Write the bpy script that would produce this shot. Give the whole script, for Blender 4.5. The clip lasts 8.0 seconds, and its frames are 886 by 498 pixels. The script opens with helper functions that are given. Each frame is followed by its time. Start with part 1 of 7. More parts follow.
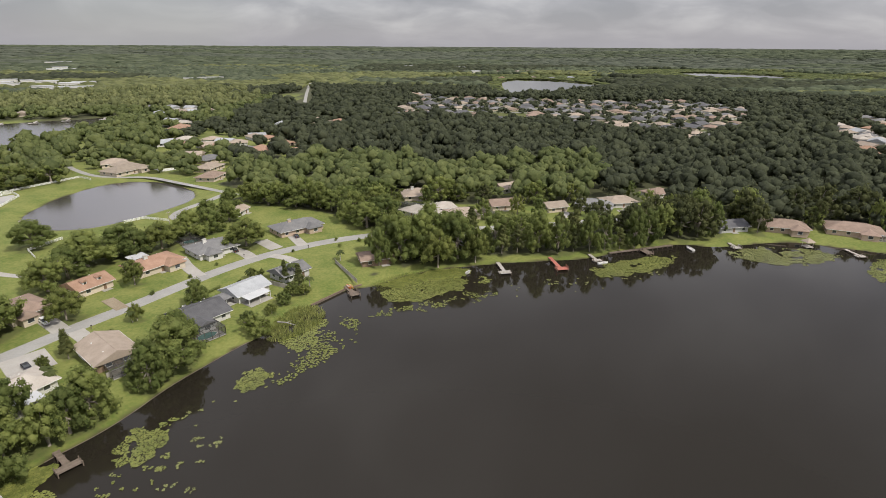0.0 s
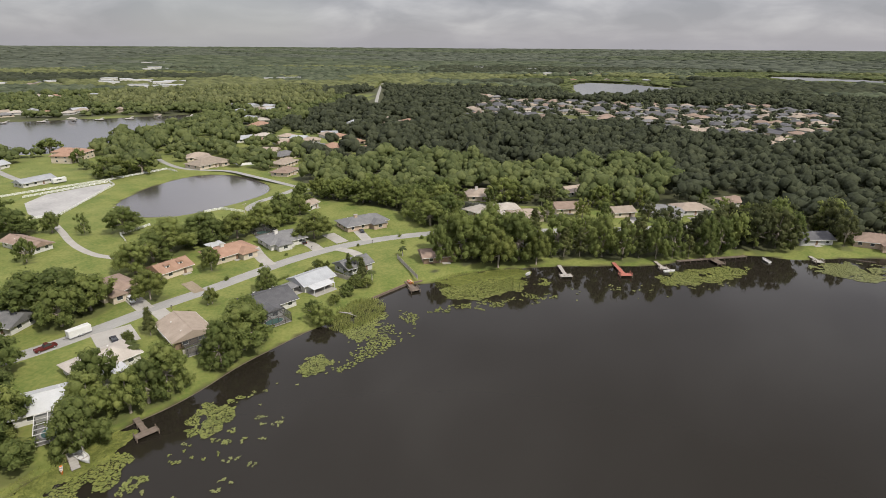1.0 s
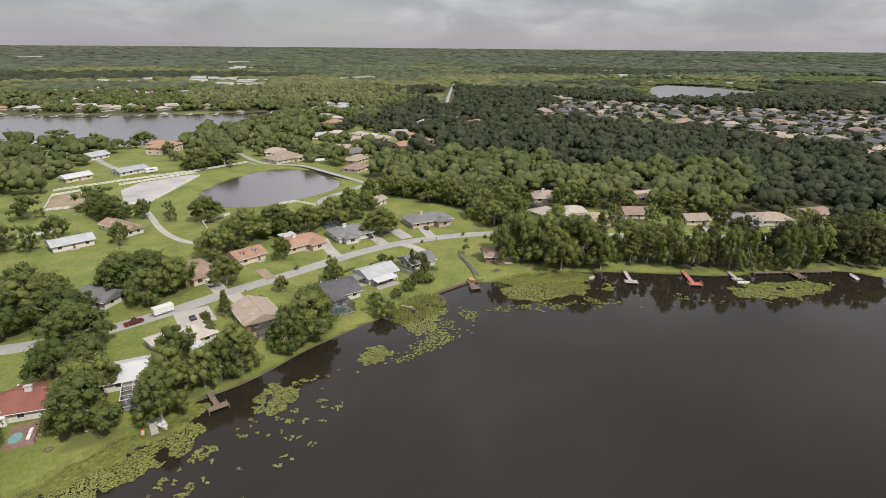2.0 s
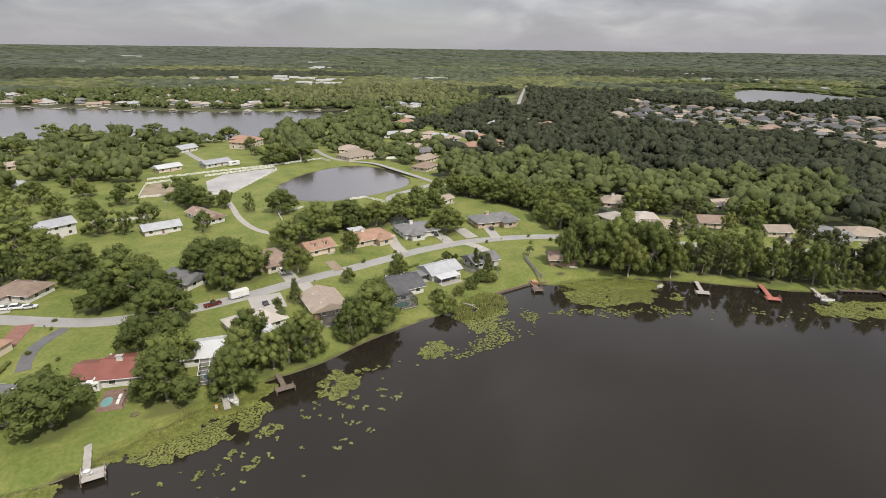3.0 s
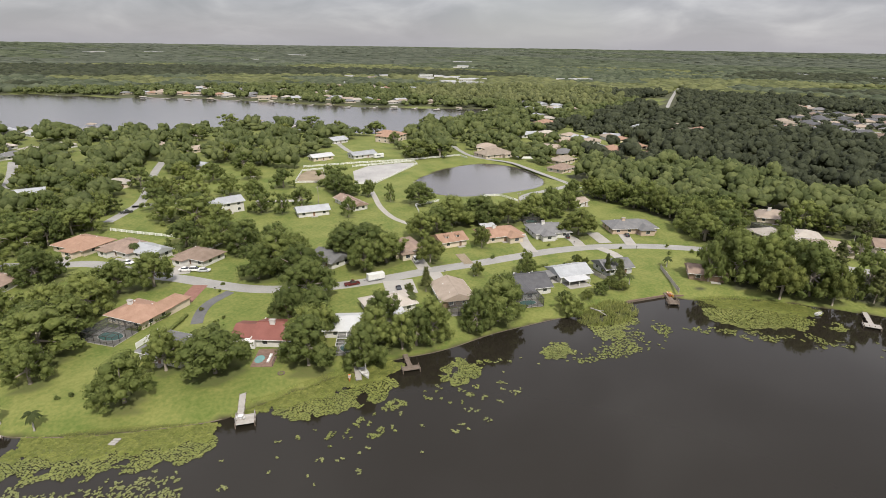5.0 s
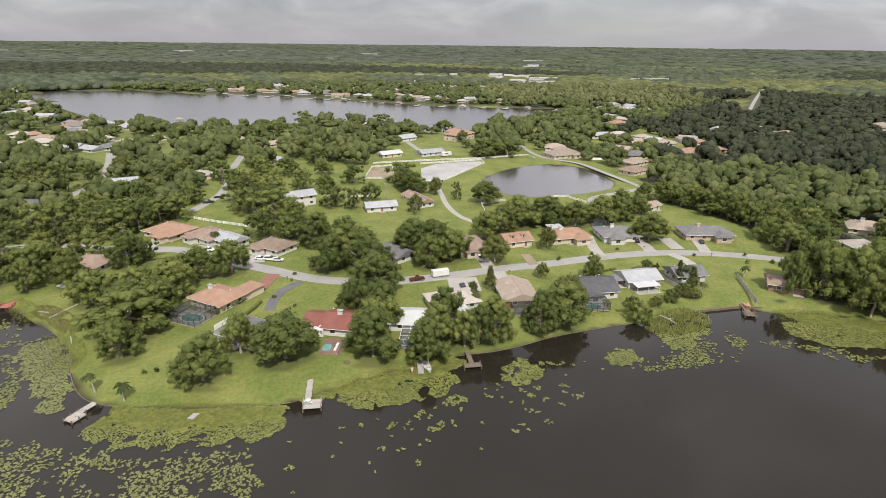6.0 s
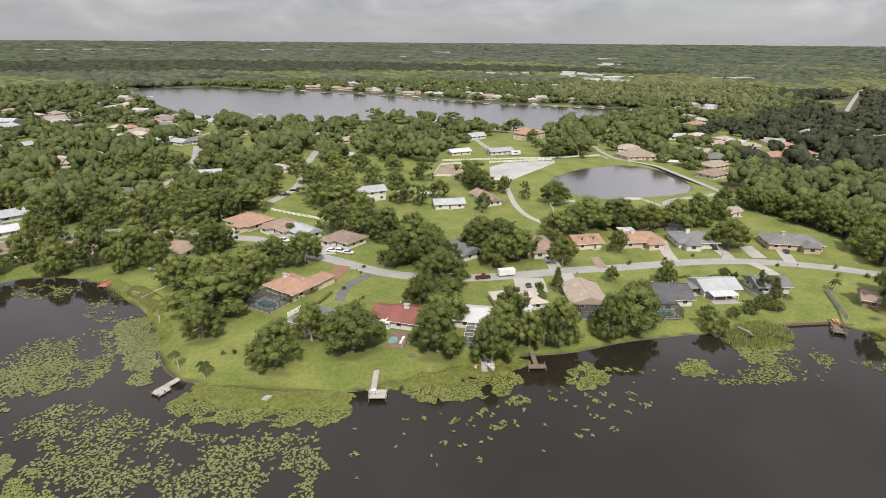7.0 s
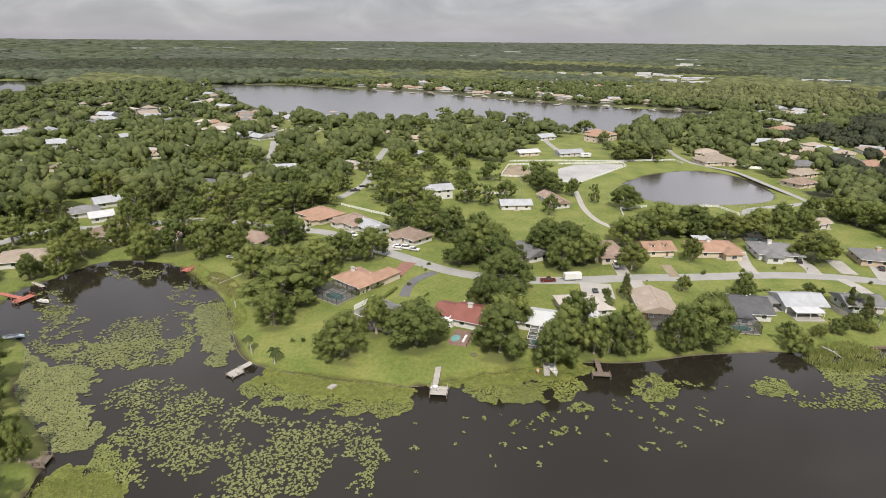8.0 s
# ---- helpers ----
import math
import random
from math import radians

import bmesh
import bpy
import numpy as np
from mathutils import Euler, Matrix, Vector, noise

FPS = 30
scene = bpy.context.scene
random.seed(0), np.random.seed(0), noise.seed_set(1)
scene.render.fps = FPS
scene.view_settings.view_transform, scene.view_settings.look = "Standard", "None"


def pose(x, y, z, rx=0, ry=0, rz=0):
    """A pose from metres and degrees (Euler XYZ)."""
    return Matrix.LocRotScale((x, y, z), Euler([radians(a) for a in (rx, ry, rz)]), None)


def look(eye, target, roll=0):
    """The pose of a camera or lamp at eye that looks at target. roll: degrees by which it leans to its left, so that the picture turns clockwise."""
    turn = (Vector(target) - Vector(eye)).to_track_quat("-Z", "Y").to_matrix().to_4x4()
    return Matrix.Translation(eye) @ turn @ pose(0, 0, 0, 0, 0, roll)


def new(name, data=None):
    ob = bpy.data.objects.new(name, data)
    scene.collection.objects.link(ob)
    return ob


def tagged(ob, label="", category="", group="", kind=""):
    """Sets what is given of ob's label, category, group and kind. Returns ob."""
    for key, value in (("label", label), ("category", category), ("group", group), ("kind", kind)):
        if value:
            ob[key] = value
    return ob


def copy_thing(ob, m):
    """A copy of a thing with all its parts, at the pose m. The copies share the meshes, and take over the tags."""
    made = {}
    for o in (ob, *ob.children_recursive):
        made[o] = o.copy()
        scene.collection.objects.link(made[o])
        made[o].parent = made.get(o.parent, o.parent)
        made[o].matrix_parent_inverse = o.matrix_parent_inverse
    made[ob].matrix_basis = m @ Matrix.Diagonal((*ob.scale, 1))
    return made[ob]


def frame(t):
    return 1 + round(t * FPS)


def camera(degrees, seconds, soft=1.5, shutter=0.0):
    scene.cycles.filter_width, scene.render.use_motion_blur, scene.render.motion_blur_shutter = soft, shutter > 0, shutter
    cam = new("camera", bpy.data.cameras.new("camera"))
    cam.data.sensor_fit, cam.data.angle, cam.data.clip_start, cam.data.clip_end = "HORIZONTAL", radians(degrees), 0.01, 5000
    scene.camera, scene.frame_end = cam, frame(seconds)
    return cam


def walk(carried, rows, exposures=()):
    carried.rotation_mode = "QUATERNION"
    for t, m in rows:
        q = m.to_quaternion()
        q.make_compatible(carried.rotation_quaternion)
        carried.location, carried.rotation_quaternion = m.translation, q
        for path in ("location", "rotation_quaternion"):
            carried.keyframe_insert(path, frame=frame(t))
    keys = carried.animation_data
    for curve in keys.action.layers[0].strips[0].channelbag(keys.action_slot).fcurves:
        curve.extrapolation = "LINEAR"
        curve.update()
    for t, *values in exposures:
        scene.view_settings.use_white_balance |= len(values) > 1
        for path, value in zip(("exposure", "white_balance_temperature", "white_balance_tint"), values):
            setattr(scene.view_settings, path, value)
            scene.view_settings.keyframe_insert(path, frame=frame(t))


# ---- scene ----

# the camera: seconds, eye, yaw to the left of +y, pitch, roll
LENS = 77.61
ROWS = (
    (0.0, 0.00, 0.00, 82.49, 0.00, -20.31, 0.33),
    (0.5, 0.50, -0.85, 82.30, 3.46, -20.25, 0.35),
    (1.0, 0.99, -1.70, 82.12, 7.00, -20.19, 0.37),
    (1.5, 1.42, -2.54, 81.96, 10.54, -20.18, 0.42),
    (3.0, 2.52, -5.03, 81.56, 21.24, -20.09, 0.71),
    (3.5, 2.76, -5.82, 81.45, 24.81, -20.10, 0.81),
    (4.0, 2.87, -6.58, 81.38, 28.32, -20.14, 0.84),
    (4.5, 2.85, -7.31, 81.32, 31.79, -20.19, 0.82),
    (6.0, 2.46, -9.34, 81.24, 42.12, -20.43, 0.67),
    (6.5, 2.25, -9.98, 81.24, 45.64, -20.55, 0.56),
    (7.0, 2.00, -10.60, 81.25, 49.18, -20.66, 0.44),
    (7.5, 1.73, -11.20, 81.26, 52.65, -20.73, 0.44),
    (8.0, 1.46, -11.78, 81.29, 56.05, -20.75, 0.49),
)


def heading(yaw, pitch):
    a, b = radians(yaw), radians(pitch)
    return Vector((-math.sin(a) * math.cos(b), math.cos(a) * math.cos(b), math.sin(b)))


cam = camera(LENS, 8.0, soft=0.7)
walk(cam, [(t, look((x, y, z), Vector((x, y, z)) + heading(yaw, pitch), roll)) for t, x, y, z, yaw, pitch, roll in ROWS],
     [(0.0, 0.45), (3.5, 0.54), (8.0, 0.66)])

# ---- light: a sun through broken cloud ----
SUN_AZ, SUN_EL = -34.0, 49.0  # degrees from +x towards +y, and above the horizon

world = bpy.data.worlds.new("sky")
scene.world = world
world.use_nodes = True
wn, wl = world.node_tree.nodes, world.node_tree.links
wn.clear()


def wnode(kind, **sets):
    n = wn.new(kind)
    for key, value in sets.items():
        n.inputs[key.replace("_", " ")].default_value = value
    return n


sky = wn.new("ShaderNodeTexSky")
sky.sky_type, sky.sun_disc = "NISHITA", False
sky.sun_elevation, sky.sun_rotation = radians(SUN_EL), radians(90 - SUN_AZ)
sky_dim = wnode("ShaderNodeVectorMath")
sky_dim.operation = "SCALE"
sky_dim.inputs["Scale"].default_value = 0.1
wl.new(sky.outputs["Color"], sky_dim.inputs[0])
# cloud base seen in perspective: direction over height
geo = wn.new("ShaderNodeTexCoord")
sep = wn.new("ShaderNodeSeparateXYZ")
wl.new(geo.outputs["Generated"], sep.inputs[0])
lift = wnode("ShaderNodeMath")
lift.operation = "MAXIMUM"
lift.inputs[1].default_value = 0.0
wl.new(sep.outputs["Z"], lift.inputs[0])
lift2 = wnode("ShaderNodeMath")
lift2.operation = "ADD"
lift2.inputs[1].default_value = 0.28
wl.new(lift.outputs[0], lift2.inputs[0])
flat = []
for axis in ("X", "Y"):
    d = wn.new("ShaderNodeMath")
    d.operation = "DIVIDE"
    wl.new(sep.outputs[axis], d.inputs[0])
    wl.new(lift2.outputs[0], d.inputs[1])
    flat.append(d)
plane = wn.new("ShaderNodeCombineXYZ")
wl.new(flat[0].outputs[0], plane.inputs[0])
wl.new(flat[1].outputs[0], plane.inputs[1])
big = wnode("ShaderNodeTexNoise", Scale=2.1, Detail=6.0, Roughness=0.5, Distortion=0.35)
wl.new(plane.outputs[0], big.inputs["Vector"])
tone = wn.new("ShaderNodeValToRGB")
tone.color_ramp.elements[0].position, tone.color_ramp.elements[0].color = 0.38, (0.260, 0.254, 0.278, 1)
tone.color_ramp.elements[1].position, tone.color_ramp.elements[1].color = 0.68, (0.478, 0.465, 0.478, 1)
mid = tone.color_ramp.elements.new(0.5)
mid.color = (0.325, 0.315, 0.340, 1)
wl.new(big.outputs["Fac"], tone.inputs[0])
# a pale veil of rain and haze low over the land
low = wn.new("ShaderNodeMapRange")
low.inputs["From Min"].default_value, low.inputs["From Max"].default_value = 0.0, 0.055
low.inputs["To Min"].default_value, low.inputs["To Max"].default_value = 0.85, 0.0
wl.new(sep.outputs["Z"], low.inputs["Value"])
veil = wn.new("ShaderNodeMix")
veil.data_type = "RGBA"
veil.inputs["B"].default_value = (0.306, 0.297, 0.326, 1)
wl.new(low.outputs["Result"], veil.inputs["Factor"])
wl.new(tone.outputs["Color"], veil.inputs["A"])
# a shaft of rain hangs below the cloud in the north-west
shaft = wn.new("ShaderNodeVectorMath")
shaft.operation = "DOT_PRODUCT"
shaft.inputs[1].default_value = heading(27.0, 0.0)
wl.new(geo.outputs["Generated"], shaft.inputs[0])
shaft_edge = wn.new("ShaderNodeMapRange")
shaft_edge.interpolation_type = "SMOOTHSTEP"
shaft_edge.inputs["From Min"].default_value, shaft_edge.inputs["From Max"].default_value = 0.985, 0.9985
shaft_edge.inputs["To Min"].default_value, shaft_edge.inputs["To Max"].default_value = 0.0, 0.6
wl.new(shaft.outputs["Value"], shaft_edge.inputs["Value"])
rain = wn.new("ShaderNodeMix")
rain.data_type = "RGBA"
rain.inputs["B"].default_value = (0.33, 0.328, 0.335, 1)
wl.new(shaft_edge.outputs["Result"], rain.inputs["Factor"])
wl.new(veil.outputs["Result"], rain.inputs["A"])
# the cloud thins and brightens higher up
high = wn.new("ShaderNodeMapRange")
high.inputs["From Min"].default_value, high.inputs["From Max"].default_value = 0.0, 1.0
high.inputs["To Min"].default_value, high.inputs["To Max"].default_value = 0.0, 2.45
rise = wn.new("ShaderNodeFloatCurve")
for at, value in ((0.07, 0.41), (0.22, 0.95), (0.45, 0.72), (0.72, 0.85)):
    rise.mapping.curves[0].points.new(at, value)
rise.mapping.curves[0].points[0].location = (0.0, 0.41)
rise.mapping.curves[0].points[-1].location = (1.0, 1.0)
rise.mapping.update()
wl.new(sep.outputs["Z"], rise.inputs["Value"])
wl.new(rise.outputs[0], high.inputs["Value"])
thin = wn.new("ShaderNodeVectorMath")
thin.operation = "SCALE"
wl.new(rain.outputs["Result"], thin.inputs[0])
# and it is thicker towards the east
east = wn.new("ShaderNodeVectorMath")
east.operation = "DOT_PRODUCT"
east.inputs[1].default_value = heading(95.0, 0.0)
wl.new(geo.outputs["Generated"], east.inputs[0])
lean = wn.new("ShaderNodeMapRange")
lean.inputs["From Min"].default_value, lean.inputs["From Max"].default_value = -0.8, 0.9
lean.inputs["To Min"].default_value, lean.inputs["To Max"].default_value = 1.0, 0.87
wl.new(east.outputs["Value"], lean.inputs["Value"])
both = wn.new("ShaderNodeMath")
both.operation = "MULTIPLY"
wl.new(high.outputs["Result"], both.inputs[0])
wl.new(lean.outputs["Result"], both.inputs[1])
# overhead the cover breaks open towards the north-west and closes in the east
gap = wn.new("ShaderNodeMapRange")
gap.inputs["From Min"].default_value, gap.inputs["From Max"].default_value = -0.6, 0.3
gap.inputs["To Min"].default_value, gap.inputs["To Max"].default_value = 0.62, 1.22
wl.new(east.outputs["Value"], gap.inputs["Value"])
over = wn.new("ShaderNodeMapRange")
over.inputs["From Min"].default_value, over.inputs["From Max"].default_value = 0.08, 0.24
wl.new(sep.outputs["Z"], over.inputs["Value"])
part_open = wn.new("ShaderNodeMix")
part_open.inputs["A"].default_value = 1.0
wl.new(over.outputs["Result"], part_open.inputs["Factor"])
wl.new(gap.outputs["Result"], part_open.inputs["B"])
whole = wn.new("ShaderNodeMath")
whole.operation = "MULTIPLY"
wl.new(both.outputs[0], whole.inputs[0])
wl.new(part_open.outputs["Result"], whole.inputs[1])
wl.new(whole.outputs[0], thin.inputs["Scale"])
cover = wn.new("ShaderNodeMix")
cover.data_type = "RGBA"
cover.inputs["Factor"].default_value = 0.88
wl.new(sky_dim.outputs[0], cover.inputs["A"])
wl.new(thin.outputs[0], cover.inputs["B"])
back = wn.new("ShaderNodeBackground")
back.inputs["Strength"].default_value = 1.0
wl.new(cover.outputs["Result"], back.inputs["Color"])
wout = wn.new("ShaderNodeOutputWorld")
wl.new(back.outputs[0], wout.inputs["Surface"])

sun = new("sun", bpy.data.lights.new("sun", "SUN"))
sun.data.energy, sun.data.angle, sun.data.color = 2.8, radians(1.5), (1.0, 0.94, 0.83)
a, e = radians(SUN_AZ), radians(SUN_EL)
sun.matrix_world = look((0, 0, 0), (-math.cos(a) * math.cos(e), -math.sin(a) * math.cos(e), -math.sin(e)))
sun.location = (0, 0, 400)

# ---- materials ----
def surf(name, c1, c2, size=4.0, rough=0.9, bump=0.0, fine=0.4, metal=0.0, by_object=0.0, by_island=0.0, by_attr=(), spec=0.3):
    """A worn surface: two colours mixed by a coarse and a fine noise, a little relief, and a spread from piece to piece."""
    m = bpy.data.materials.new(name)
    m.use_nodes = True
    nd, ln = m.node_tree.nodes, m.node_tree.links
    b = nd["Principled BSDF"]
    b.inputs["Roughness"].default_value, b.inputs["Metallic"].default_value = rough, metal
    b.inputs["Specular IOR Level"].default_value = spec
    g = nd.new("ShaderNodeNewGeometry")
    tex = []
    for s, det in ((1.0 / size, 5.0), (1.0 / (size * 0.09), 3.0)):
        n = nd.new("ShaderNodeTexNoise")
        n.inputs["Scale"].default_value, n.inputs["Detail"].default_value = s, det
        ln.new(g.outputs["Position"], n.inputs["Vector"])
        tex.append(n)
    add = nd.new("ShaderNodeMix")
    add.inputs["Factor"].default_value = fine
    ln.new(tex[0].outputs["Fac"], add.inputs["A"])
    ln.new(tex[1].outputs["Fac"], add.inputs["B"])
    spread = nd.new("ShaderNodeMapRange")
    spread.inputs["From Min"].default_value, spread.inputs["From Max"].default_value = 0.34, 0.66
    ln.new(add.outputs["Result"], spread.inputs["Value"])
    mix = nd.new("ShaderNodeMix")
    mix.data_type = "RGBA"
    mix.inputs["A"].default_value, mix.inputs["B"].default_value = (*c1, 1), (*c2, 1)
    ln.new(spread.outputs["Result"], mix.inputs["Factor"])
    out = mix.outputs["Result"]
    for attr, colour in by_attr:
        at = nd.new("ShaderNodeAttribute")
        at.attribute_name = attr
        mx = nd.new("ShaderNodeMix")
        mx.data_type = "RGBA"
        edge = nd.new("ShaderNodeMath")
        edge.operation = "MULTIPLY_ADD"
        edge.use_clamp = True
        ln.new(tex[1].outputs["Fac"], edge.inputs[0])
        edge.inputs[1].default_value = 0.5
        shift = nd.new("ShaderNodeMath")
        shift.operation = "MULTIPLY_ADD"
        shift.inputs[1].default_value, shift.inputs[2].default_value = 1.5, -0.5
        ln.new(at.outputs["Fac"], shift.inputs[0])
        ln.new(shift.outputs[0], edge.inputs[2])
        ln.new(edge.outputs[0], mx.inputs["Factor"])
        ln.new(out, mx.inputs["A"])
        mx.inputs["B"].default_value = (*colour, 1)
        out = mx.outputs["Result"]
    for amount, node, socket in ((by_object, "ShaderNodeObjectInfo", "Random"), (by_island, "ShaderNodeNewGeometry", "Random Per Island")):
        if amount:
            rnd = nd.new(node)
            rng = nd.new("ShaderNodeMapRange")
            rng.inputs["To Min"].default_value, rng.inputs["To Max"].default_value = 1 - amount, 1 + amount
            ln.new(rnd.outputs[socket], rng.inputs["Value"])
            hsv = nd.new("ShaderNodeHueSaturation")
            hue = nd.new("ShaderNodeMapRange")
            hue.inputs["To Min"].default_value, hue.inputs["To Max"].default_value = 0.5 + 0.04 * amount, 0.5 - 0.025 * amount
            ln.new(rnd.outputs[socket], hue.inputs["Value"])
            ln.new(hue.outputs["Result"], hsv.inputs["Hue"])
            ln.new(rng.outputs["Result"], hsv.inputs["Value"])
            ln.new(out, hsv.inputs["Color"])
            out = hsv.outputs["Color"]
    ln.new(out, b.inputs["Base Color"])
    if bump:
        bp = nd.new("ShaderNodeBump")
        bp.inputs["Strength"].default_value, bp.inputs["Distance"].default_value = 0.8, bump
        ln.new(tex[1].outputs["Fac"], bp.inputs["Height"])
        ln.new(bp.outputs["Normal"], b.inputs["Normal"])
    return m


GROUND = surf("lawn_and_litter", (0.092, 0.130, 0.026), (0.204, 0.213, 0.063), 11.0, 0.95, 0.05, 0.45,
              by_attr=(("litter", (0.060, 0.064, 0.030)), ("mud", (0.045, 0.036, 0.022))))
ASPHALT = surf("pale_street", (0.25, 0.245, 0.235), (0.33, 0.325, 0.31), 6.0, 0.9, 0.01)
CONCRETE = surf("concrete", (0.304, 0.290, 0.267), (0.396, 0.377, 0.350), 3.0, 0.9, 0.01)
TARMAC = surf("dark_tarmac", (0.10, 0.10, 0.105), (0.15, 0.15, 0.15), 3.0, 0.9, 0.01)
BRICKWAY = surf("red_pavers", (0.20, 0.10, 0.08), (0.27, 0.145, 0.115), 1.5, 0.9, 0.01)
SAND = surf("white_sand", (0.288, 0.284, 0.279), (0.414, 0.405, 0.396), 14.0, 0.95, 0.02)
DIRT = surf("paddock_dirt", (0.20, 0.16, 0.11), (0.30, 0.25, 0.18), 6.0, 0.95, 0.03)
BARK = surf("grey_bark", (0.22, 0.19, 0.155), (0.36, 0.32, 0.27), 1.2, 0.95, 0.05)


def foliage(name, c1, c2, rough=0.75, relief=0.0, size=3.0, **kw):
    m = surf(name, c1, c2, size, rough, relief, 0.5, spec=0.25, **kw)
    nd, ln = m.node_tree.nodes, m.node_tree.links
    b = nd["Principled BSDF"]
    tr = nd.new("ShaderNodeBsdfTranslucent")
    src = b.inputs["Base Color"].links[0].from_socket
    ln.new(src, tr.inputs["Color"])
    mx = nd.new("ShaderNodeMixShader")
    mx.inputs[0].default_value = 0.5
    ln.new(b.outputs[0], mx.inputs[1])
    ln.new(tr.outputs[0], mx.inputs[2])
    ln.new(mx.outputs[0], nd["Material Output"].inputs["Surface"])
    return m


OAK = foliage("oak_leaves", (0.150, 0.189, 0.054), (0.222, 0.249, 0.080), relief=0.22, by_object=0.3, by_island=0.2)
BRIGHT = foliage("young_leaves", (0.154, 0.183, 0.048), (0.212, 0.231, 0.071), relief=0.22, by_object=0.2, by_island=0.25)
CYPRESS = foliage("cypress_needles", (0.114, 0.133, 0.046), (0.167, 0.176, 0.068), relief=0.22, by_object=0.25, by_island=0.25)
# oak leaves darkened in colour to stand for cloud shade
DARKOAK = foliage("cloud_shaded_oak_leaves", (0.068, 0.079, 0.032), (0.115, 0.127, 0.050), relief=0.22, by_object=0.25, by_island=0.25)
PALM = foliage("palm_fronds", (0.07, 0.095, 0.03), (0.12, 0.14, 0.05), by_object=0.2)
WOODS = foliage("mixed_woods", (0.115, 0.146, 0.052), (0.204, 0.231, 0.090), relief=0.9, size=15.0, by_island=0.28)
# a darker copy of the woods: cloud shade put into the leaf colour
DARKWOODS = foliage("cloud_shaded_woods", (0.058, 0.069, 0.041), (0.104, 0.118, 0.067), relief=0.9, size=15.0, by_island=0.3)
# distance haze is put into this greyer leaf colour
FARWOODS = foliage("hazed_far_woods", (0.112, 0.138, 0.084), (0.165, 0.192, 0.118), relief=0.9, size=25.0, by_island=0.3)
BELTWOODS = foliage("belt_woods", (0.175, 0.195, 0.082), (0.250, 0.268, 0.118), relief=0.9, size=15.0, by_island=0.3)

# paler still: the haze of the horizon as base colour
PALEWOODS = foliage("hazed_horizon_woods", (0.132, 0.152, 0.112), (0.176, 0.198, 0.146), by_island=0.25)

WATER = bpy.data.materials.new("dark_lake_water")
WATER.use_nodes = True
nd, ln = WATER.node_tree.nodes, WATER.node_tree.links
wb = nd["Principled BSDF"]
wb.inputs["Base Color"].default_value = (0.0185, 0.016, 0.0118, 1)
wb.inputs["Roughness"].default_value, wb.inputs["IOR"].default_value = 0.09, 1.33
wg = nd.new("ShaderNodeNewGeometry")
rip = nd.new("ShaderNodeTexNoise")
rip.inputs["Scale"].default_value, rip.inputs["Detail"].default_value = 0.9, 4.0
ln.new(wg.outputs["Position"], rip.inputs["Vector"])
wbp = nd.new("ShaderNodeBump")
wbp.inputs["Strength"].default_value, wbp.inputs["Distance"].default_value = 0.12, 0.035
ln.new(rip.outputs["Fac"], wbp.inputs["Height"])
ln.new(wbp.outputs["Normal"], wb.inputs["Normal"])
gust = nd.new("ShaderNodeTexNoise")
gust.inputs["Scale"].default_value, gust.inputs["Detail"].default_value = 0.012, 3.0
ln.new(wg.outputs["Position"], gust.inputs["Vector"])
rr = nd.new("ShaderNodeMapRange")
rr.inputs["To Min"].default_value, rr.inputs["To Max"].default_value = 0.02, 0.07
ln.new(gust.outputs["Fac"], rr.inputs["Value"])
ln.new(rr.outputs["Result"], wb.inputs["Roughness"])

SILTY = surf("silty_pond_water", (0.040, 0.036, 0.032), (0.055, 0.050, 0.045), 40.0, 0.16, 0.0, 0.2, spec=0.5)

ROOFS = {
    "terracotta": surf("terracotta_tiles", (0.250, 0.155, 0.106), (0.345, 0.222, 0.162), 2.5, 0.85, 0.03, by_object=0.12),
    "red": surf("red_roof_metal", (0.175, 0.062, 0.050), (0.235, 0.092, 0.074), 3.0, 0.55, 0.02, by_object=0.08),
    "tan": surf("tan_shingles", (0.25, 0.205, 0.165), (0.34, 0.285, 0.235), 2.5, 0.9, 0.02, by_object=0.15),
    "brown": surf("brown_shingles", (0.19, 0.14, 0.11), (0.28, 0.21, 0.17), 2.5, 0.9, 0.02, by_object=0.15),
    "grey": surf("grey_shingles", (0.135, 0.135, 0.138), (0.205, 0.204, 0.206), 2.5, 0.9, 0.02, by_object=0.2),
    "slate": surf("slate_shingles", (0.075, 0.075, 0.082), (0.12, 0.12, 0.126), 2.5, 0.85, 0.02, by_object=0.1),
    "silver": surf("weathered_metal_roof", (0.30, 0.31, 0.325), (0.42, 0.435, 0.45), 3.0, 0.5, 0.01, metal=0.2, by_object=0.1),
    "white": surf("white_metal_roof", (0.42, 0.43, 0.44), (0.52, 0.53, 0.54), 3.0, 0.45, 0.0, by_object=0.06),
    "pale": surf("pale_shingles", (0.32, 0.29, 0.255), (0.42, 0.385, 0.345), 2.5, 0.9, 0.02, by_object=0.1),
}
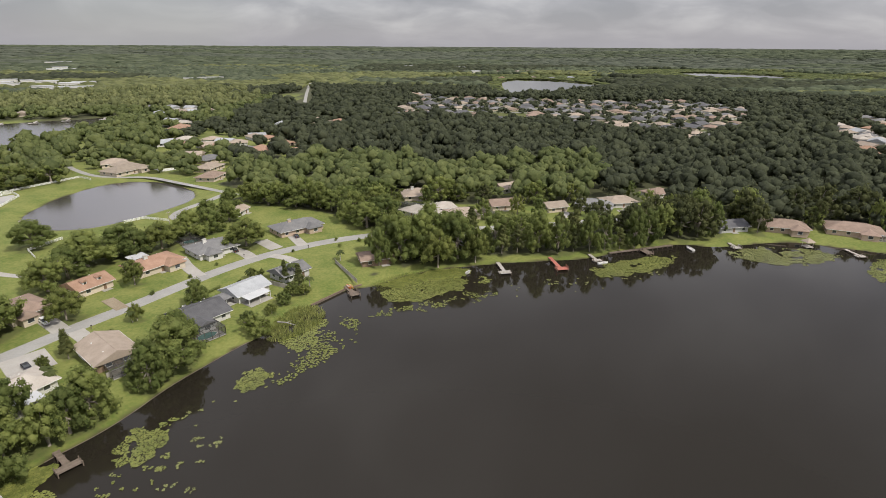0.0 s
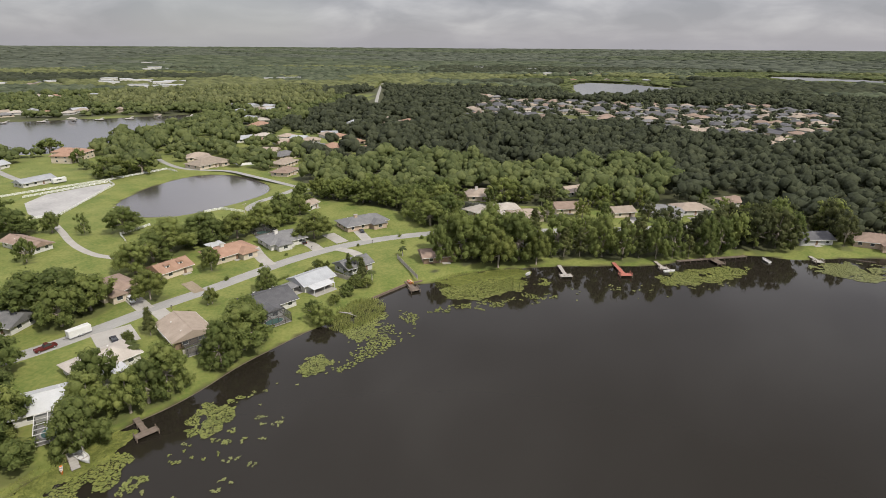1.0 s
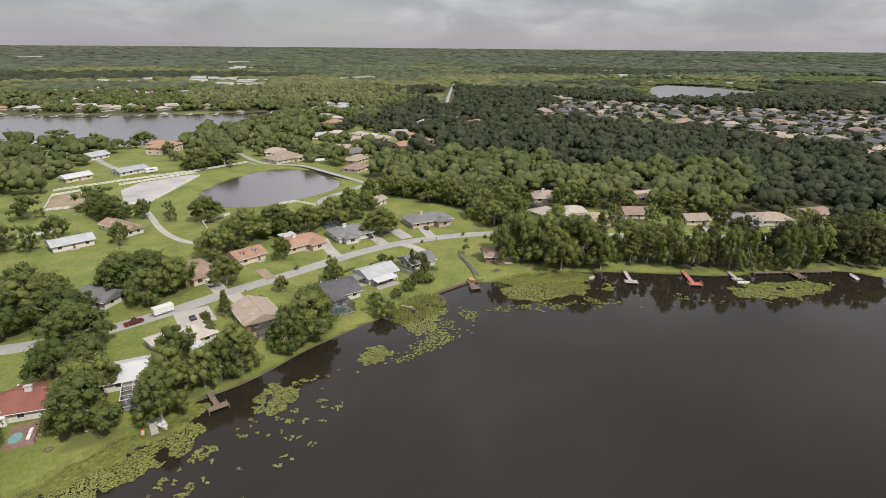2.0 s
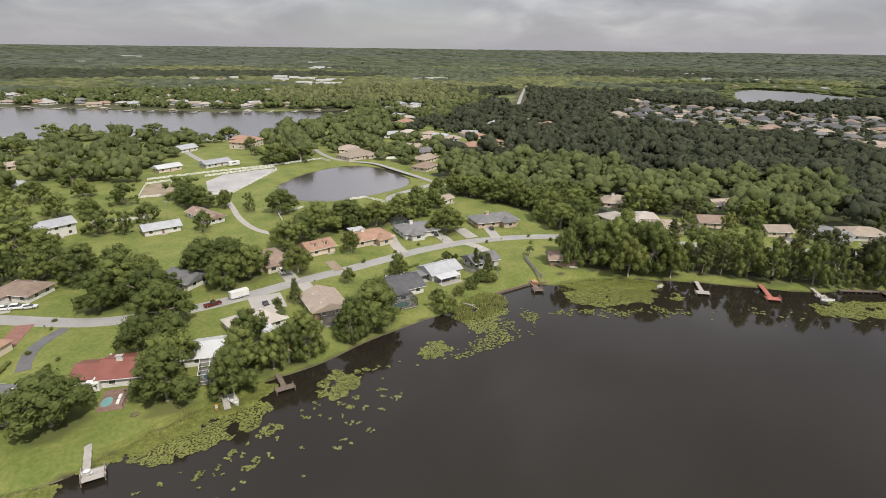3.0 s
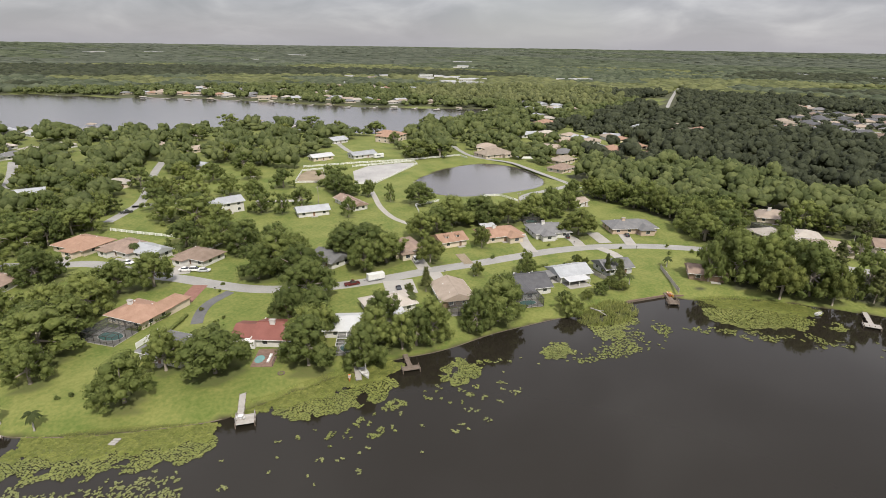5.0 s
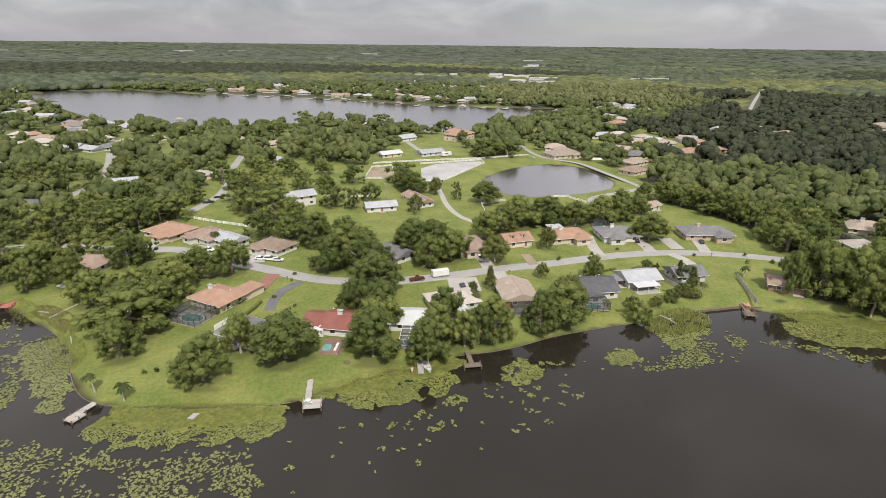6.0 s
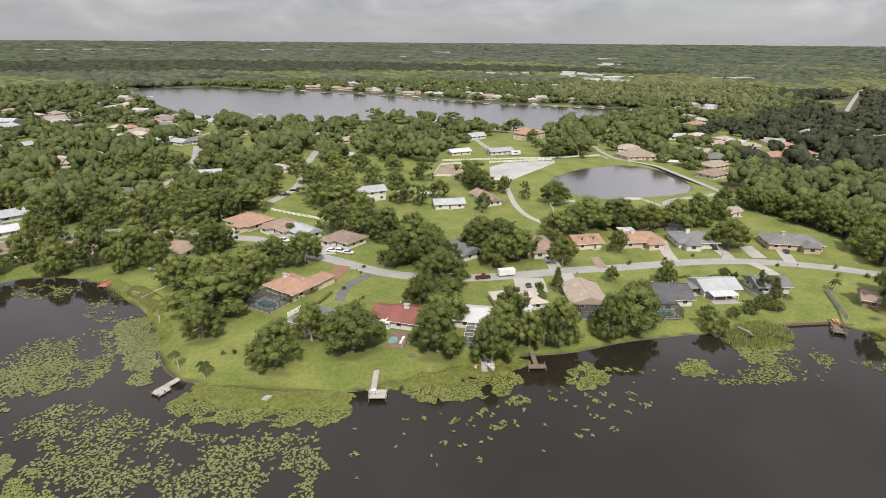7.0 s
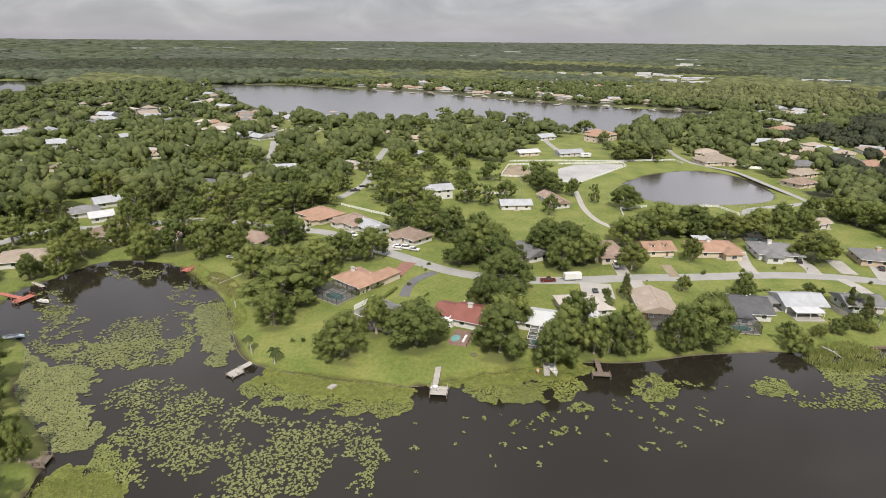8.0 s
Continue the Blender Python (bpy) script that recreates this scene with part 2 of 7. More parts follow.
WALLS = {
    "white": surf("white_stucco", (0.50, 0.49, 0.47), (0.60, 0.59, 0.57), 2.0, 0.85, 0.005, by_object=0.06),
    "cream": surf("cream_stucco", (0.48, 0.41, 0.33), (0.57, 0.50, 0.41), 2.0, 0.85, 0.005, by_object=0.1),
    "tan": surf("tan_brick", (0.38, 0.29, 0.22), (0.48, 0.38, 0.30), 1.0, 0.9, 0.01, by_object=0.1),
    "brown": surf("brown_boards", (0.17, 0.12, 0.085), (0.25, 0.18, 0.13), 1.0, 0.85, 0.01, by_object=0.1),
    "grey": surf("grey_boards", (0.36, 0.36, 0.36), (0.46, 0.46, 0.45), 1.0, 0.85, 0.01, by_object=0.1),
}
TRIM = surf("white_trim", (0.58, 0.575, 0.56), (0.67, 0.66, 0.65), 1.0, 0.6)
PANE = surf("window_glass", (0.03, 0.035, 0.04), (0.06, 0.065, 0.07), 2.0, 0.08, spec=0.8)
DOOR = surf("painted_door", (0.16, 0.10, 0.07), (0.24, 0.15, 0.10), 1.0, 0.6, by_object=0.4)
BLACKBAR = surf("bronze_aluminium", (0.06, 0.055, 0.05), (0.10, 0.09, 0.08), 1.0, 0.5, metal=0.4)
POOLWATER = surf("pool_water", (0.08, 0.22, 0.21), (0.13, 0.29, 0.27), 1.5, 0.08, spec=0.6)
OLDWOOD = surf("weathered_planks", (0.30, 0.275, 0.25), (0.44, 0.41, 0.375), 0.8, 0.9, 0.01, by_object=0.12)
PALEWOOD = surf("pale_planks", (0.320, 0.300, 0.276), (0.400, 0.380, 0.352), 0.8, 0.9, 0.01, by_object=0.08)
DARKWOOD = surf("dark_wet_planks", (0.12, 0.095, 0.075), (0.20, 0.16, 0.13), 0.8, 0.85, 0.01, by_object=0.12)
DECKWOOD = surf("patio_boards", (0.15, 0.095, 0.075), (0.23, 0.155, 0.125), 0.8, 0.85, 0.01, by_object=0.15)
REDWOOD = surf("red_painted_planks", (0.34, 0.11, 0.085), (0.44, 0.17, 0.13), 0.8, 0.8, 0.01, by_object=0.08)
TYRE = surf("tyre_rubber", (0.02, 0.02, 0.02), (0.035, 0.035, 0.035), 0.5, 0.9)
SCREEN = bpy.data.materials.new("insect_screen")
SCREEN.use_nodes = True
nd, ln = SCREEN.node_tree.nodes, SCREEN.node_tree.links
tr = nd.new("ShaderNodeBsdfTransparent")
mx = nd.new("ShaderNodeMixShader")
mx.inputs[0].default_value = 0.46
nd["Principled BSDF"].inputs["Base Color"].default_value = (0.05, 0.055, 0.055, 1)
nd["Principled BSDF"].inputs["Roughness"].default_value = 0.8
ln.new(tr.outputs[0], mx.inputs[1])
ln.new(nd["Principled BSDF"].outputs[0], mx.inputs[2])
ln.new(mx.outputs[0], nd["Material Output"].inputs["Surface"])


def paint(name, c, rough=0.3, metal=0.0):
    return surf(name, tuple(0.9 * v for v in c), tuple(min(1.0, 1.08 * v) for v in c), 1.0, rough, metal=metal, spec=0.5)


WHITEPAINT = paint("white_gloss_paint", (0.62, 0.62, 0.61), 0.35)
LILY = surf("lily_pads", (0.122, 0.142, 0.030), (0.192, 0.206, 0.056), 6.0, 0.5, 0.0, 0.5, by_island=0.22, spec=0.4)
LILY_PALE = surf("dusty_lily_pads", (0.138, 0.152, 0.048), (0.200, 0.212, 0.078), 6.0, 0.5, 0.0, 0.5, by_island=0.2, spec=0.4)
REED = foliage("reeds", (0.22, 0.25, 0.07), (0.36, 0.37, 0.14), 0.8, by_island=0.35)
DRYREED = foliage("dry_sedge", (0.19, 0.165, 0.075), (0.28, 0.25, 0.12), 0.85, by_island=0.35)
MARSHGRASS = foliage("marsh_grass", (0.20, 0.235, 0.06), (0.31, 0.325, 0.10), 0.85, by_island=0.3)
FENCEWHITE = surf("white_vinyl", (0.72, 0.72, 0.71), (0.80, 0.80, 0.79), 1.0, 0.5)

# ---- plan of the shore, ponds and far lakes ----
LAKE = [(-208, -42), (-221, -38), (-224, -30), (-231, -21), (-236, -11), (-231, 0), (-219, 11), (-208, 15), (-195, 17), (-179, 20),
        (-163, 20), (-149, 16), (-135, 15), (-127, 20), (-118, 27), (-111, 34), (-103, 43), (-99, 48), (-97, 54), (-94, 64), (-90, 76),
        (-84, 92), (-78, 100), (-74, 108), (-70, 120), (-64, 131), (-58, 142), (-51, 150), (-47, 158), (-43, 169), (-35, 180), (-27, 182),
        (-22, 186), (-12, 194), (-3, 199), (17, 205), (32, 208), (49, 210)]
LAKE += [(63, 213), (74, 220), (88, 225), (107, 231), (119, 226), (137, 231), (158, 235), (170, 229), (183, 223), (200, 214), (225, 185),
         (245, 120), (250, 20), (225, -90), (140, -180), (0, -215), (-85, -170), (-98, -80), (-100, -38), (-118, -27), (-134, -31),
         (-152, -36), (-165, -33), (-181, -34), (-192, -44)]
POND = [(-212, 262), (-195, 248), (-180, 244), (-164, 249), (-150, 272), (-141, 295), (-143, 309), (-152, 323), (-172, 338), (-193, 344),
        (-209, 336), (-216, 316), (-217, 290)]
LAKE_NORTH = [(-949, 197), (-748, 190), (-650, 188), (-592, 221), (-556, 257), (-533, 296), (-520, 337), (-485, 360), (-449, 360), (-407, 378),
              (-358, 392), (-348, 433), (-371, 547), (-353, 644), (-404, 654), (-489, 595), (-554, 557), (-638, 529), (-755, 512), (-834, 476),
              (-926, 395), (-1073, 345), (-1126, 223)]
LAKE_EAST = [(109, 1034), (143, 1028), (227, 1095), (344, 1226), (344, 1349), (250, 1492), (149, 1491)]
LAKE_FAR = [(745, 1855), (743, 1605), (860, 1640), (880, 1540), (1055, 1701), (947, 1887), (851, 1973)]
LAKE_WEST = [(-1210, -150), (-1195, -80), (-1200, -38), (-1260, -28), (-1330, -36), (-1420, -69), (-1465, -150)]
POND_EAST = [(60, 706), (74, 663), (96, 631), (102, 676), (80, 714)]
WATERS = (LAKE, POND, LAKE_NORTH, LAKE_EAST, LAKE_FAR, LAKE_WEST, POND_EAST)
LAND = 1.5

# lived-in ground with lawns, where only chosen trees stand
NEAR = [(-236, -15), (-232, 10), (-215, 30), (-205, 60), (-240, 70), (-262, 95), (-300, 125), (-330, 165), (-345, 200), (-330, 215),
        (-300, 225), (-290, 250), (-330, 300), (-340, 340), (-290, 330), (-250, 310), (-235, 350), (-200, 365), (-150, 340), (-120, 318),
        (-116, 292), (-86, 287), (-62, 274), (-42, 258), (-30, 243), (-26, 184), (-57, 143), (-100, 43), (-149, 16), (-200, 14)]


WEST_TOWN = [(-400, 45), (-400, 120), (-345, 140), (-300, 118), (-262, 108), (-250, 92), (-228, 62), (-215, 62), (-214, 30), (-240, 12), (-246, -18),
             (-300, -50), (-400, -20)]


def smooth_ring(ring, rounds=2):
    """A closed outline with its corners cut."""
    p = np.array(ring, float)
    for _ in range(rounds):
        q = np.roll(p, -1, 0)
        p = np.stack([0.75 * p + 0.25 * q, 0.25 * p + 0.75 * q], 1).reshape(-1, 2)
    return p


def inside(ring, pts):
    r = np.asarray(ring, float)
    s = np.roll(r, -1, 0)
    hit = np.zeros(len(pts), bool)
    for (x0, y0), (x1, y1) in zip(r, s):
        if y0 != y1:
            hit ^= ((y0 > pts[:, 1]) != (y1 > pts[:, 1])) & (pts[:, 0] < (x1 - x0) * (pts[:, 1] - y0) / (y1 - y0) + x0)
    return hit


def line_distance(line, pts, closed=False):
    r = np.asarray(line, float)
    s = np.roll(r, -1, 0) if closed else r[1:]
    best = np.full(len(pts), 1e9)
    for a, b in zip(r, s):
        d = b - a
        u = np.clip(((pts - a) @ d) / max(d @ d, 1e-9), 0, 1)
        best = np.minimum(best, np.hypot(*(pts - a - u[:, None] * d).T))
    return best


RINGS = [smooth_ring(r) for r in WATERS]


def shore_distance(pts):
    """Metres to the nearest shore: over land above zero, over water below."""
    best = np.full(len(pts), 1e9)
    for ring in RINGS:
        near = (np.abs(pts - ring.mean(0)).max(1) < np.abs(ring - ring.mean(0)).max() + 260)
        if near.any():
            d = line_distance(ring, pts[near], True)
            d[inside(ring, pts[near])] *= -1
            old = best[near]
            best[near] = np.where(np.abs(d) < np.abs(old), d, np.where(d < 0, np.minimum(d, old), old))
    return np.where(best > 1e8, 400.0, best)


def land_height(pts):
    d = shore_distance(pts)
    r = np.hypot(pts[:, 0], pts[:, 1])
    z = np.where(d > 0, np.minimum(0.12 + d * 0.14, LAND), np.maximum(d * 0.3, -3.0))
    u = np.clip((r - 2300) / 2500, 0, 1)
    return z + 62 * u * u * (3 - 2 * u)


# ---- streets, drives and open ground ----
STREET = [(134, 274), (102, 267), (57, 255), (30, 249), (4, 245), (-16, 242), (-36, 235), (-53, 226), (-66, 216), (-76, 206), (-85, 194),
          (-94, 178), (-102, 163), (-111, 149), (-120, 131), (-129, 116), (-141, 103), (-152, 95), (-166, 90), (-177, 87), (-191, 81),
          (-204, 78), (-218, 75), (-227, 66), (-233, 59), (-252, 46), (-267, 32), (-272, 18), (-277, -4), (-284, -21), (-285, -36), (-276, -46)]
LANES = {  # half width, material, line
    "side_street": (3.0, [(-326, 55), (-343, 69), (-352, 80), (-380, 99), (-421, 115), (-462, 129)]),
    "farm_lane": (2.6, [(-268, 102), (-279, 117), (-288, 128), (-308, 142), (-328, 154), (-357, 173), (-385, 194)]),
    "pond_lane": (1.9, [(-118, 306), (-140, 320), (-167, 336), (-190, 350), (-208, 348), (-225, 350), (-247, 366), (-267, 385)]),
    "loop_lane": (2.2, [(-126, 306), (-130, 290), (-135, 277), (-136, 266), (-132, 259), (-126, 257)]),
    "horse_path": (1.5, [(-216, 226), (-201, 214), (-185, 200), (-167, 189), (-155, 187)]),
    "far_road": (2.6, [(-300, 1290), (-270, 1140), (-230, 949), (-184, 741)]),
    "barn_lane": (2.2, [(-354, 332), (-316, 308), (-293, 297)]),
    "gate_lane": (2.0, [(-285, 122), (-276, 139)]),
}
DRIVES = [  # half width, kind, line
    (2.6, "pale", [(-126, 155), (-114, 146)]), (5.5, "pale", [(-116, 132), (-107, 124)]), (2.6, "pale", [(-91, 218), (-83, 214), (-77, 207)]),
    (2.2, "pale", [(-70, 210), (-62, 207), (-55, 199)]), (2.4, "pale", [(-106, 207), (-98, 196), (-90, 188)]),
]
DRIVES += [
    (2.4, "pale", [(-70, 238), (-60, 222)]), (3.0, "pale", [(-80, 228), (-70, 218)]), (2.6, "brick", [(-160, 76), (-168, 87)]),
    (1.8, "dark", [(-143, 70), (-148, 74), (-153, 80), (-155, 90)]), (2.4, "pale", [(-110, 146), (-102, 140)]),
    (3.5, "pale", [(-183, 88), (-189, 93), (-191, 100)]), (2.0, "dirt", [(-113, 168), (-104, 161)]), (2.6, "pale", [(-230, 67), (-236, 76)]),
    (2.4, "pale", [(-12, 243), (-8, 258)]), (2.2, "pale", [(-245, 168), (-226, 184)]), (2.0, "pale", [(-110, 245), (-115, 262)]),
    (4.0, "pale", [(-210, 76), (-214, 84)]), (3.0, "pale", [(58, 257), (66, 275)]), (3.0, "pale", [(96, 268), (94, 280)]),
]
ARENA = [(-266, 263), (-246, 305), (-239, 299), (-222, 236), (-231, 229)]
PEN = [(-283, 233), (-277, 246), (-247, 221), (-261, 208)]
CLEARINGS = [
    [(112, 230), (205, 226), (206, 240), (118, 244)],
    [(-25, 241), (20, 249), (60, 258), (140, 276), (140, 294), (60, 292), (0, 287), (-22, 266)],
    [(-350, 340), (-300, 330), (-290, 380), (-340, 380)],
    [(-430, 290), (-380, 330), (-400, 350), (-450, 320)],
    [(-476, 2048), (-488, 2340), (-419, 2340), (-364, 2064)],
    [(-1195, -120), (-1195, -30), (-1070, -27), (-1065, -105)],
    [(-285, 973), (-256, 1010), (-218, 839), (-256, 850)],
]
# the sunlit patch of far wood, drawn by a brighter leaf colour
SUNLIT_WOOD = [(-640, 790), (-571, 700), (-437, 690), (-290, 745), (-270, 840), (-400, 1160), (-560, 1080), (-700, 900)]
# distant woods whose cloud shade is put into their leaf colour
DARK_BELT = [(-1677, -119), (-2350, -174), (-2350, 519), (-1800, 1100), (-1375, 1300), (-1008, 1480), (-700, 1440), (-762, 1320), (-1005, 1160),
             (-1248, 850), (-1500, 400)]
HALLS = ((-957, 1260, 60, 34, 30), (-896, 1239, 50, 40, 40), (-841, 1216, 70, 30, 34), (-757, 1160, 60, 36, 25), (-748, 1197, 80, 30, 30), (-856, 1132, 50, 30, 35),
         (-749, 1066, 56, 26, 20), (-702, 1042, 60, 30, 30), (-677, 1064, 70, 26, 20), (-1008, 1145, 50, 24, 60), (-1043, 1050, 40, 24, 50), (-905, 1180, 44, 30, 15),
         (-564, 1390, 100, 25, 22), (-600, 1350, 36, 20, 22), (88, 1820, 90, 40, 10), (-1196, 1813, 150, 40, 34), (-1285, 1937, 90, 40, 34), (-1522, 2291, 150, 50, 34),
         (-2250, 1640, 130, 40, 55), (-2457, 2093, 150, 50, 50), (-3010, 1609, 150, 60, 60), (-3378, 376, 160, 60, 84), (-3353, 588, 200, 60, 80), (-3376, 797, 160, 60, 76),
         (-3112, 1358, 160, 50, 66), (-4223, 2241, 200, 60, 60), (60, 2150, 60, 30, 10), (-140, 2280, 70, 30, 5))
SUBDIVISION = [(-63, 678), (-52, 810), (-14, 946), (98, 890), (188, 903), (261, 849), (362, 888), (421, 775), (357, 652), (239, 497), (204, 514),
               (166, 568), (130, 617), (47, 641)]


def object_from(name, verts, faces, material, parent=None, smooth=False):
    me = bpy.data.meshes.new(name)
    me.from_pydata([tuple(v) for v in verts], [], [tuple(f) for f in faces])
    if smooth:
        me.polygons.foreach_set("use_smooth", [True] * len(me.polygons))
    me.materials.append(material)
    me.update()
    ob = new(name, me)
    if parent:
        ob.parent = parent
    return ob


def ribbon(name, line, half, material, lift=0.05, label="", kind="structure", category="road"):
    """A paved strip with a little thickness that follows a line over the land."""
    p = np.array(line, float)
    for _ in range(2):
        q = np.stack([0.75 * p[:-1] + 0.25 * p[1:], 0.25 * p[:-1] + 0.75 * p[1:]], 1).reshape(-1, 2)
        p = np.vstack([p[:1], q, p[-1:]])
    d = np.gradient(p, axis=0)
    d /= np.maximum(np.hypot(*d.T), 1e-6)[:, None]
    side = np.stack([-d[:, 1], d[:, 0]], 1)
    z = LAND
    verts, faces = [], []
    for (x, y), (sx, sy) in zip(p, side):
        for k, dz in ((-1.0, -0.1), (-0.97, lift), (0.97, lift), (1.0, -0.1)):
            verts.append((x + sx * half * k, y + sy * half * k, z + dz))
    for i in range(len(p) - 1):
        for k in range(3):
            faces.append((4 * i + k, 4 * i + k + 1, 4 * i + k + 5, 4 * i + k + 4))
    return tagged(object_from(name, verts, faces, material), label, category, kind=kind)


def flat_area(name, ring, material, lift, label, category):
    p = smooth_ring(ring, 1)
    n = len(p)
    verts = [(x, y, LAND + lift) for x, y in p] + [(x, y, LAND - 0.1) for x, y in p]
    faces = [tuple(range(n))] + [((i + 1) % n, i, n + i, n + (i + 1) % n) for i in range(n)]
    return tagged(object_from(name, verts, faces, material), label, category, kind="structure")


# the ground: one sheet, fine by the shore and wide towards the horizon
def spaced(lo, hi, step, reach):
    core = list(np.arange(lo, hi + 0.1, step))
    s, a, left = step, lo, []
    while a > -reach:
        s *= 1.12
        a -= s
        left.append(a)
    s, a, right = step, hi, []
    while a < reach:
        s *= 1.12
        a += s
        right.append(a)
    return np.array(left[::-1] + core + right)


gx, gy = spaced(-250, 200, 2.8, 4900), spaced(-46, 350, 2.8, 4900)
gp = np.stack(np.meshgrid(gx, gy), -1).reshape(-1, 2)
gz = land_height(gp)
gz += np.where(gz > 1.0, 0.04 * np.sin(gp[:, 0] * 0.21) * np.cos(gp[:, 1] * 0.17), 0)
nx, ny = len(gx), len(gy)
ii, jj = np.meshgrid(np.arange(nx - 1), np.arange(ny - 1))
c0 = (jj * nx + ii).ravel()
quads = np.stack([c0, c0 + 1, c0 + nx + 1, c0 + nx], 1)
gme = bpy.data.meshes.new("ground")
gme.vertices.add(len(gp))
gme.vertices.foreach_set("co", np.column_stack([gp, gz]).ravel())
gme.loops.add(quads.size)
gme.loops.foreach_set("vertex_index", quads.ravel())
gme.polygons.add(len(quads))
gme.polygons.foreach_set("loop_start", np.arange(0, quads.size, 4))
gme.polygons.foreach_set("use_smooth", np.ones(len(quads), bool))
gme.update(calc_edges=True)
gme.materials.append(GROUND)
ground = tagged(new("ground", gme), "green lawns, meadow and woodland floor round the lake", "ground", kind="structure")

wr = 4900
for ring, words in ((POND, "grey silty pond in the meadow"), (LAKE_NORTH, "grey wind-brushed lake beyond the houses")):
    ring = np.array(ring, float)
    ring = ring.mean(0) + (ring - ring.mean(0)) * 1.06
    tagged(object_from("water", [(x, y, 0.03) for x, y in ring], [tuple(range(len(ring)))], SILTY), words, "water", kind="structure")
water = tagged(object_from("water", [(-wr, -wr, 0), (wr, -wr, 0), (wr, wr, 0), (-wr, wr, 0)], [(0, 1, 2, 3)], WATER),
               "dark tannin-brown lake water with a faint ripple", "water", kind="structure")

ribbon("road", STREET, 3.1, ASPHALT, 0.06, "pale grey suburban street curving between the lawns")
for key, (half, line) in LANES.items():
    ribbon(key, line, half, ASPHALT if key != "horse_path" else CONCRETE, 0.05, "pale narrow lane across the grass", category="lane")
for half, kind, line in DRIVES:
    m, words = {"pale": (CONCRETE, "pale concrete driveway beside a house"), "brick": (BRICKWAY, "red brick paver driveway beside the lawn"),
                "dirt": (DIRT, "worn brown dirt driveway across the lawn"), "dark": (TARMAC, "dark tarmac driveway across the lawn")}[kind]
    ribbon("driveway", line, half, m, 0.09, words, category="driveway")
for row in range(2, 24, 3):  # pale streets between the rows of the estate
    run = [(-70 + col * 23 + 6 * math.sin(row * 1.3), 480 + row * 21 + 24 * math.sin(col * 0.35)) for col in range(26)]
    run = [q for q in run if inside(SUBDIVISION, np.array([q]))[0] and shore_distance(np.array([q]))[0] > 14]
    if len(run) > 2:
        ribbon("estate_street", run, 3.4, ASPHALT, 0.06, "pale street between the rows of the estate", category="lane")
flat_area("riding_arena", ARENA, SAND, 0.05, "white sand riding arena beside the pond", "arena")
flat_area("paddock_ground", PEN, DIRT, 0.05, "bare brown dirt of a fenced paddock", "paddock")

# ---- houses: x, y, length, depth, turn of the long side, roof, roof colour, wall colour, extras ----
HOUSES = [
    (-160, 62, 13.5, 11.0, 15, "hip", "terracotta", "cream", "chimney wing"),
    (-132, 57, 13.5, 11.0, 17, "hip", "grey", "white", ""),
    (-116, 80, 11.5, 11.0, 33, "gable", "red", "white", "chimney side"),
    (-104, 95, 13.0, 9.5, 40, "gable", "white", "white", ""),
    (-104, 113, 15.0, 10.0, 62, "hip", "pale", "white", ""),
    (-92, 132, 14.5, 10.5, 140, "gable", "tan", "brown", ""),
    (-76, 154, 13.5, 12.5, 52, "gable", "slate", "white", " front"),
    (-68, 173, 12.5, 9.5, 56, "gable", "silver", "white", ""),
    (-57, 189, 11.0, 9.0, 52, "gable", "grey", "grey", ""),
    (-134, 157, 12.0, 15.0, 62, "hip", "brown", "cream", " front"),
    (-124, 176, 11.5, 10.0, 62, "gable", "terracotta", "cream", "dormers"),
    (-111, 196, 17.5, 12.0, 57, "hip", "terracotta", "cream", "chimney front"),
    (-96, 214, 16.0, 13.5, 48, "hip", "grey", "white", "chimney front"),
    (-68, 243, 21.0, 12.0, 42, "hip", "grey", "tan", "chimney front"),
]
HOUSES += [
    (-239, 80, 17.0, 14.0, 15, "hip", "terracotta", "cream", " front"),
    (-221, 89, 16.0, 11.5, 8, "hip", "brown", "white", " front"),
    (-209, 92, 12.0, 9.0, 8, "gable", "silver", "white", ""),
    (-190, 101, 14.0, 10.5, 13, "hip", "brown", "white", " front"),
    (-241, 147, 15.0, 9.5, 75, "gable", "silver", "white", "tall"),
    (-203, 170, 15.0, 8.0, 60, "gable", "silver", "white", ""),
    (-199, 193, 21.0, 8.0, 162, "gable", "brown", "white", ""),
    (-287, 295, 19.0, 9.0, 74, "gable", "silver", "white", ""),
    (-304, 269, 16.0, 8.0, 76, "gable", "white", "cream", ""),
    (-148, 130, 12.0, 10.0, -2, "gable", "grey", "white", ""),
    (-320, 367, 26.0, 15.0, 95, "hip", "terracotta", "cream", "tall wing"),
    (-255, 540, 22.0, 15.0, 91, "hip", "terracotta", "cream", "tall"),
    (-212, 363, 26.0, 16.0, 66, "hip", "tan", "cream", "wing front"),
    (-232, 384, 16.0, 13.0, 36, "hip", "tan", "cream", ""),
]
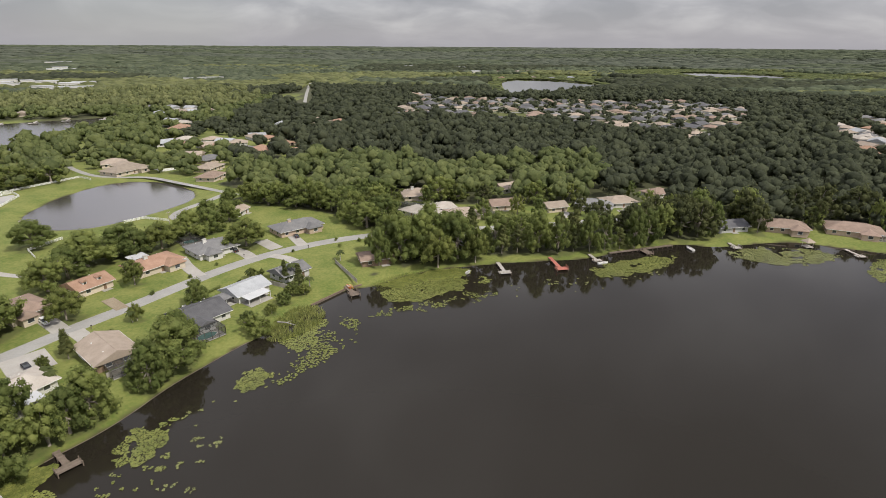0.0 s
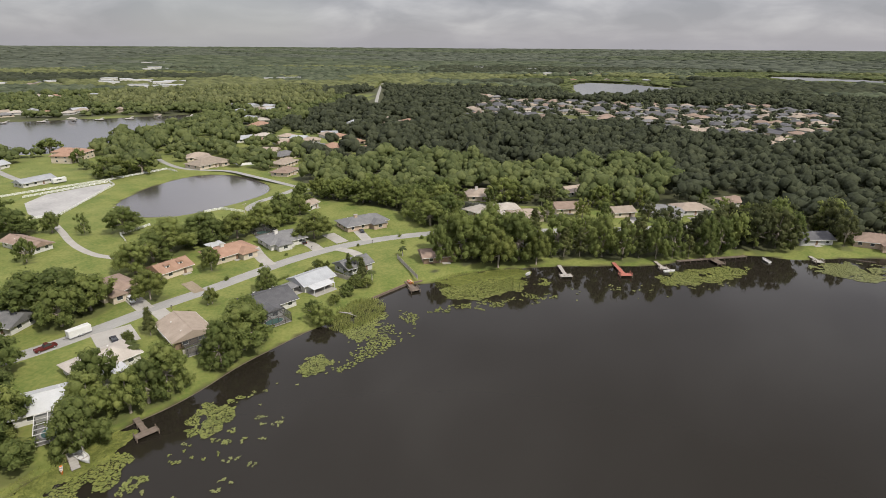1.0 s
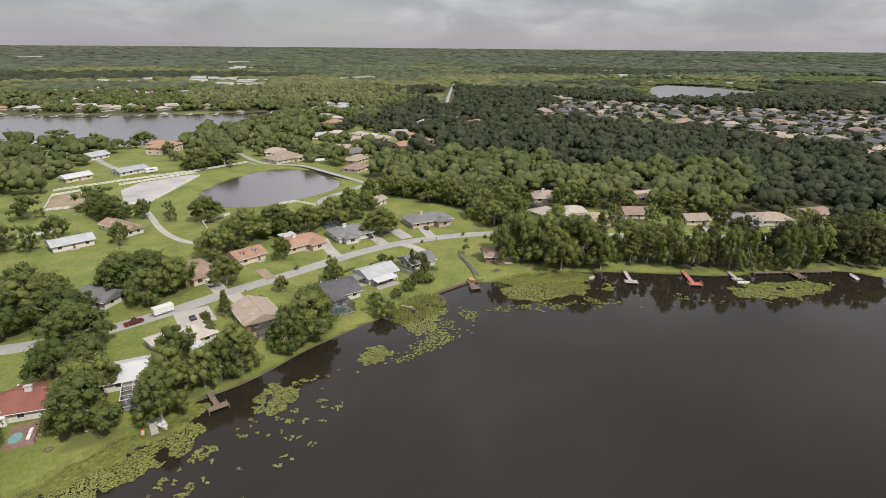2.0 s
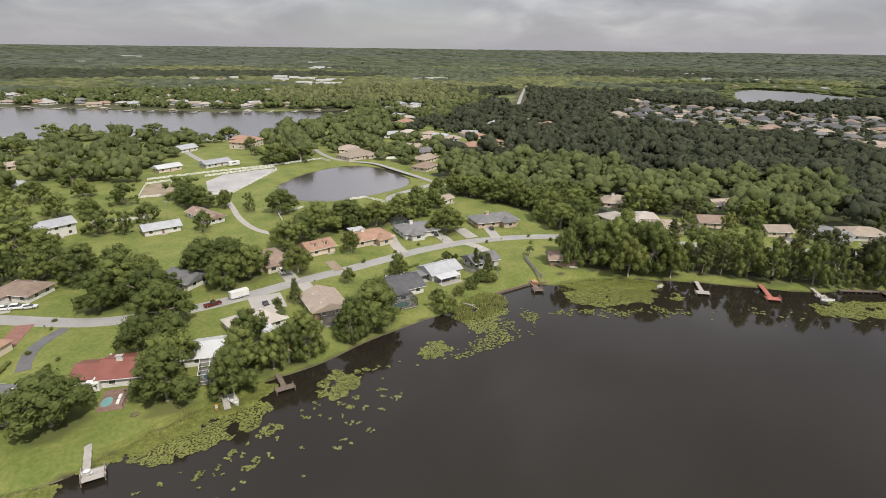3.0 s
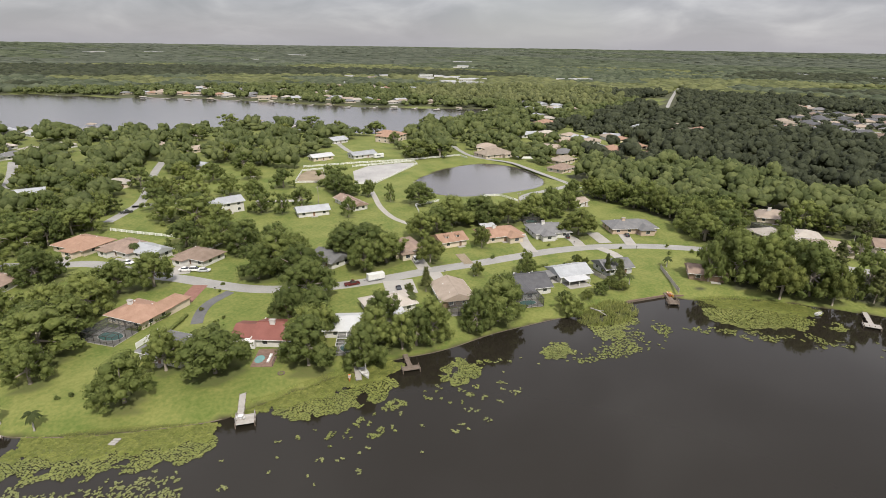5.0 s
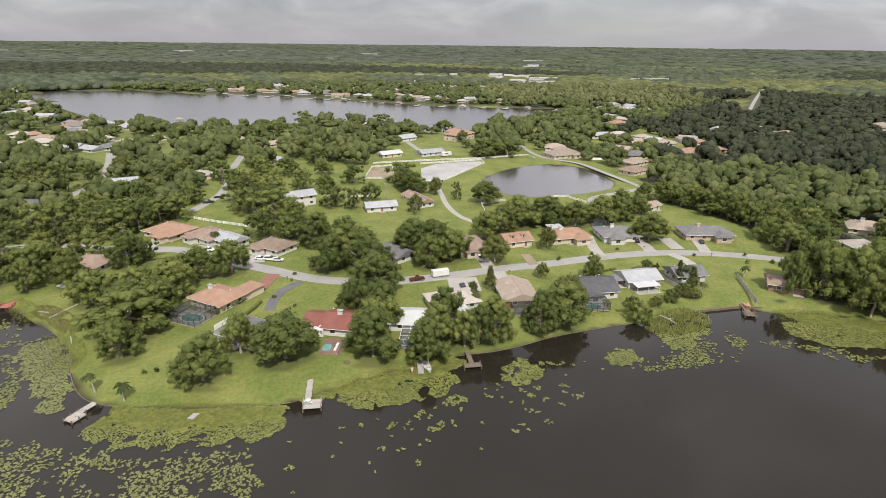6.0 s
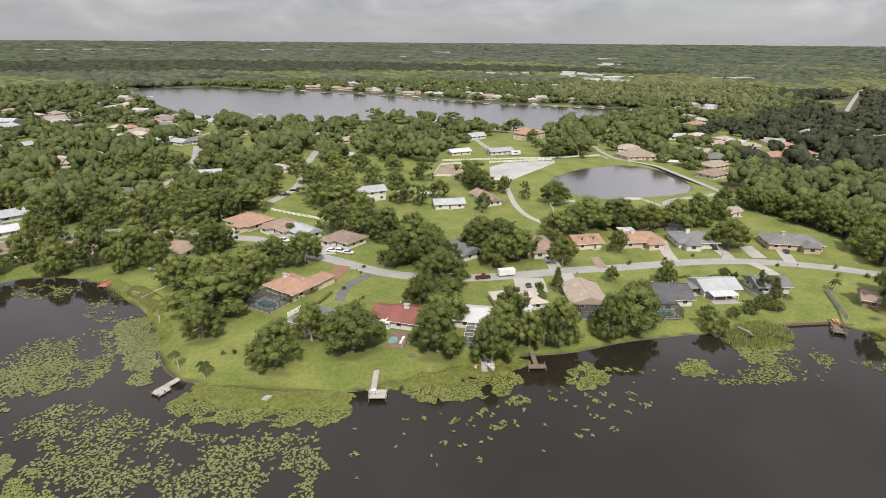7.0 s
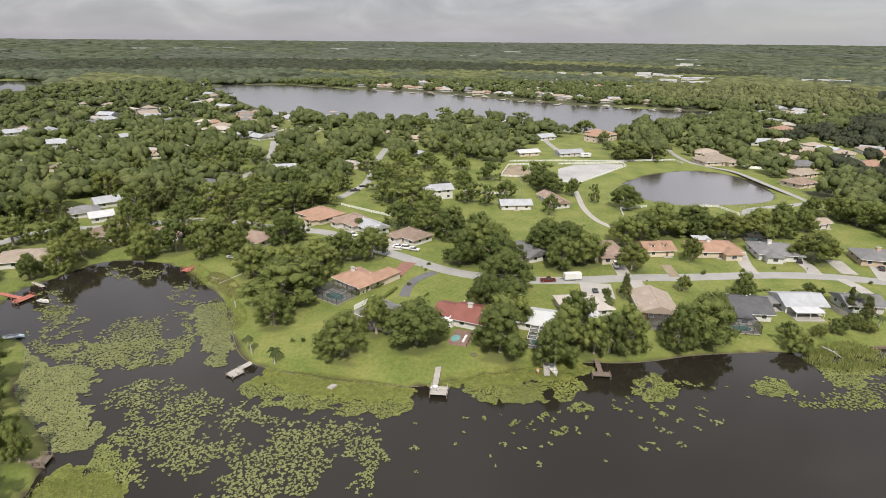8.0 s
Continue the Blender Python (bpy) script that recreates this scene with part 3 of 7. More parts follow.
HOUSES += [
    (-248, 18, 18.0, 12.0, 80, "hip", "brown", "white", " front"), (-262, -8, 15.0, 11.0, 95, "hip", "brown", "white", ""),
    (-222, 44, 13.0, 11.0, 30, "hip", "brown", "white", ""), (-246, -34, 20.0, 12.0, 70, "hip", "tan", "white", ""),
    (-331, 44, 16.0, 12.0, 79, "hip", "grey", "white", " front"), (-296, 46, 13.0, 11.0, 67, "hip", "grey", "white", ""),
    (-377, 30, 17.0, 13.0, 69, "hip", "tan", "cream", ""), (-368, 63, 16.0, 13.0, 56, "gable", "silver", "white", ""),
    (-345, 97, 16.0, 12.0, 70, "gable", "silver", "white", ""), (-304, -14, 13.0, 10.0, 94, "hip", "grey", "white", ""),
    (-291, -7, 9.0, 8.0, 92, "gable", "white", "white", ""), (-343, 198, 9.0, 7.5, 13, "gable", "silver", "white", ""),
    (-335, 139, 13.0, 10.0, 57, "hip", "pale", "cream", ""), (-441, 289, 18.0, 13.0, 60, "hip", "tan", "cream", ""),
    (-477, 135, 15.0, 12.0, 91, "hip", "grey", "white", ""), (-441, 30, 14.0, 11.0, 55, "gable", "brown", "white", ""),
    (-537, 0, 16.0, 13.0, 80, "hip", "silver", "white", ""), (-350, 330, 15.0, 11.0, 84, "gable", "silver", "white", ""),
]
HOUSES += [
    (-160, 372, 18.0, 12.0, 80, "hip", "tan", "cream", ""), (-148, 345, 16.0, 12.0, 83, "hip", "brown", "cream", ""),
    (-104, 268, 9.0, 7.0, 78, "gable", "tan", "white", ""), (-318, -2, 13.0, 10.0, 97, "gable", "silver", "white", ""),
    (-15, 303, 16.0, 14.0, 14, "hip", "tan", "cream", "chimney"), (-2, 258, 17.0, 13.0, -50, "hip", "pale", "white", ""),
    (-12, 269, 15.0, 12.0, -40, "hip", "pale", "white", ""), (0, 277, 11.0, 10.0, 17, "hip", "pale", "cream", ""),
    (9, 265, 16.0, 12.0, 20, "hip", "tan", "cream", " front"), (80, 282, 18.0, 14.0, -20, "hip", "grey", "white", " front"),
    ]
HOUSES += [
    (95, 290, 17.0, 12.0, 14, "hip", "tan", "white", ""), (58, 279, 11.0, 9.0, 20, "gable", "tan", "cream", ""),
    (134, 248, 15.0, 10.0, 12, "gable", "slate", "grey", ""), (161, 248, 18.0, 12.0, -15, "hip", "brown", "tan", " front"),
    (190, 243, 22.0, 13.0, -25, "hip", "brown", "tan", " front"), (31, 283, 14.0, 11.0, 16, "gable", "brown", "cream", ""),
    (-27, 204, 12.0, 9.0, 20, "gable", "brown", "brown", ""), (8, 222, 12.0, 10.0, 19, "hip", "grey", "white", ""),
    (123, 309, 14.0, 11.0, 29, "hip", "brown", "white", ""), (38, 320, 14.0, 11.0, 33, "gable", "tan", "white", ""),
]

# far houses: the estate stands in curved rows, others are strung along the far shores and streets
FAR_SPOTS = []
plan_rng = np.random.default_rng(21)
for row in range(24):
    for col in range(26):
        q = np.array([(-70 + col * 23 + 6 * math.sin(row * 1.3), 480 + row * 21 + 24 * math.sin(col * 0.35))]) + plan_rng.uniform(-2.5, 2.5, (1, 2))
        if row % 3 != 2 and inside(SUBDIVISION, q)[0] and shore_distance(q)[0] > 10:
            FAR_SPOTS.append((q[0, 0], q[0, 1], 20 + 14 * math.sin(col * 0.5) + 90 * int(plan_rng.integers(0, 2)), True))
for (x0, y0), (x1, y1), n, off in (((-960, 460), (-840, 530), 9, 40), ((-840, 530), (-650, 590), 14, 44), ((-650, 590), (-500, 650), 12, 44),
                                   ((-1000, 560), (-700, 700), 14, 30), ((-900, 780), (-650, 860), 12, 30), ((-840, 120), (-560, 190), 14, 22),
                                   ((-760, 60), (-480, 110), 12, 26), ((390, 490), (520, 670), 10, 20), ((-430, 470), (-330, 720), 9, 20),
                                   ((-640, -60), (-420, 60), 11, 30), ((-230, 430), (-120, 640), 12, 34), ((40, 1500), (330, 1520), 8, 20),
                                   ((-560, 60), (-420, 240), 12, 26), ((322, 405), (440, 610), 10, 10), ((365, 400), (490, 580), 9, 10),
                                   ((-980, 800), (-800, 830), 9, 40), ((-1060, 1080), (-720, 1010), 14, 40), ((-390, 770), (-290, 690), 7, 16),
                                   ((-215, 470), (-140, 440), 5, 8), ((-330, 640), (-270, 590), 3, 16), ((-60, 990), (-20, 940), 6, 10),
                                   ((-900, 60), (-640, 10), 13, 40), ((-1150, 210), (-800, 160), 12, 24), ((-560, -40), (-420, 0), 9, 20),
                                   ((90, 1800), (330, 1900), 8, 30), ((-640, 150), (-540, 130), 8, 8)):
    for k in range(n):
        u = (k + 0.5) / n
        q = np.array([(x0 + (x1 - x0) * u, y0 + (y1 - y0) * u)]) + plan_rng.normal(0, off * 0.5, (1, 2))
        if shore_distance(q)[0] > 20 and not inside(NEAR, q)[0]:
            FAR_SPOTS.append((q[0, 0], q[0, 1], plan_rng.uniform(0, 180), False))

FAR_SPOTS += [(-192, 457, 40, False), (-171, 400, 60, False), (-160, 428, 20, False), (-148, 446, 75, False), (-176, 474, 15, False), (-136, 470, 50, False),
              (-206, 492, 70, False), (-118, 436, 30, False), (-222, 462, 10, False), (-160, 500, 80, False)]

# ---- trees ----
rng = np.random.default_rng(7)


def mesh_from(name, verts, tris, material, smooth=False, normals=None):
    me = bpy.data.meshes.new(name)
    tris = np.asarray(tris, np.int32).reshape(-1, 3)
    me.vertices.add(len(verts))
    me.vertices.foreach_set("co", np.asarray(verts, np.float32).ravel())
    me.loops.add(tris.size)
    me.loops.foreach_set("vertex_index", tris.ravel())
    me.polygons.add(len(tris))
    me.polygons.foreach_set("loop_start", np.arange(0, tris.size, 3))
    if smooth or normals is not None:
        me.polygons.foreach_set("use_smooth", np.ones(len(tris), bool))
    me.update(calc_edges=True)
    if normals is not None:  # leaves share the rounding of the clump that they grow on
        me.normals_split_custom_set_from_vertices(np.asarray(normals, np.float32))
    me.materials.append(material)
    return me


def ico(level):
    bm = bmesh.new()
    bmesh.ops.create_icosphere(bm, subdivisions=level, radius=1.0)
    v = np.array([x.co[:] for x in bm.verts])
    f = np.array([[x.index for x in p.verts] for p in bm.faces])
    bm.free()
    return v, f


ICO1, ICO2 = ico(1), ico(2)


def tube(points, radii, sides=7):
    """A tapered limb along a line of points."""
    verts, tris = [], []
    for k, (p, r) in enumerate(zip(points, radii)):
        a = Vector(points[min(k + 1, len(points) - 1)]) - Vector(points[max(k - 1, 0)])
        q = a.to_track_quat("Z", "Y")
        for s in range(sides):
            t = 2 * math.pi * s / sides
            verts.append(Vector(p) + q @ Vector((r * math.cos(t), r * math.sin(t), 0)))
    for k in range(len(points) - 1):
        for s in range(sides):
            a, b = k * sides + s, k * sides + (s + 1) % sides
            tris += [(a, b, b + sides), (a, b + sides, a + sides)]
    return np.array([v[:] for v in verts]), np.array(tris)


def joined(pieces):
    verts, tris, n = [], [], 0
    for v, f in pieces:
        verts.append(v)
        tris.append(np.asarray(f) + n)
        n += len(v)
    return np.vstack(verts), np.vstack(tris)


def leafy(pieces):
    """Pieces of foliage with their normals, joined."""
    v, f = joined([(a, b) for a, b, _ in pieces])
    n = np.vstack([c for _, _, c in pieces])
    return v, f, n / np.maximum(np.linalg.norm(n, axis=1), 1e-6)[:, None]


def knot(v, f, scale, centre):
    """A lump of foliage at its place, rounded in its normals."""
    return v * scale + centre, f, v + (0, 0, 0.15)


def sprays(centres, radii, each, size, rng, flat=0.55):
    """Small leaf sprays over the outside of clumps: bent diamonds of two triangles, facing outwards with some spread."""
    c = np.repeat(centres, each, 0)
    r = np.repeat(radii, each)[:, None]
    d = rng.normal(size=(len(c), 3))
    d[:, 2] = d[:, 2] * 0.9 + 0.25
    d /= np.linalg.norm(d, axis=1)[:, None]
    p = c + d * r * rng.uniform(0.62, 1.22, (len(c), 1)) * (1, 1, 0.8)
    n = d + rng.normal(size=d.shape) * flat
    n[:, 2] += 0.65
    n /= np.linalg.norm(n, axis=1)[:, None]
    u = np.cross(n, rng.normal(size=n.shape))
    u /= np.linalg.norm(u, axis=1)[:, None]
    w = np.cross(n, u)
    s = (size * rng.uniform(0.6, 1.35, len(c)))[:, None]
    quad = np.stack([p + u * s, p + w * s * 0.62 - n * s * 0.12, p - u * s * 0.9 - n * s * 0.2, p - w * s * 0.62], 1)
    k = np.arange(len(c))[:, None] * 4
    soft = np.repeat(0.75 * d + 0.6 * n, 4, 0)
    return quad.reshape(-1, 3), np.vstack([k + (0, 1, 2), k + (0, 2, 3)]), soft


def lump(rng, level=1, rough=0.14):
    """An uneven knot of foliage."""
    v, f = ICO1 if level == 1 else ICO2
    return v * (1 + rough * rng.normal(size=(len(v), 1))), f


def crown_of(rng, radius, bottom, top, clumps, each, leaf, core_level, spread="dome"):
    """Clumps of leaves. A broad crown is made of lobes on separate limbs, so that its outline is uneven with gaps; a cone stands round one stem."""
    cs, rs = [], []
    tall = top - bottom
    if spread == "dome":
        lobes = [(0.0, 0.0, bottom + tall * 0.62, radius * 0.55)]
        n = int(rng.integers(6, 9))
        for k in range(n):
            a = 6.283 * k / n + rng.uniform(-0.35, 0.35)
            size = radius * rng.uniform(0.28, 0.50)
            out = radius * rng.uniform(0.88, 1.1) - size
            lobes.append((out * math.cos(a), out * math.sin(a), bottom + tall * rng.uniform(0.12, 0.60), size))
        weight = np.array([l[3] ** 2 for l in lobes])
        share = np.maximum(3, np.round(clumps * weight / weight.sum())).astype(int)
        for (x, y, z, size), m in zip(lobes, share):
            for q in range(m):
                h = 1 - 1.75 * (q + 0.5) / m
                a = q * 2.39996 + rng.uniform(-0.5, 0.5)
                w = math.sqrt(max(0.0, 1 - h * h))
                c = size * rng.uniform(0.34, 0.56)
                k = (size - c * 0.6) * rng.uniform(0.75, 1.1)
                cs.append((x + k * w * math.cos(a), y + k * w * math.sin(a), z + k * h * 0.82))
                rs.append(c)
    else:
        for k in range(clumps):
            h = (k + rng.uniform(0.2, 0.8)) / clumps
            wide = 1.0 - 0.8 * h
            size = radius * 0.36 * rng.uniform(0.6, 1.4) * (1 - 0.45 * h)
            a = k * 2.39996 + rng.uniform(-0.5, 0.5)
            out = max(0.0, radius * wide * rng.uniform(0.8, 1.15) - size * 0.7) * math.sqrt(rng.uniform(0.2, 1.0))
            cs.append((out * math.cos(a), out * math.sin(a), bottom + (tall - size * 0.6) * h))
            rs.append(size)
    cs, rs = np.array(cs), np.array(rs)
    pieces = [sprays(cs, rs, each, leaf, rng)]
    for c, r in zip(cs, rs):
        v, f = lump(rng, core_level)
        pieces.append(knot(v, f, r * np.array((0.70, 0.70, 0.57)), c))
    return leafy(pieces), cs


def trunk_of(rng, height, girth, targets, fork):
    pts = [(0, 0, -0.4), (0.05, 0.02, fork * 0.5), (rng.uniform(-0.2, 0.2), rng.uniform(-0.2, 0.2), fork)]
    pieces = [tube(pts, [girth * 1.25, girth, girth * 0.85], 8)]
    for x, y, z in targets:
        mid = (x * 0.45 + rng.uniform(-0.3, 0.3), y * 0.45 + rng.uniform(-0.3, 0.3), fork + (z - fork) * 0.6)
        pieces.append(tube([pts[-1], mid, (x * 0.85, y * 0.85, z)], [girth * 0.55, girth * 0.36, girth * 0.1], 5))
    return joined(pieces)


def tree_kind(name, label, seed, radius, height, low, clumps, each, leaf, material, girth, spread="dome", fork=0.3, level=1):
    """One tree with a trunk and a crown, about which its copies are made."""
    r = np.random.default_rng(seed)
    (cv, cf, cn), centres = crown_of(r, radius, height * low, height, clumps, each, leaf, level, spread)
    tv, tf = trunk_of(r, height, girth, centres[:: max(1, len(centres) // 9)], height * fork)
    root = tagged(new(name), label, "tree")
    for part_name, v, f, m, n in (("trunk", tv, tf, BARK, None), ("crown", cv, cf, material, cn)):
        new(part_name, mesh_from(part_name, v, f, m, False, n)).parent = root
    return root


KINDS = {
    "oak_a": tree_kind("oak_tree", "broad dark green live oak standing on the lawn", 1, 8.0, 13.5, 0.09, 64, 70, 0.335, OAK, 0.55),
    "oak_b": tree_kind("oak_tree", "spreading live oak with an uneven dark green crown", 2, 8.0, 12.5, 0.08, 58, 72, 0.335, OAK, 0.6, fork=0.22),
    "oak_c": tree_kind("oak_tree", "tall full-crowned oak with dense green leaves", 3, 8.0, 15.5, 0.07, 66, 68, 0.335, OAK, 0.5),
    "bright": tree_kind("shade_tree", "rounded shade tree with fresh yellow-green leaves", 4, 8.0, 12.0, 0.08, 54, 70, 0.335, BRIGHT, 0.4),
    "cypress": tree_kind("cypress_tree", "slender feathery green cypress by the water", 5, 8.0, 26.0, 0.22, 46, 64, 0.5, CYPRESS, 0.5, "cone"),
    "mid_a": tree_kind("oak_tree", "dense dark green oak in the woodland", 6, 8.0, 13.0, 0.07, 34, 32, 0.5, OAK, 0.45),
    "mid_b": tree_kind("oak_tree", "dark green woodland oak with a lumpy crown", 7, 8.0, 14.5, 0.07, 32, 32, 0.5, OAK, 0.45),
    "mid_c": tree_kind("maple_tree", "lighter green woodland tree with a rounded crown", 8, 8.0, 13.0, 0.07, 32, 32, 0.5, BRIGHT, 0.4),
    "mid_d": tree_kind("cypress_tree", "tall feathery cypress in the woodland", 9, 8.0, 24.0, 0.2, 22, 44, 0.75, CYPRESS, 0.4, "cone"),
    "mid_e": tree_kind("oak_tree", "oak on the far bank, cloud shade put into its leaf colour", 12, 8.0, 13.5, 0.07, 34, 32, 0.5, DARKOAK, 0.45),
    "shrub": tree_kind("shrub", "rounded green garden shrub on the lawn", 10, 8.0, 9.0, 0.05, 16, 44, 0.9, BRIGHT, 0.3, fork=0.1),
}


def land_z(x, y):
    return float(land_height(np.array([(x, y)], float))[0])


placed = []


def plant(kind, x, y, radius, tall=1.0, z=None):
    s = radius / 8.0
    z = land_z(x, y) if z is None else z
    ob = copy_thing(KINDS[kind], Matrix.Identity(4))
    ob.matrix_basis = Matrix.LocRotScale((x, y, z), Euler((0, 0, rng.uniform(0, 6.283))), (s, s * rng.uniform(0.92, 1.08), s * tall))
    placed.append((x, y, radius))
    return ob


T_POINT = [(-160, 35, 12.5), (-189, 34, 8.5), (-176, 54, 8.3), (-184, 67, 7.2), (-182, 46, 7.8), (-165, 46, 6.0), (-147, 28, 6.0), (-172, 38, 8.0)]
T_LAWN = [(-121, 38, 6.6), (-115, 58, 8.8), (-126, 51, 5.2)]
T_MID = [(-99, 75, 7.4), (-130, 103, 8.4), (-122, 88, 6.2), (-110, 89, 6.0), (-106, 82, 6.2), (-92, 93, 6.2), (-87, 84, 5.6), (-97, 102, 5.4),
         (-85, 97, 5.2), (-81, 106, 5.4), (-83, 101, 4.6)]
T_EAST = [(-72, 128, 8.4), (-74, 119, 5.2), (-75, 138, 5.2)]
T_REED = [(-51, 179, 2.8), (-56, 147, 4.6), (-52, 172, 3.0), (-59, 189, 2.0), (-60, 152, 3.0), (-48, 174, 2.6), (-57, 183, 2.2), (-53, 166, 3.0), (-55, 159, 2.4)]
T_STREET = [(-180, 77, 6.6), (-158, 112, 9.2), (-144, 112, 8.8), (-157, 103, 7.0), (-139, 141, 10.5), (-146, 137, 8.4), (-131, 143, 8.0), (-132, 132, 6.5)]
T_NORTH = [(-137, 174, 8.5), (-117, 153, 6.6), (-137, 197, 11.0), (-132, 212, 10.2), (-137, 185, 8.2), (-118, 217, 9.0), (-111, 229, 8.6), (-107, 241, 7.5),
           (-124, 207, 7.0), (-84, 221, 9.6), (-109, 273, 6.5), (-104, 256, 6.0), (-94, 286, 7.0), (-106, 293, 7.5), (-112, 251, 6.0), (-80, 163, 4.3), (-172, 217, 8.6), (-110, 180, 4.0)]
T_FIELD = [(-208, 106, 8.5), (-232, 125, 11.5), (-243, 132, 10.0), (-248, 121, 9.5), (-225, 156, 7.6), (-220, 129, 8.0), (-218, 176, 6.5), (-215, 161, 5.0),
           (-217, 206, 9.0), (-186, 178, 4.5), (-238, 217, 10.0), (-204, 212, 4.5), (-258, 197, 8.0), (-188, 212, 3.4), (-190, 121, 8.4), (-176, 126, 8.2),
           (-200, 117, 6.6), (-196, 111, 6.0), (-163, 125, 6.7), (-182, 114, 7.0), (-322, 172, 8.0), (-304, 181, 8.5), (-318, 213, 8.0), (-290, 198, 6.5), (-296, 141, 8.0), (-228, 210, 8.0), (-252, 172, 6.5)]
T_FARM = [(-267, 167, 8.4), (-276, 153, 9.0), (-283, 143, 8.5), (-270, 128, 8.5), (-320, 145, 8.5), (-355, 225, 12.0), (-338, 229, 10.5), (-323, 233, 9.6),
          (-253, 318, 12.0), (-243, 334, 11.0), (-260, 322, 9.0), (-396, 375, 7.6), (-365, 396, 11.0), (-423, 366, 13.0), (-404, 319, 11.0),
          (-445, 258, 11.0), (-495, 325, 12.0), (-338, 446, 11.0), (-308, 357, 5.8)]
T_ROAD = [(-36, 248, 9.0), (-46, 257, 6.8), (-28, 258, 8.2), (-78, 282, 8.5), (-58, 276, 8.0), (-66, 285, 7.5), (-90, 290, 8.0), (-100, 290, 7.0), (-46, 268, 7.5)]
T_COVE = [(-17, 206, 8.0), (-9, 212, 9.0), (-2, 201, 6.6), (6, 209, 8.4), (-25, 200, 4.6), (-20, 222, 6.6), (-6, 224, 7.4), (0, 216, 7.2), (13, 206, 5.4), (-23, 211, 5.8)]
T_ROW = [(22, 218, 6.9), (31, 216, 6.9), (40, 217, 6.4), (48, 216, 5.6), (55, 218, 5.2), (62, 219, 5.2), (69, 221, 5.2), (76, 223, 5.2), (83, 225, 5.2), (90, 229, 5.6)]
T_BANK = [(84, 235, 5.4), (91, 236, 6.2), (99, 236, 6.8), (107, 237, 7.4), (116, 238, 7.2), (124, 241, 5.6), (98, 247, 7.0), (112, 250, 7.4), (122, 252, 6.0), (147, 259, 7.0), (146, 243, 5.0), (150, 262, 8.0), (172, 262, 8.0), (205, 264, 9.0), (126, 263, 7.0), (190, 268, 8.0), (222, 255, 8.0), (206, 250, 4.0), (176, 249, 3.2)]
T_SOUTH = [(-143, -40, 5.0), (-158, -40, 4.6), (-124, -37, 3.8), (-120, -33, 3.0), (-108, -40, 5.0), (-128, -42, 4.8), (-175, -42, 4.5), (-195, -52, 6.0)]
T_YARDS = [(20, 262, 4.5), (38, 271, 4.8), (48, 266, 4.2), (70, 270, 4.8), (108, 281, 4.6), (118, 274, 5.0), (-8, 291, 5.5), (22, 291, 5.2), (50, 291, 5.0), (70, 296, 5.5), (104, 302, 5.5),
           (148, 252, 4.8), (176, 250, 5.0), (146, 262, 6.0), (120, 252, 5.5)]
T_WEST = [(-230, 3, 6.5), (-243, -17, 8.5), (-232, -24, 6.0), (-228, -33, 4.6), (-228, 30, 8.6), (-210, 33, 6.5), (-215, 54, 7.6), (-223, 58, 6.5),
          (-216, 22, 5.4), (-240, 5, 6.0)]
for spots, kinds in ((T_POINT, ("oak_a", "oak_b", "oak_c")), (T_LAWN, ("oak_b", "oak_b", "oak_a")), (T_MID, ("oak_c", "oak_a", "oak_b")),
                     (T_EAST, ("oak_a", "oak_c", "oak_b")), (T_STREET, ("oak_a", "oak_c", "oak_b", "oak_a")),
                     (T_NORTH, ("oak_a", "bright", "oak_c", "oak_b")), (T_FIELD, ("mid_a", "mid_b", "oak_b")), (T_FARM, ("mid_a", "mid_b", "mid_c")),
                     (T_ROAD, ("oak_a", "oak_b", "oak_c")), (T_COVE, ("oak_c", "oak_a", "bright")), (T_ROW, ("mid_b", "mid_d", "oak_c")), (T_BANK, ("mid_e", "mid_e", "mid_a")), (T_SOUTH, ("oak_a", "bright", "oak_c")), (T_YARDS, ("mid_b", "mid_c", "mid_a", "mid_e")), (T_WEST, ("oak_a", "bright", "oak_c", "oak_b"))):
    for k, (x, y, r) in enumerate(spots):
        kind = kinds[k % len(kinds)]
        plant(kind, x, y, (1.12 if spots in (T_LAWN, T_MID, T_EAST, T_STREET, T_COVE, T_ROW, T_BANK) else 1.0) * r * (0.55 if kind in ("cypress", "mid_d") else 1.0), (1.3 if spots in (T_COVE, T_ROW, T_BANK) else 1.0) * (9.5 + 0.45 * r) / (1.65 * r) if kind not in ("cypress", "mid_d") else 1.0)
for k, (x, y, r) in enumerate(T_REED):  # loose young trees by the reeds and a slim one beside the drive
    plant(("cypress", "oak_b", "bright")[k % 3], x, y, r, 1.0)
plant("cypress", -102, 130.5, 2.6, 1.1)
for x, y, r in [(-105, 125, 1.9), (-95, 153, 2.6), (-72, 179, 1.7), (-70, 186, 2.0), (-138, 73, 0.9), (-68, 190, 1.5), (-150, 76, 0.8)]:
    plant("shrub" if r < 1.8 else "bright", x, y, r, 1.6)

# ---- woodland: single trees near, joined woods beyond ----
HOUSE_SPOTS = np.array([(h[0], h[1], 0.5 * max(h[2], h[3]) + 4.5) for h in HOUSES])
LANE_LINES = [STREET] + [line for _, line in LANES.values()]


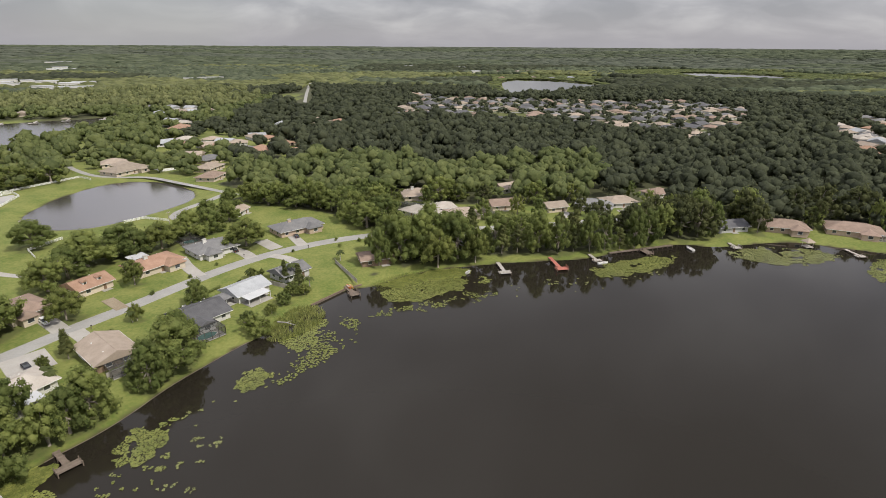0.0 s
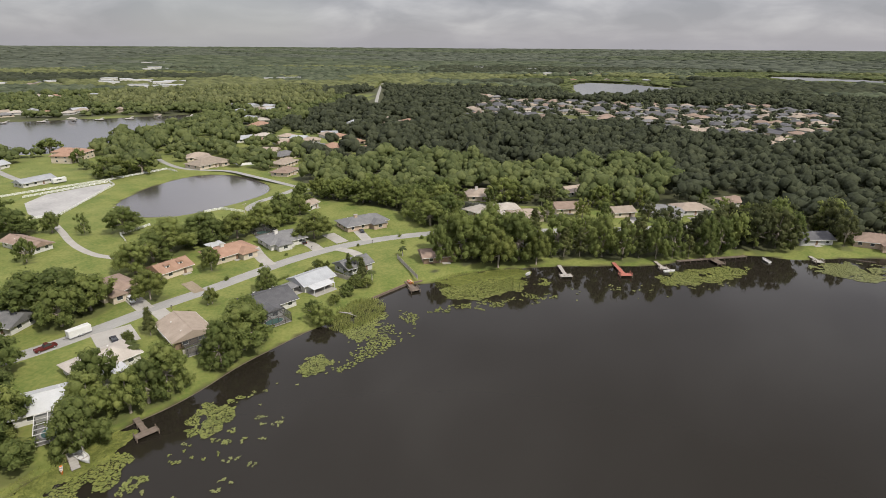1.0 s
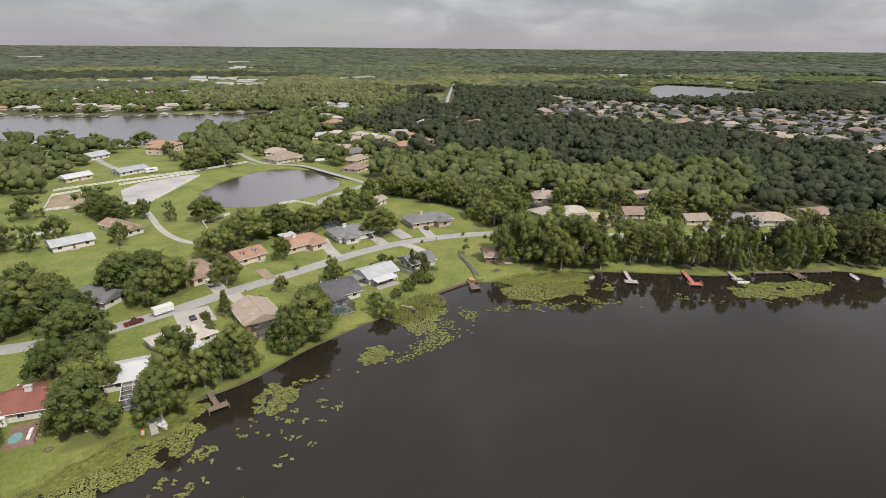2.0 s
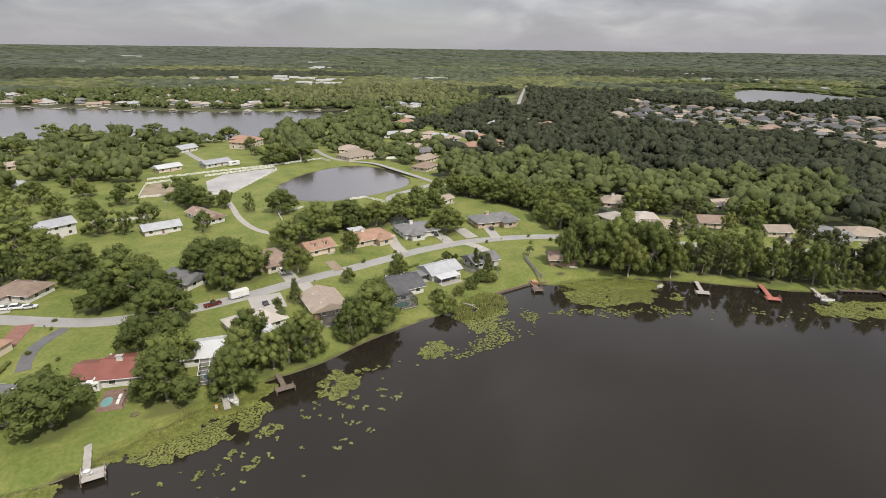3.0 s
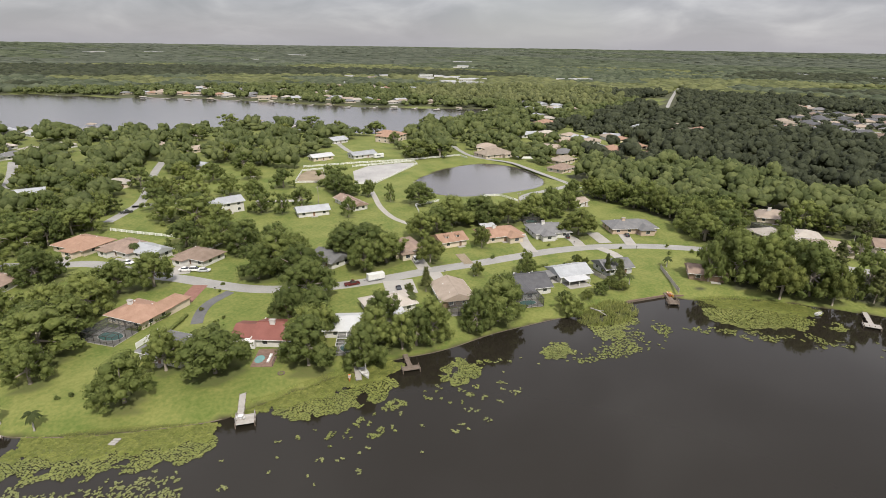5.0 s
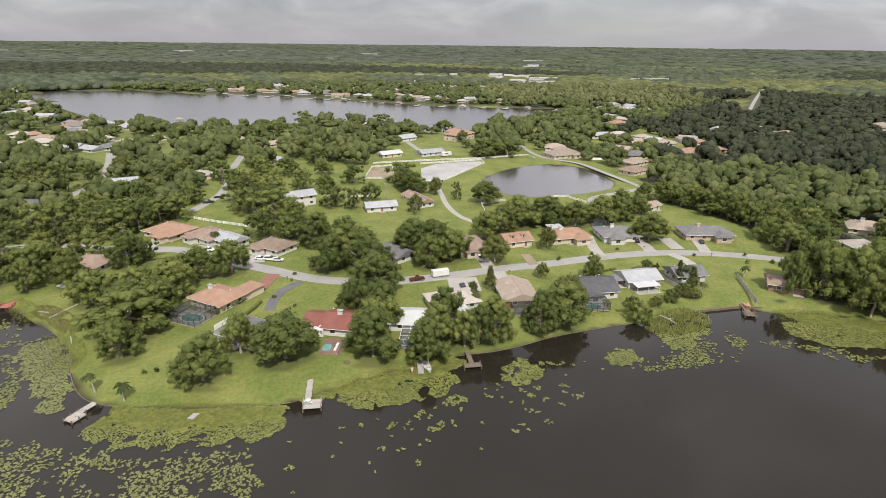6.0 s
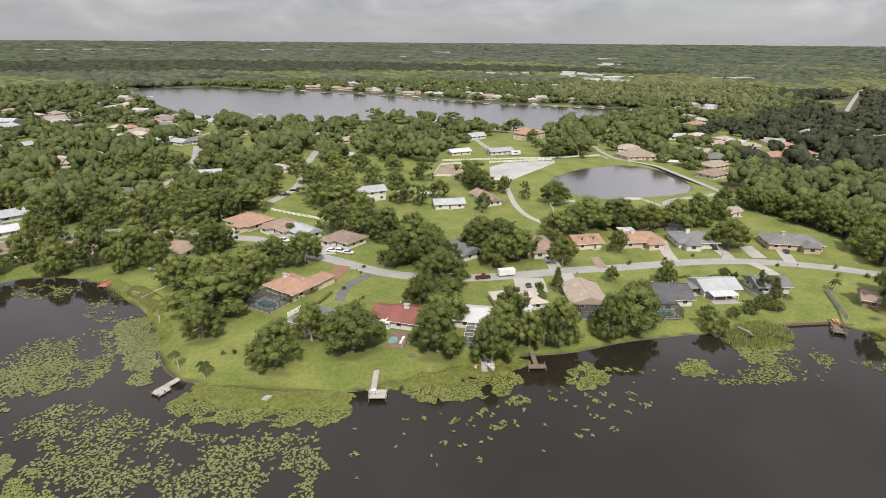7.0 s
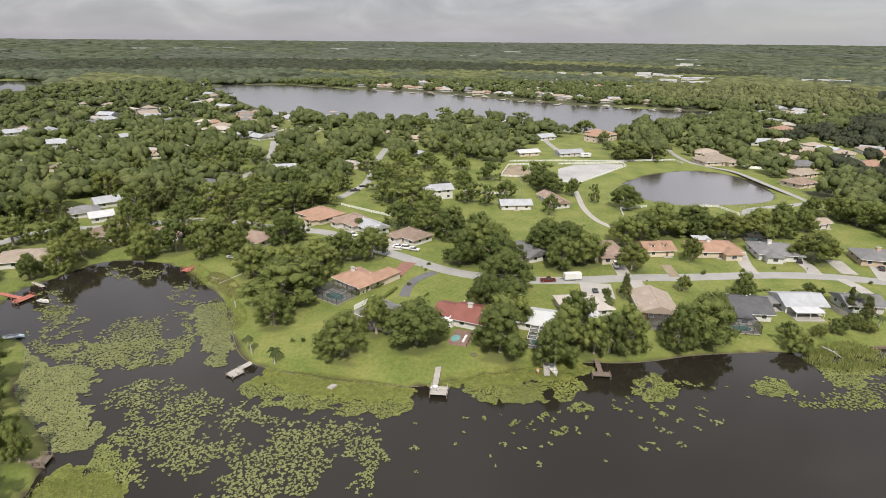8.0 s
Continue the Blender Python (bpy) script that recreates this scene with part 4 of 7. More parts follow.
def open_ground(p, roads=True):
    """Where no woodland tree may stand."""
    r = np.hypot(p[:, 0], p[:, 1])
    bad = inside(NEAR, p) | (shore_distance(p) < np.where(r < 320, 7.0, np.where(p[:, 1] > 1400, 220.0, np.where((p[:, 1] > 900) & (p[:, 0] > 0), 40.0, 14.0))))
    for ring in CLEARINGS + [SUBDIVISION]:
        bad |= inside(ring, p)
    for x, y, keep in HOUSE_SPOTS:
        bad |= np.hypot(p[:, 0] - x, p[:, 1] - y) < keep
    for line in LANE_LINES:
        bad |= line_distance(line, p) < (13.0 if line[0][1] > 700 else 6.5)
    for x, y, l, *_ in HALLS:  # yards before the distant halls
        far = math.hypot(x, y)
        near = (np.abs(p[:, 0] - x) < 260) & (np.abs(p[:, 1] - y) < 260)
        d = p[near] - (x, y)
        along, across = -(d[:, 0] * x + d[:, 1] * y) / far, (d[:, 0] * y - d[:, 1] * x) / far
        bad[near] |= (along > -20) & (along < 20 + 0.05 * far) & (np.abs(across) < 0.3 * l + 6)
    for x, y, _, estate in FAR_SPOTS:
        near = (np.abs(p[:, 0] - x) < 75) & (np.abs(p[:, 1] - y) < 75)
        d = p[near] - (x, y)
        hit = np.hypot(d[:, 0], d[:, 1]) < 12.0
        if not estate and y > 430:  # each far house looks over its open lawn to the lake
            far = math.hypot(x, y)
            along, across = -(d[:, 0] * x + d[:, 1] * y) / far, (d[:, 0] * y - d[:, 1] * x) / far
            hit |= (along > 0) & (along < 0.045 * far) & (np.abs(across) < 7.5)
        bad[near] |= hit
    return bad


def jittered(step, inner, outer):
    n = int(outer / step) + 1
    g = np.stack(np.meshgrid(np.arange(-n, n + 1), np.arange(-n, n + 1)), -1).reshape(-1, 2) * step
    p = g + rng.uniform(-0.42, 0.42, g.shape) * step
    r = np.hypot(p[:, 0], p[:, 1])
    ang = np.degrees(np.arctan2(-p[:, 0], p[:, 1]))  # to the left of +y
    return p[(r >= inner) & (r < outer) & (ang > -52) & (ang < 112)]


def patchy(p, size, seed):
    return np.array([noise.noise((x / size, y / size, seed)) for x, y in p])


# gardens of the western streets
town = jittered(10.5, 200, 430)
town = town[inside(WEST_TOWN, town) & (rng.uniform(size=len(town)) < 0.5)]
for line_ in [STREET] + [q for _, q in LANES.values()]:
    town = town[line_distance(line_, town) > 6.0]
for x, y, keep in HOUSE_SPOTS:
    town = town[np.hypot(town[:, 0] - x, town[:, 1] - y) > keep + 0.5]
for x, y, r in list(placed):
    town = town[np.hypot(town[:, 0] - x, town[:, 1] - y) > 0.85 * r]
town = town[shore_distance(town) > 12]
for x, y in town:
    plant(("mid_a", "mid_b", "mid_c", "mid_a")[int(rng.integers(0, 4))], x, y, rng.uniform(4.6, 7.8), rng.uniform(0.95, 1.25))
near_spots = jittered(12.0, 120, 300)
near_spots = near_spots[~open_ground(near_spots)]
# houses of the western streets stand among looser trees
near_spots = near_spots[(near_spots[:, 0] > -150) | (rng.uniform(size=len(near_spots)) < 0.74)]
for (x, y), v in zip(near_spots, patchy(near_spots, 60, 3.1)):
    lake_row = x > -20 and y < 240
    u = rng.uniform()
    kind = "mid_d" if (lake_row and u < 0.45) or u < 0.06 else ("mid_c" if u < 0.25 + 0.3 * v else ("mid_a" if u < 0.65 else "mid_b"))
    # eastern trees use the oak that carries cloud shade in its colour
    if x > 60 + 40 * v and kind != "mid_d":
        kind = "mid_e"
    r = rng.uniform(5.6, 9.2) * (0.6 if kind == "mid_d" else 1.0)
    plant(kind, x, y, r, rng.uniform(0.9, 1.15))


def woods(name, spots, radius, tall, material, label, level, leaves, spread=0.4):
    """Joined woodland canopy: each tree is a few uneven knots of foliage and leaf sprays over a stem-dark hollow."""
    if not len(spots):
        return None
    kinds = []
    for k in range(6):
        r = np.random.default_rng(50 + k)
        pieces = []
        lobes = []
        for q in range((1, 3, 5, 10)[level]):  # knots of foliage over a dome
            up = 1 - 0.95 * (q + 0.4) / (1, 3, 5, 10)[level]
            out, turn = 0.66 * math.sqrt(max(0.0, 1 - up * up)) * r.uniform(0.75, 1.15), q * 2.39996 + r.uniform(-0.4, 0.4)
            lobes.append((out * math.cos(turn), out * math.sin(turn), 0.34 + 0.44 * up + r.uniform(-0.07, 0.07), r.uniform(0.8, 1.2) * (1.0, 0.5, 0.47, 0.38)[level]))
        if level == 0:
            lobes = [(0, 0, 0.5, 1.0)]
        for cx, cy, cz, s in lobes:
            v, f = lump(r, 1, 0.26 if level > 1 else 0.16)
            if level == 0:
                f = f[v[f].mean(1)[:, 2] > -0.55]
            k = 0.90 if leaves else 1.0
            pieces.append(knot(v, f, np.array((s * k, s * k, s * k * (0.62 if level else 0.8))), (cx, cy, cz)))
        if leaves:
            pieces.append(sprays(np.array([l[:3] for l in lobes]), np.array([l[3] for l in lobes]), leaves // len(lobes), 0.09 if level == 3 else 0.16, r, 0.7))
        kinds.append(leafy(pieces))
    z = land_height(spots)
    verts, tris, soft, n = [], [], [], 0
    for k, (v, f, nv) in enumerate(kinds):
        mine = np.arange(k, len(spots), len(kinds))
        if not len(mine):
            continue
        a = rng.uniform(0, 6.283, len(mine))
        s = radius * rng.uniform(1 - spread, 1 + spread, len(mine))
        h = tall * (rng.uniform(0.65, 1.35, len(mine)) if level else rng.uniform(0.8, 1.2, len(mine))) * (s / radius) ** 0.5
        ca, sa = np.cos(a)[:, None], np.sin(a)[:, None]
        x = (v[:, 0] * ca - v[:, 1] * sa) * s[:, None] + spots[mine, 0][:, None]
        y = (v[:, 0] * sa + v[:, 1] * ca) * s[:, None] + spots[mine, 1][:, None]
        w = v[:, 2] * h[:, None] + z[mine][:, None]
        verts.append(np.stack([x, y, w], -1).reshape(-1, 3))
        soft.append(np.stack([nv[:, 0] * ca - nv[:, 1] * sa, nv[:, 0] * sa + nv[:, 1] * ca, np.broadcast_to(nv[:, 2], x.shape)], -1).reshape(-1, 3))
        tris.append((f[None] + (np.arange(len(mine)) * len(v))[:, None, None] + n).reshape(-1, 3))
        n += len(mine) * len(v)
    return tagged(new(name, mesh_from(name, np.vstack(verts), np.vstack(tris), material, True, np.vstack(soft))), label, "woodland", kind="stuff")


# the wood to the east is coloured dark for cloud shade, the rest mixed
def is_cloud_shaded(p):
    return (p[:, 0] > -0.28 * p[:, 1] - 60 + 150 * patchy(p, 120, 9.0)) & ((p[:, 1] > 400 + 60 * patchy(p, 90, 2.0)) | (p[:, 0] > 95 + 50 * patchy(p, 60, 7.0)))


spots = jittered(12.6, 300, 560)
spots = spots[~open_ground(spots)]
spots = spots[(spots[:, 0] > -200) | (rng.uniform(size=len(spots)) < 0.66)]
cloud_shaded = is_cloud_shaded(spots)
woods("pine_wood", spots[cloud_shaded], 7.7, 11.0, DARKWOODS, "unbroken woodland with cloud shade put into its dark leaf colour", 3, 56)
woods("mixed_wood", spots[~cloud_shaded], 7.7, 11.0, WOODS, "mixed green woodland among the houses", 3, 60)
spots = jittered(13.3, 560, 1150)
spots = spots[~open_ground(spots)]
cloud_shaded = is_cloud_shaded(spots)
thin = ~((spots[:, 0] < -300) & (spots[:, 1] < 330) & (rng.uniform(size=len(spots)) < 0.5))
woods("pine_wood", spots[cloud_shaded], 7.6, 9.0, DARKWOODS, "farther unbroken woodland, its dark leaf colour standing for cloud shade", 2, 18)
# trees of the sunlit patch get the brighter leaf colour
fresh = ~cloud_shaded & inside(SUNLIT_WOOD, spots)
woods("fresh_wood", spots[fresh], 7.0, 10.0, BELTWOODS, "yellow-green cypress wood behind the far shore, sunlight put into its colour", 2, 30)
woods("mixed_wood", spots[~cloud_shaded & thin & ~fresh], 7.4, 8.5, WOODS, "mixed green woodland beyond the lake", 2, 20)
spots = np.vstack([jittered(13.0, 1150, 1650), jittered(18.5, 1650, 2350)])
spots = spots[~open_ground(spots)]
# long belts of darker and paler woods, with fields left open between them
band = np.array([noise.fractal((x / 700, y / 260, 4.4), 1.0, 2.0, 3) for x, y in spots])
# dark bands: pine tone and cloud shade both put into the leaf colour
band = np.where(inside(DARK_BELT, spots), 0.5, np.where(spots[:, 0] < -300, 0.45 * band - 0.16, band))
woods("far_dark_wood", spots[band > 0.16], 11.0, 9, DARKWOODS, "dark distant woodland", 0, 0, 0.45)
woods("far_wood", spots[(band <= 0.16) & (band > -0.18)], 10.5, 8, FARWOODS, "distant green woodland, greyed in colour for haze", 0, 0, 0.45)
woods("far_pale_wood", spots[band <= -0.18], 10.5, 6.5, BELTWOODS, "paler yellow-distant green woodland, greyed in colour for haze", 0, 0, 0.45)
scrub = jittered(15.0, 900, 2350)
scrub = scrub[(scrub[:, 1] > 900) & (scrub[:, 0] > 0)]
away = shore_distance(scrub)
scrub = scrub[(away > 7) & (away < 225) & ~inside(SUBDIVISION, scrub)]
woods("shore_scrub", scrub, 10.0, 1.8, WOODS, "low green scrub round the distant lakes", 0, 0, 0.4)
estate = jittered(14.0, 400, 960)
estate = estate[inside(SUBDIVISION, estate) & (shore_distance(estate) > 6)]
for x, y, *_ in FAR_SPOTS:
    estate = estate[np.hypot(estate[:, 0] - x, estate[:, 1] - y) > 9.5]
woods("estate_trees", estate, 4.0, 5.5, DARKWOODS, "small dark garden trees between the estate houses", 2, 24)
spots = jittered(36, 2350, 4850)
band = np.array([noise.fractal((x / 1500, y / 420, 6.2), 1.0, 2.0, 3) for x, y in spots])
# both horizon woods carry haze in their leaf colour
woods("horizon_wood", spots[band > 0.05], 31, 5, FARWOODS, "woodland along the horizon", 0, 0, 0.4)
woods("horizon_meadow_wood", spots[band <= 0.05], 31, 4, PALEWOODS, "woodland along the horizon, paled in colour for haze", 0, 0, 0.4)
# the last low ridge of the land, a backdrop whose glow stands for haze
RIDGE = bpy.data.materials.new("hazy_ridge_glow")
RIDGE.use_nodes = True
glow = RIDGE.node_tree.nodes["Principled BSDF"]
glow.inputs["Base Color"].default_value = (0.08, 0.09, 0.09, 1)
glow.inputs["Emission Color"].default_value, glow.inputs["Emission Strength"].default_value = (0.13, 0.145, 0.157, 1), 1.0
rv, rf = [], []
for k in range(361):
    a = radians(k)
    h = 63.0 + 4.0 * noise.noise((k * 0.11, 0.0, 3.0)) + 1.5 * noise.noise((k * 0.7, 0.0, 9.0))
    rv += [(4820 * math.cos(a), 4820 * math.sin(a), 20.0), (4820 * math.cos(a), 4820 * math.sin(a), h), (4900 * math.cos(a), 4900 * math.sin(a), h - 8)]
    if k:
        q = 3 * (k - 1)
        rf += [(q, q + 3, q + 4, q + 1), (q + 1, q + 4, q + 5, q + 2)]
tagged(object_from("backdrop", rv, rf, RIDGE), "backdrop ridge along the horizon, glowing pale for distance haze", "backdrop", kind="structure")
for k in KINDS.values():
    for o in (*k.children_recursive, k):
        bpy.data.objects.remove(o)

# the ground under trees is leaf litter
lit = ~open_ground(gp)
lit = lit.astype(float)
rad = np.hypot(gp[:, 0], gp[:, 1])
lit[(rad < 1150) & ((gp[:, 1] > 600) | (gp[:, 0] < -480) | (gp[:, 0] > 260))] = 0.9
lit[rad > 1150] = np.where(lit[rad > 1150] > 0.5, 0.35, 0.85)
for ring in CLEARINGS[-1:] + CLEARINGS[-3:-2]:
    lit[inside(ring, gp)] = 0.1
lit[inside(SUBDIVISION, gp)] = 0.6
lit[(gp[:, 0] < -150) & (rad < 640)] *= 0.3
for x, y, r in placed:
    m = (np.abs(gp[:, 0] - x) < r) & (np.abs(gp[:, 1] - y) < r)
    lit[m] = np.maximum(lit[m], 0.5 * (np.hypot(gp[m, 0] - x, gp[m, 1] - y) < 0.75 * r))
sd = shore_distance(gp)
mud = np.clip(1 - np.abs(sd - 0.1) / 0.9, 0, 1) * 0.8
mud[sd < 0] = 1
lit[sd < 1.5] = 0
for key, values in (("litter", lit), ("mud", mud)):
    at = gme.attributes.new(key, "FLOAT", "POINT")
    at.data.foreach_set("value", values.astype(np.float32))

# ---- helpers for built things ----
def thing(name, x, y, z, turn, label, category, group=""):
    ob = new(name)
    ob.matrix_basis = pose(x, y, z, 0, 0, turn)
    return tagged(ob, label, category, group)


def part(name, bm_or_mesh, material, parent, label=""):
    """One mesh object under a thing or a part."""
    if isinstance(bm_or_mesh, bmesh.types.BMesh):
        me = bpy.data.meshes.new(name)
        bm_or_mesh.to_mesh(me)
        bm_or_mesh.free()
        me.materials.append(material)
    else:
        me = bm_or_mesh
    ob = new(name, me)
    ob.parent = parent
    return tagged(ob, label)


def boxes(rows, bevel=0.0):
    """A bmesh of boxes: centre and size of each."""
    bm = bmesh.new()
    for x, y, z, sx, sy, sz in rows:
        bmesh.ops.create_cube(bm, size=1.0, matrix=Matrix.Translation((x, y, z)) @ Matrix.Diagonal((sx, sy, sz, 1)))
    if bevel:
        bmesh.ops.bevel(bm, geom=bm.edges[:], offset=bevel, segments=1, affect="EDGES")
    return bm


def solid(verts, faces):
    bm = bmesh.new()
    vs = [bm.verts.new(v) for v in verts]
    for f in faces:
        bm.faces.new([vs[i] for i in f])
    bmesh.ops.recalc_face_normals(bm, faces=bm.faces[:])
    return bm


_shared = {}


def box_mesh(sx, sy, sz, material):
    """A box mesh standing on its base, kept for all that look alike."""
    key = (round(sx, 2), round(sy, 2), round(sz, 2), material.name)
    if key not in _shared:
        bm = boxes([(0, 0, sz / 2, sx, sy, sz)], min(sx, sy, sz) * 0.08)
        me = bpy.data.meshes.new("box")
        bm.to_mesh(me)
        bm.free()
        me.materials.append(material)
        _shared[key] = me
    return _shared[key]


def put(name, parent, me, x, y, z, turn=0.0, label=""):
    ob = part(name, me, None, parent, label)
    ob.matrix_basis = pose(x, y, z, 0, 0, turn)
    return ob


def roof_solid(length, depth, rise, over, kind, thick=0.2):
    """A roof over a rectangle, with its overhang and its edge."""
    a, b = length / 2 + over, depth / 2 + over
    if kind == "hip":
        run = max(a - b, 0.05 * a)
        ridge = [(-run, 0, rise), (run, 0, rise)] if a >= b else [(0, -(b - a), rise), (0, b - a, rise)]
        if a >= b:
            top = [(0, 1, 5, 4), (1, 2, 5), (2, 3, 4, 5), (3, 0, 4)]
        else:
            top = [(0, 1, 4), (1, 2, 5, 4), (2, 3, 5), (3, 0, 4, 5)]
    else:
        ridge = [(-a, 0, rise), (a, 0, rise)]
        top = [(0, 1, 5, 4), (2, 3, 4, 5)]
    corner = [(-a, -b), (a, -b), (a, b), (-a, b)]
    v = [(x, y, 0) for x, y in corner] + ridge + [(x, y, -thick) for x, y in corner]
    faces = top + [(0, 6, 7, 1), (1, 7, 8, 2), (2, 8, 9, 3), (3, 9, 6, 0), (6, 9, 8, 7)]
    if kind != "hip":
        faces += [(1, 2, 5), (3, 0, 4)]
    return solid(v, faces)


def window_on(parent, x, y, z, turn, w=1.4, h=1.2, sill=True):
    frame_ob = put("window", parent, box_mesh(w + 0.2, 0.10, h + 0.2, TRIM), x, y, z, turn)
    put("pane", frame_ob, box_mesh(w, 0.06, h, PANE), 0, -0.035, 0.1)
    if sill:
        put("sill", frame_ob, box_mesh(w + 0.35, 0.2, 0.07, TRIM), 0, -0.04, -0.05)
    return frame_ob


ROOF_WORDS = {"slate": "dark slate shingled", "terracotta": "terracotta tiled", "red": "red metal", "tan": "tan shingled", "brown": "brown shingled", "grey": "dark grey shingled",
              "silver": "weathered grey metal", "white": "white metal", "pale": "pale shingled"}
WALL_WORDS = {"white": "white stucco", "cream": "cream stucco", "tan": "tan brick", "brown": "brown boarded", "grey": "grey boarded"}


def house(x, y, length, depth, turn, kind, roof, wall, extras="", name="house", z=LAND, detail=True):
    tall = "tall" in extras
    h = 5.2 if tall else 2.6
    words = f"{'two-storey' if tall else 'single-storey'} {WALL_WORDS[wall]} house with a {ROOF_WORDS[roof]} {kind} roof"
    root = thing(name, x, y, z, turn, words, "house")
    wm, rm = WALLS[wall], ROOFS[roof]
    hl, hd = length / 2, depth / 2
    near = math.hypot(x, y) < 215
    rise = 0.34 * min(length, depth) / 2 + 0.5
    # walls, with the gables
    if kind == "gable":
        v = [(-hl, -hd, -0.4), (hl, -hd, -0.4), (hl, hd, -0.4), (-hl, hd, -0.4), (-hl, -hd, h), (hl, -hd, h), (hl, hd, h), (-hl, hd, h),
             (-hl, 0, h + rise * 0.86), (hl, 0, h + rise * 0.86)]
        body = solid(v, [(0, 1, 5, 4), (2, 3, 7, 6), (1, 2, 6, 9, 5), (3, 0, 4, 8, 7), (4, 5, 9, 8), (6, 7, 8, 9), (0, 3, 2, 1)])
    else:
        body = boxes([(0, 0, h / 2 - 0.2, length, depth, h + 0.4)])
    part("wall", body, wm, root)
    top = part("roof", roof_solid(length, depth, rise, 0.85, kind), rm, root)
    top.matrix_basis = pose(0, 0, h + 0.12)
    run = max(0.4, 2 * (hl - hd)) if kind == "hip" else length + 1.7
    if detail and (length >= depth or kind == "gable"):
        put("ridge_cap", top, box_mesh(run, 0.3, 0.12, rm), 0, 0, rise - 0.04)
    if not detail:
        for sx in (-0.28, 0.28):
            for s in (-1,):
                put("window", root, box_mesh(2.0, 0.1, 1.3, PANE), sx * length, s * hd, 1.0)
        return root
    for level in range(2 if tall else 1):
        base = 0.9 + 2.7 * level
        n = max(2, int(length / 4.5))
        for k in range(n):
            px = -hl + length * (k + 0.5) / n
            window_on(root, px, hd, base, 180, sill=near)
            if level or k != n // 2:
                window_on(root, px, -hd, base, 0, sill=near)
        for s, t in ((-1, -90), (1, 90)):
            window_on(root, s * hl, -hd * 0.4, base, t, sill=near)
            window_on(root, s * hl, hd * 0.45, base, t, sill=near)
    door = put("door", root, box_mesh(1.0, 0.12, 2.1, DOOR), -hl + length * (max(2, int(length / 4.5)) // 2 + 0.5) / max(2, int(length / 4.5)), -hd, 0.1)
    put("door_handle", door, box_mesh(0.06, 0.08, 0.14, BLACKBAR), 0.38, -0.09, 1.0)
    put("porch_slab", root, box_mesh(3.2, 1.8, 0.16, CONCRETE), door.location.x, -hd - 0.9, -0.02)
    if length > 13:
        put("garage_door", root, box_mesh(4.6, 0.12, 2.2, TRIM), hl - 3.0, hd, 0.05)
    for s in (-1, 1):
        put("gutter", root, box_mesh(length + 1.5, 0.14, 0.14, TRIM), 0, s * (hd + 0.88), h - 0.06)
    for vx, vy in ((0.2, 0.35), (-0.3, 0.3)):
        put("roof_vent", top, box_mesh(0.35, 0.35, 0.5, TRIM), vx * length, vy * depth * 0.7, rise * 0.45)
    if "chimney" in extras:
        ch = put("chimney", root, box_mesh(1.5, 0.9, h + rise + 1.0, WALLS["white"] if wall != "tan" else WALLS["tan"]), -hl * 0.35, -hd * 0.12, 0)
        put("chimney_cap", ch, box_mesh(1.8, 1.2, 0.15, CONCRETE), 0, 0, h + rise + 1.0)
    if "wing" in extras:
        wl, wd = depth * 0.75, length * 0.42
        wg = part("wing_wall", boxes([(0, 0, h / 2 - 0.2, wl, wd, h + 0.35)]), wm, root)
        wg.matrix_basis = pose(hl - wd / 2 + 0.05, hd + wl * 0.42, 0, 0, 0, 90)
        wr = part("wing_roof", roof_solid(wl + depth * 0.4, wd, rise * 0.85, 0.55, kind), rm, root)
        wr.matrix_basis = pose(hl - wd / 2 + 0.05, hd + wl * 0.42 - depth * 0.2, h + 0.1, 0, 0, 90)
    if "front" in extras:
        fx, fw, fd = hl * (0.45 if length > 16 else -0.4), min(6.5, length * 0.36), 4.0
        part("front_wall", boxes([(fx, -hd - fd / 2 + 0.6, h / 2 - 0.2, fw, fd, h + 0.36)]), wm, root)
        ft = part("front_roof", roof_solid(fd + hd, fw, 0.3 * fw / 2 + 0.45, 0.6, kind), rm, root)
        ft.matrix_basis = pose(fx, -hd - fd + 0.6 + (fd + hd) / 2, h + 0.1, 0, 0, 90)
        window_on(root, fx, -hd - fd + 0.6, 0.9, 0, 1.8, 1.3)
    if "side" in extras:  # a lower block beside the main roof, with its parapet and a small flat-roofed bay
        sl, sd = 7.0, depth * 0.8
        part("side_wall", boxes([(-hl - sl / 2 + 0.2, 0.4, h / 2 - 0.45, sl, sd, h - 0.1)]), wm, root)
        sr = part("side_roof", roof_solid(sl, sd, rise * 0.72, 0.6, "gable"), rm, root)
        sr.matrix_basis = pose(-hl - sl / 2 + 0.2, 0.4, h - 0.35)
        put("parapet", root, box_mesh(0.32, depth + 1.2, 0.5, TRIM), -hl - 0.75, 0, h + 0.05)
        put("bay", root, box_mesh(3.2, 1.8, 2.5, TRIM), -hl - 1.2, -hd - 0.5, 0)
        put("flue", root, box_mesh(0.7, 0.7, 1.5, TRIM), hl * 0.45, -hd * 0.5, h + rise * 0.4)
    if "dormers" in extras:
        for s in (-0.22, 0.22):
            dm = put("dormer", root, box_mesh(1.5, 2.0, 1.2, TRIM), s * length, -hd * 0.45, h + rise * 0.35)
            dr = part("dormer_roof", roof_solid(2.2, 1.7, 0.7, 0.12, "gable", 0.08), rm, dm)
            dr.matrix_basis = pose(0, -0.05, 1.25, 0, 0, 90)
            put("dormer_window", dm, box_mesh(0.8, 0.08, 0.8, PANE), 0, -1.0, 0.2)
    return root


for row in HOUSES:
    house(*row)


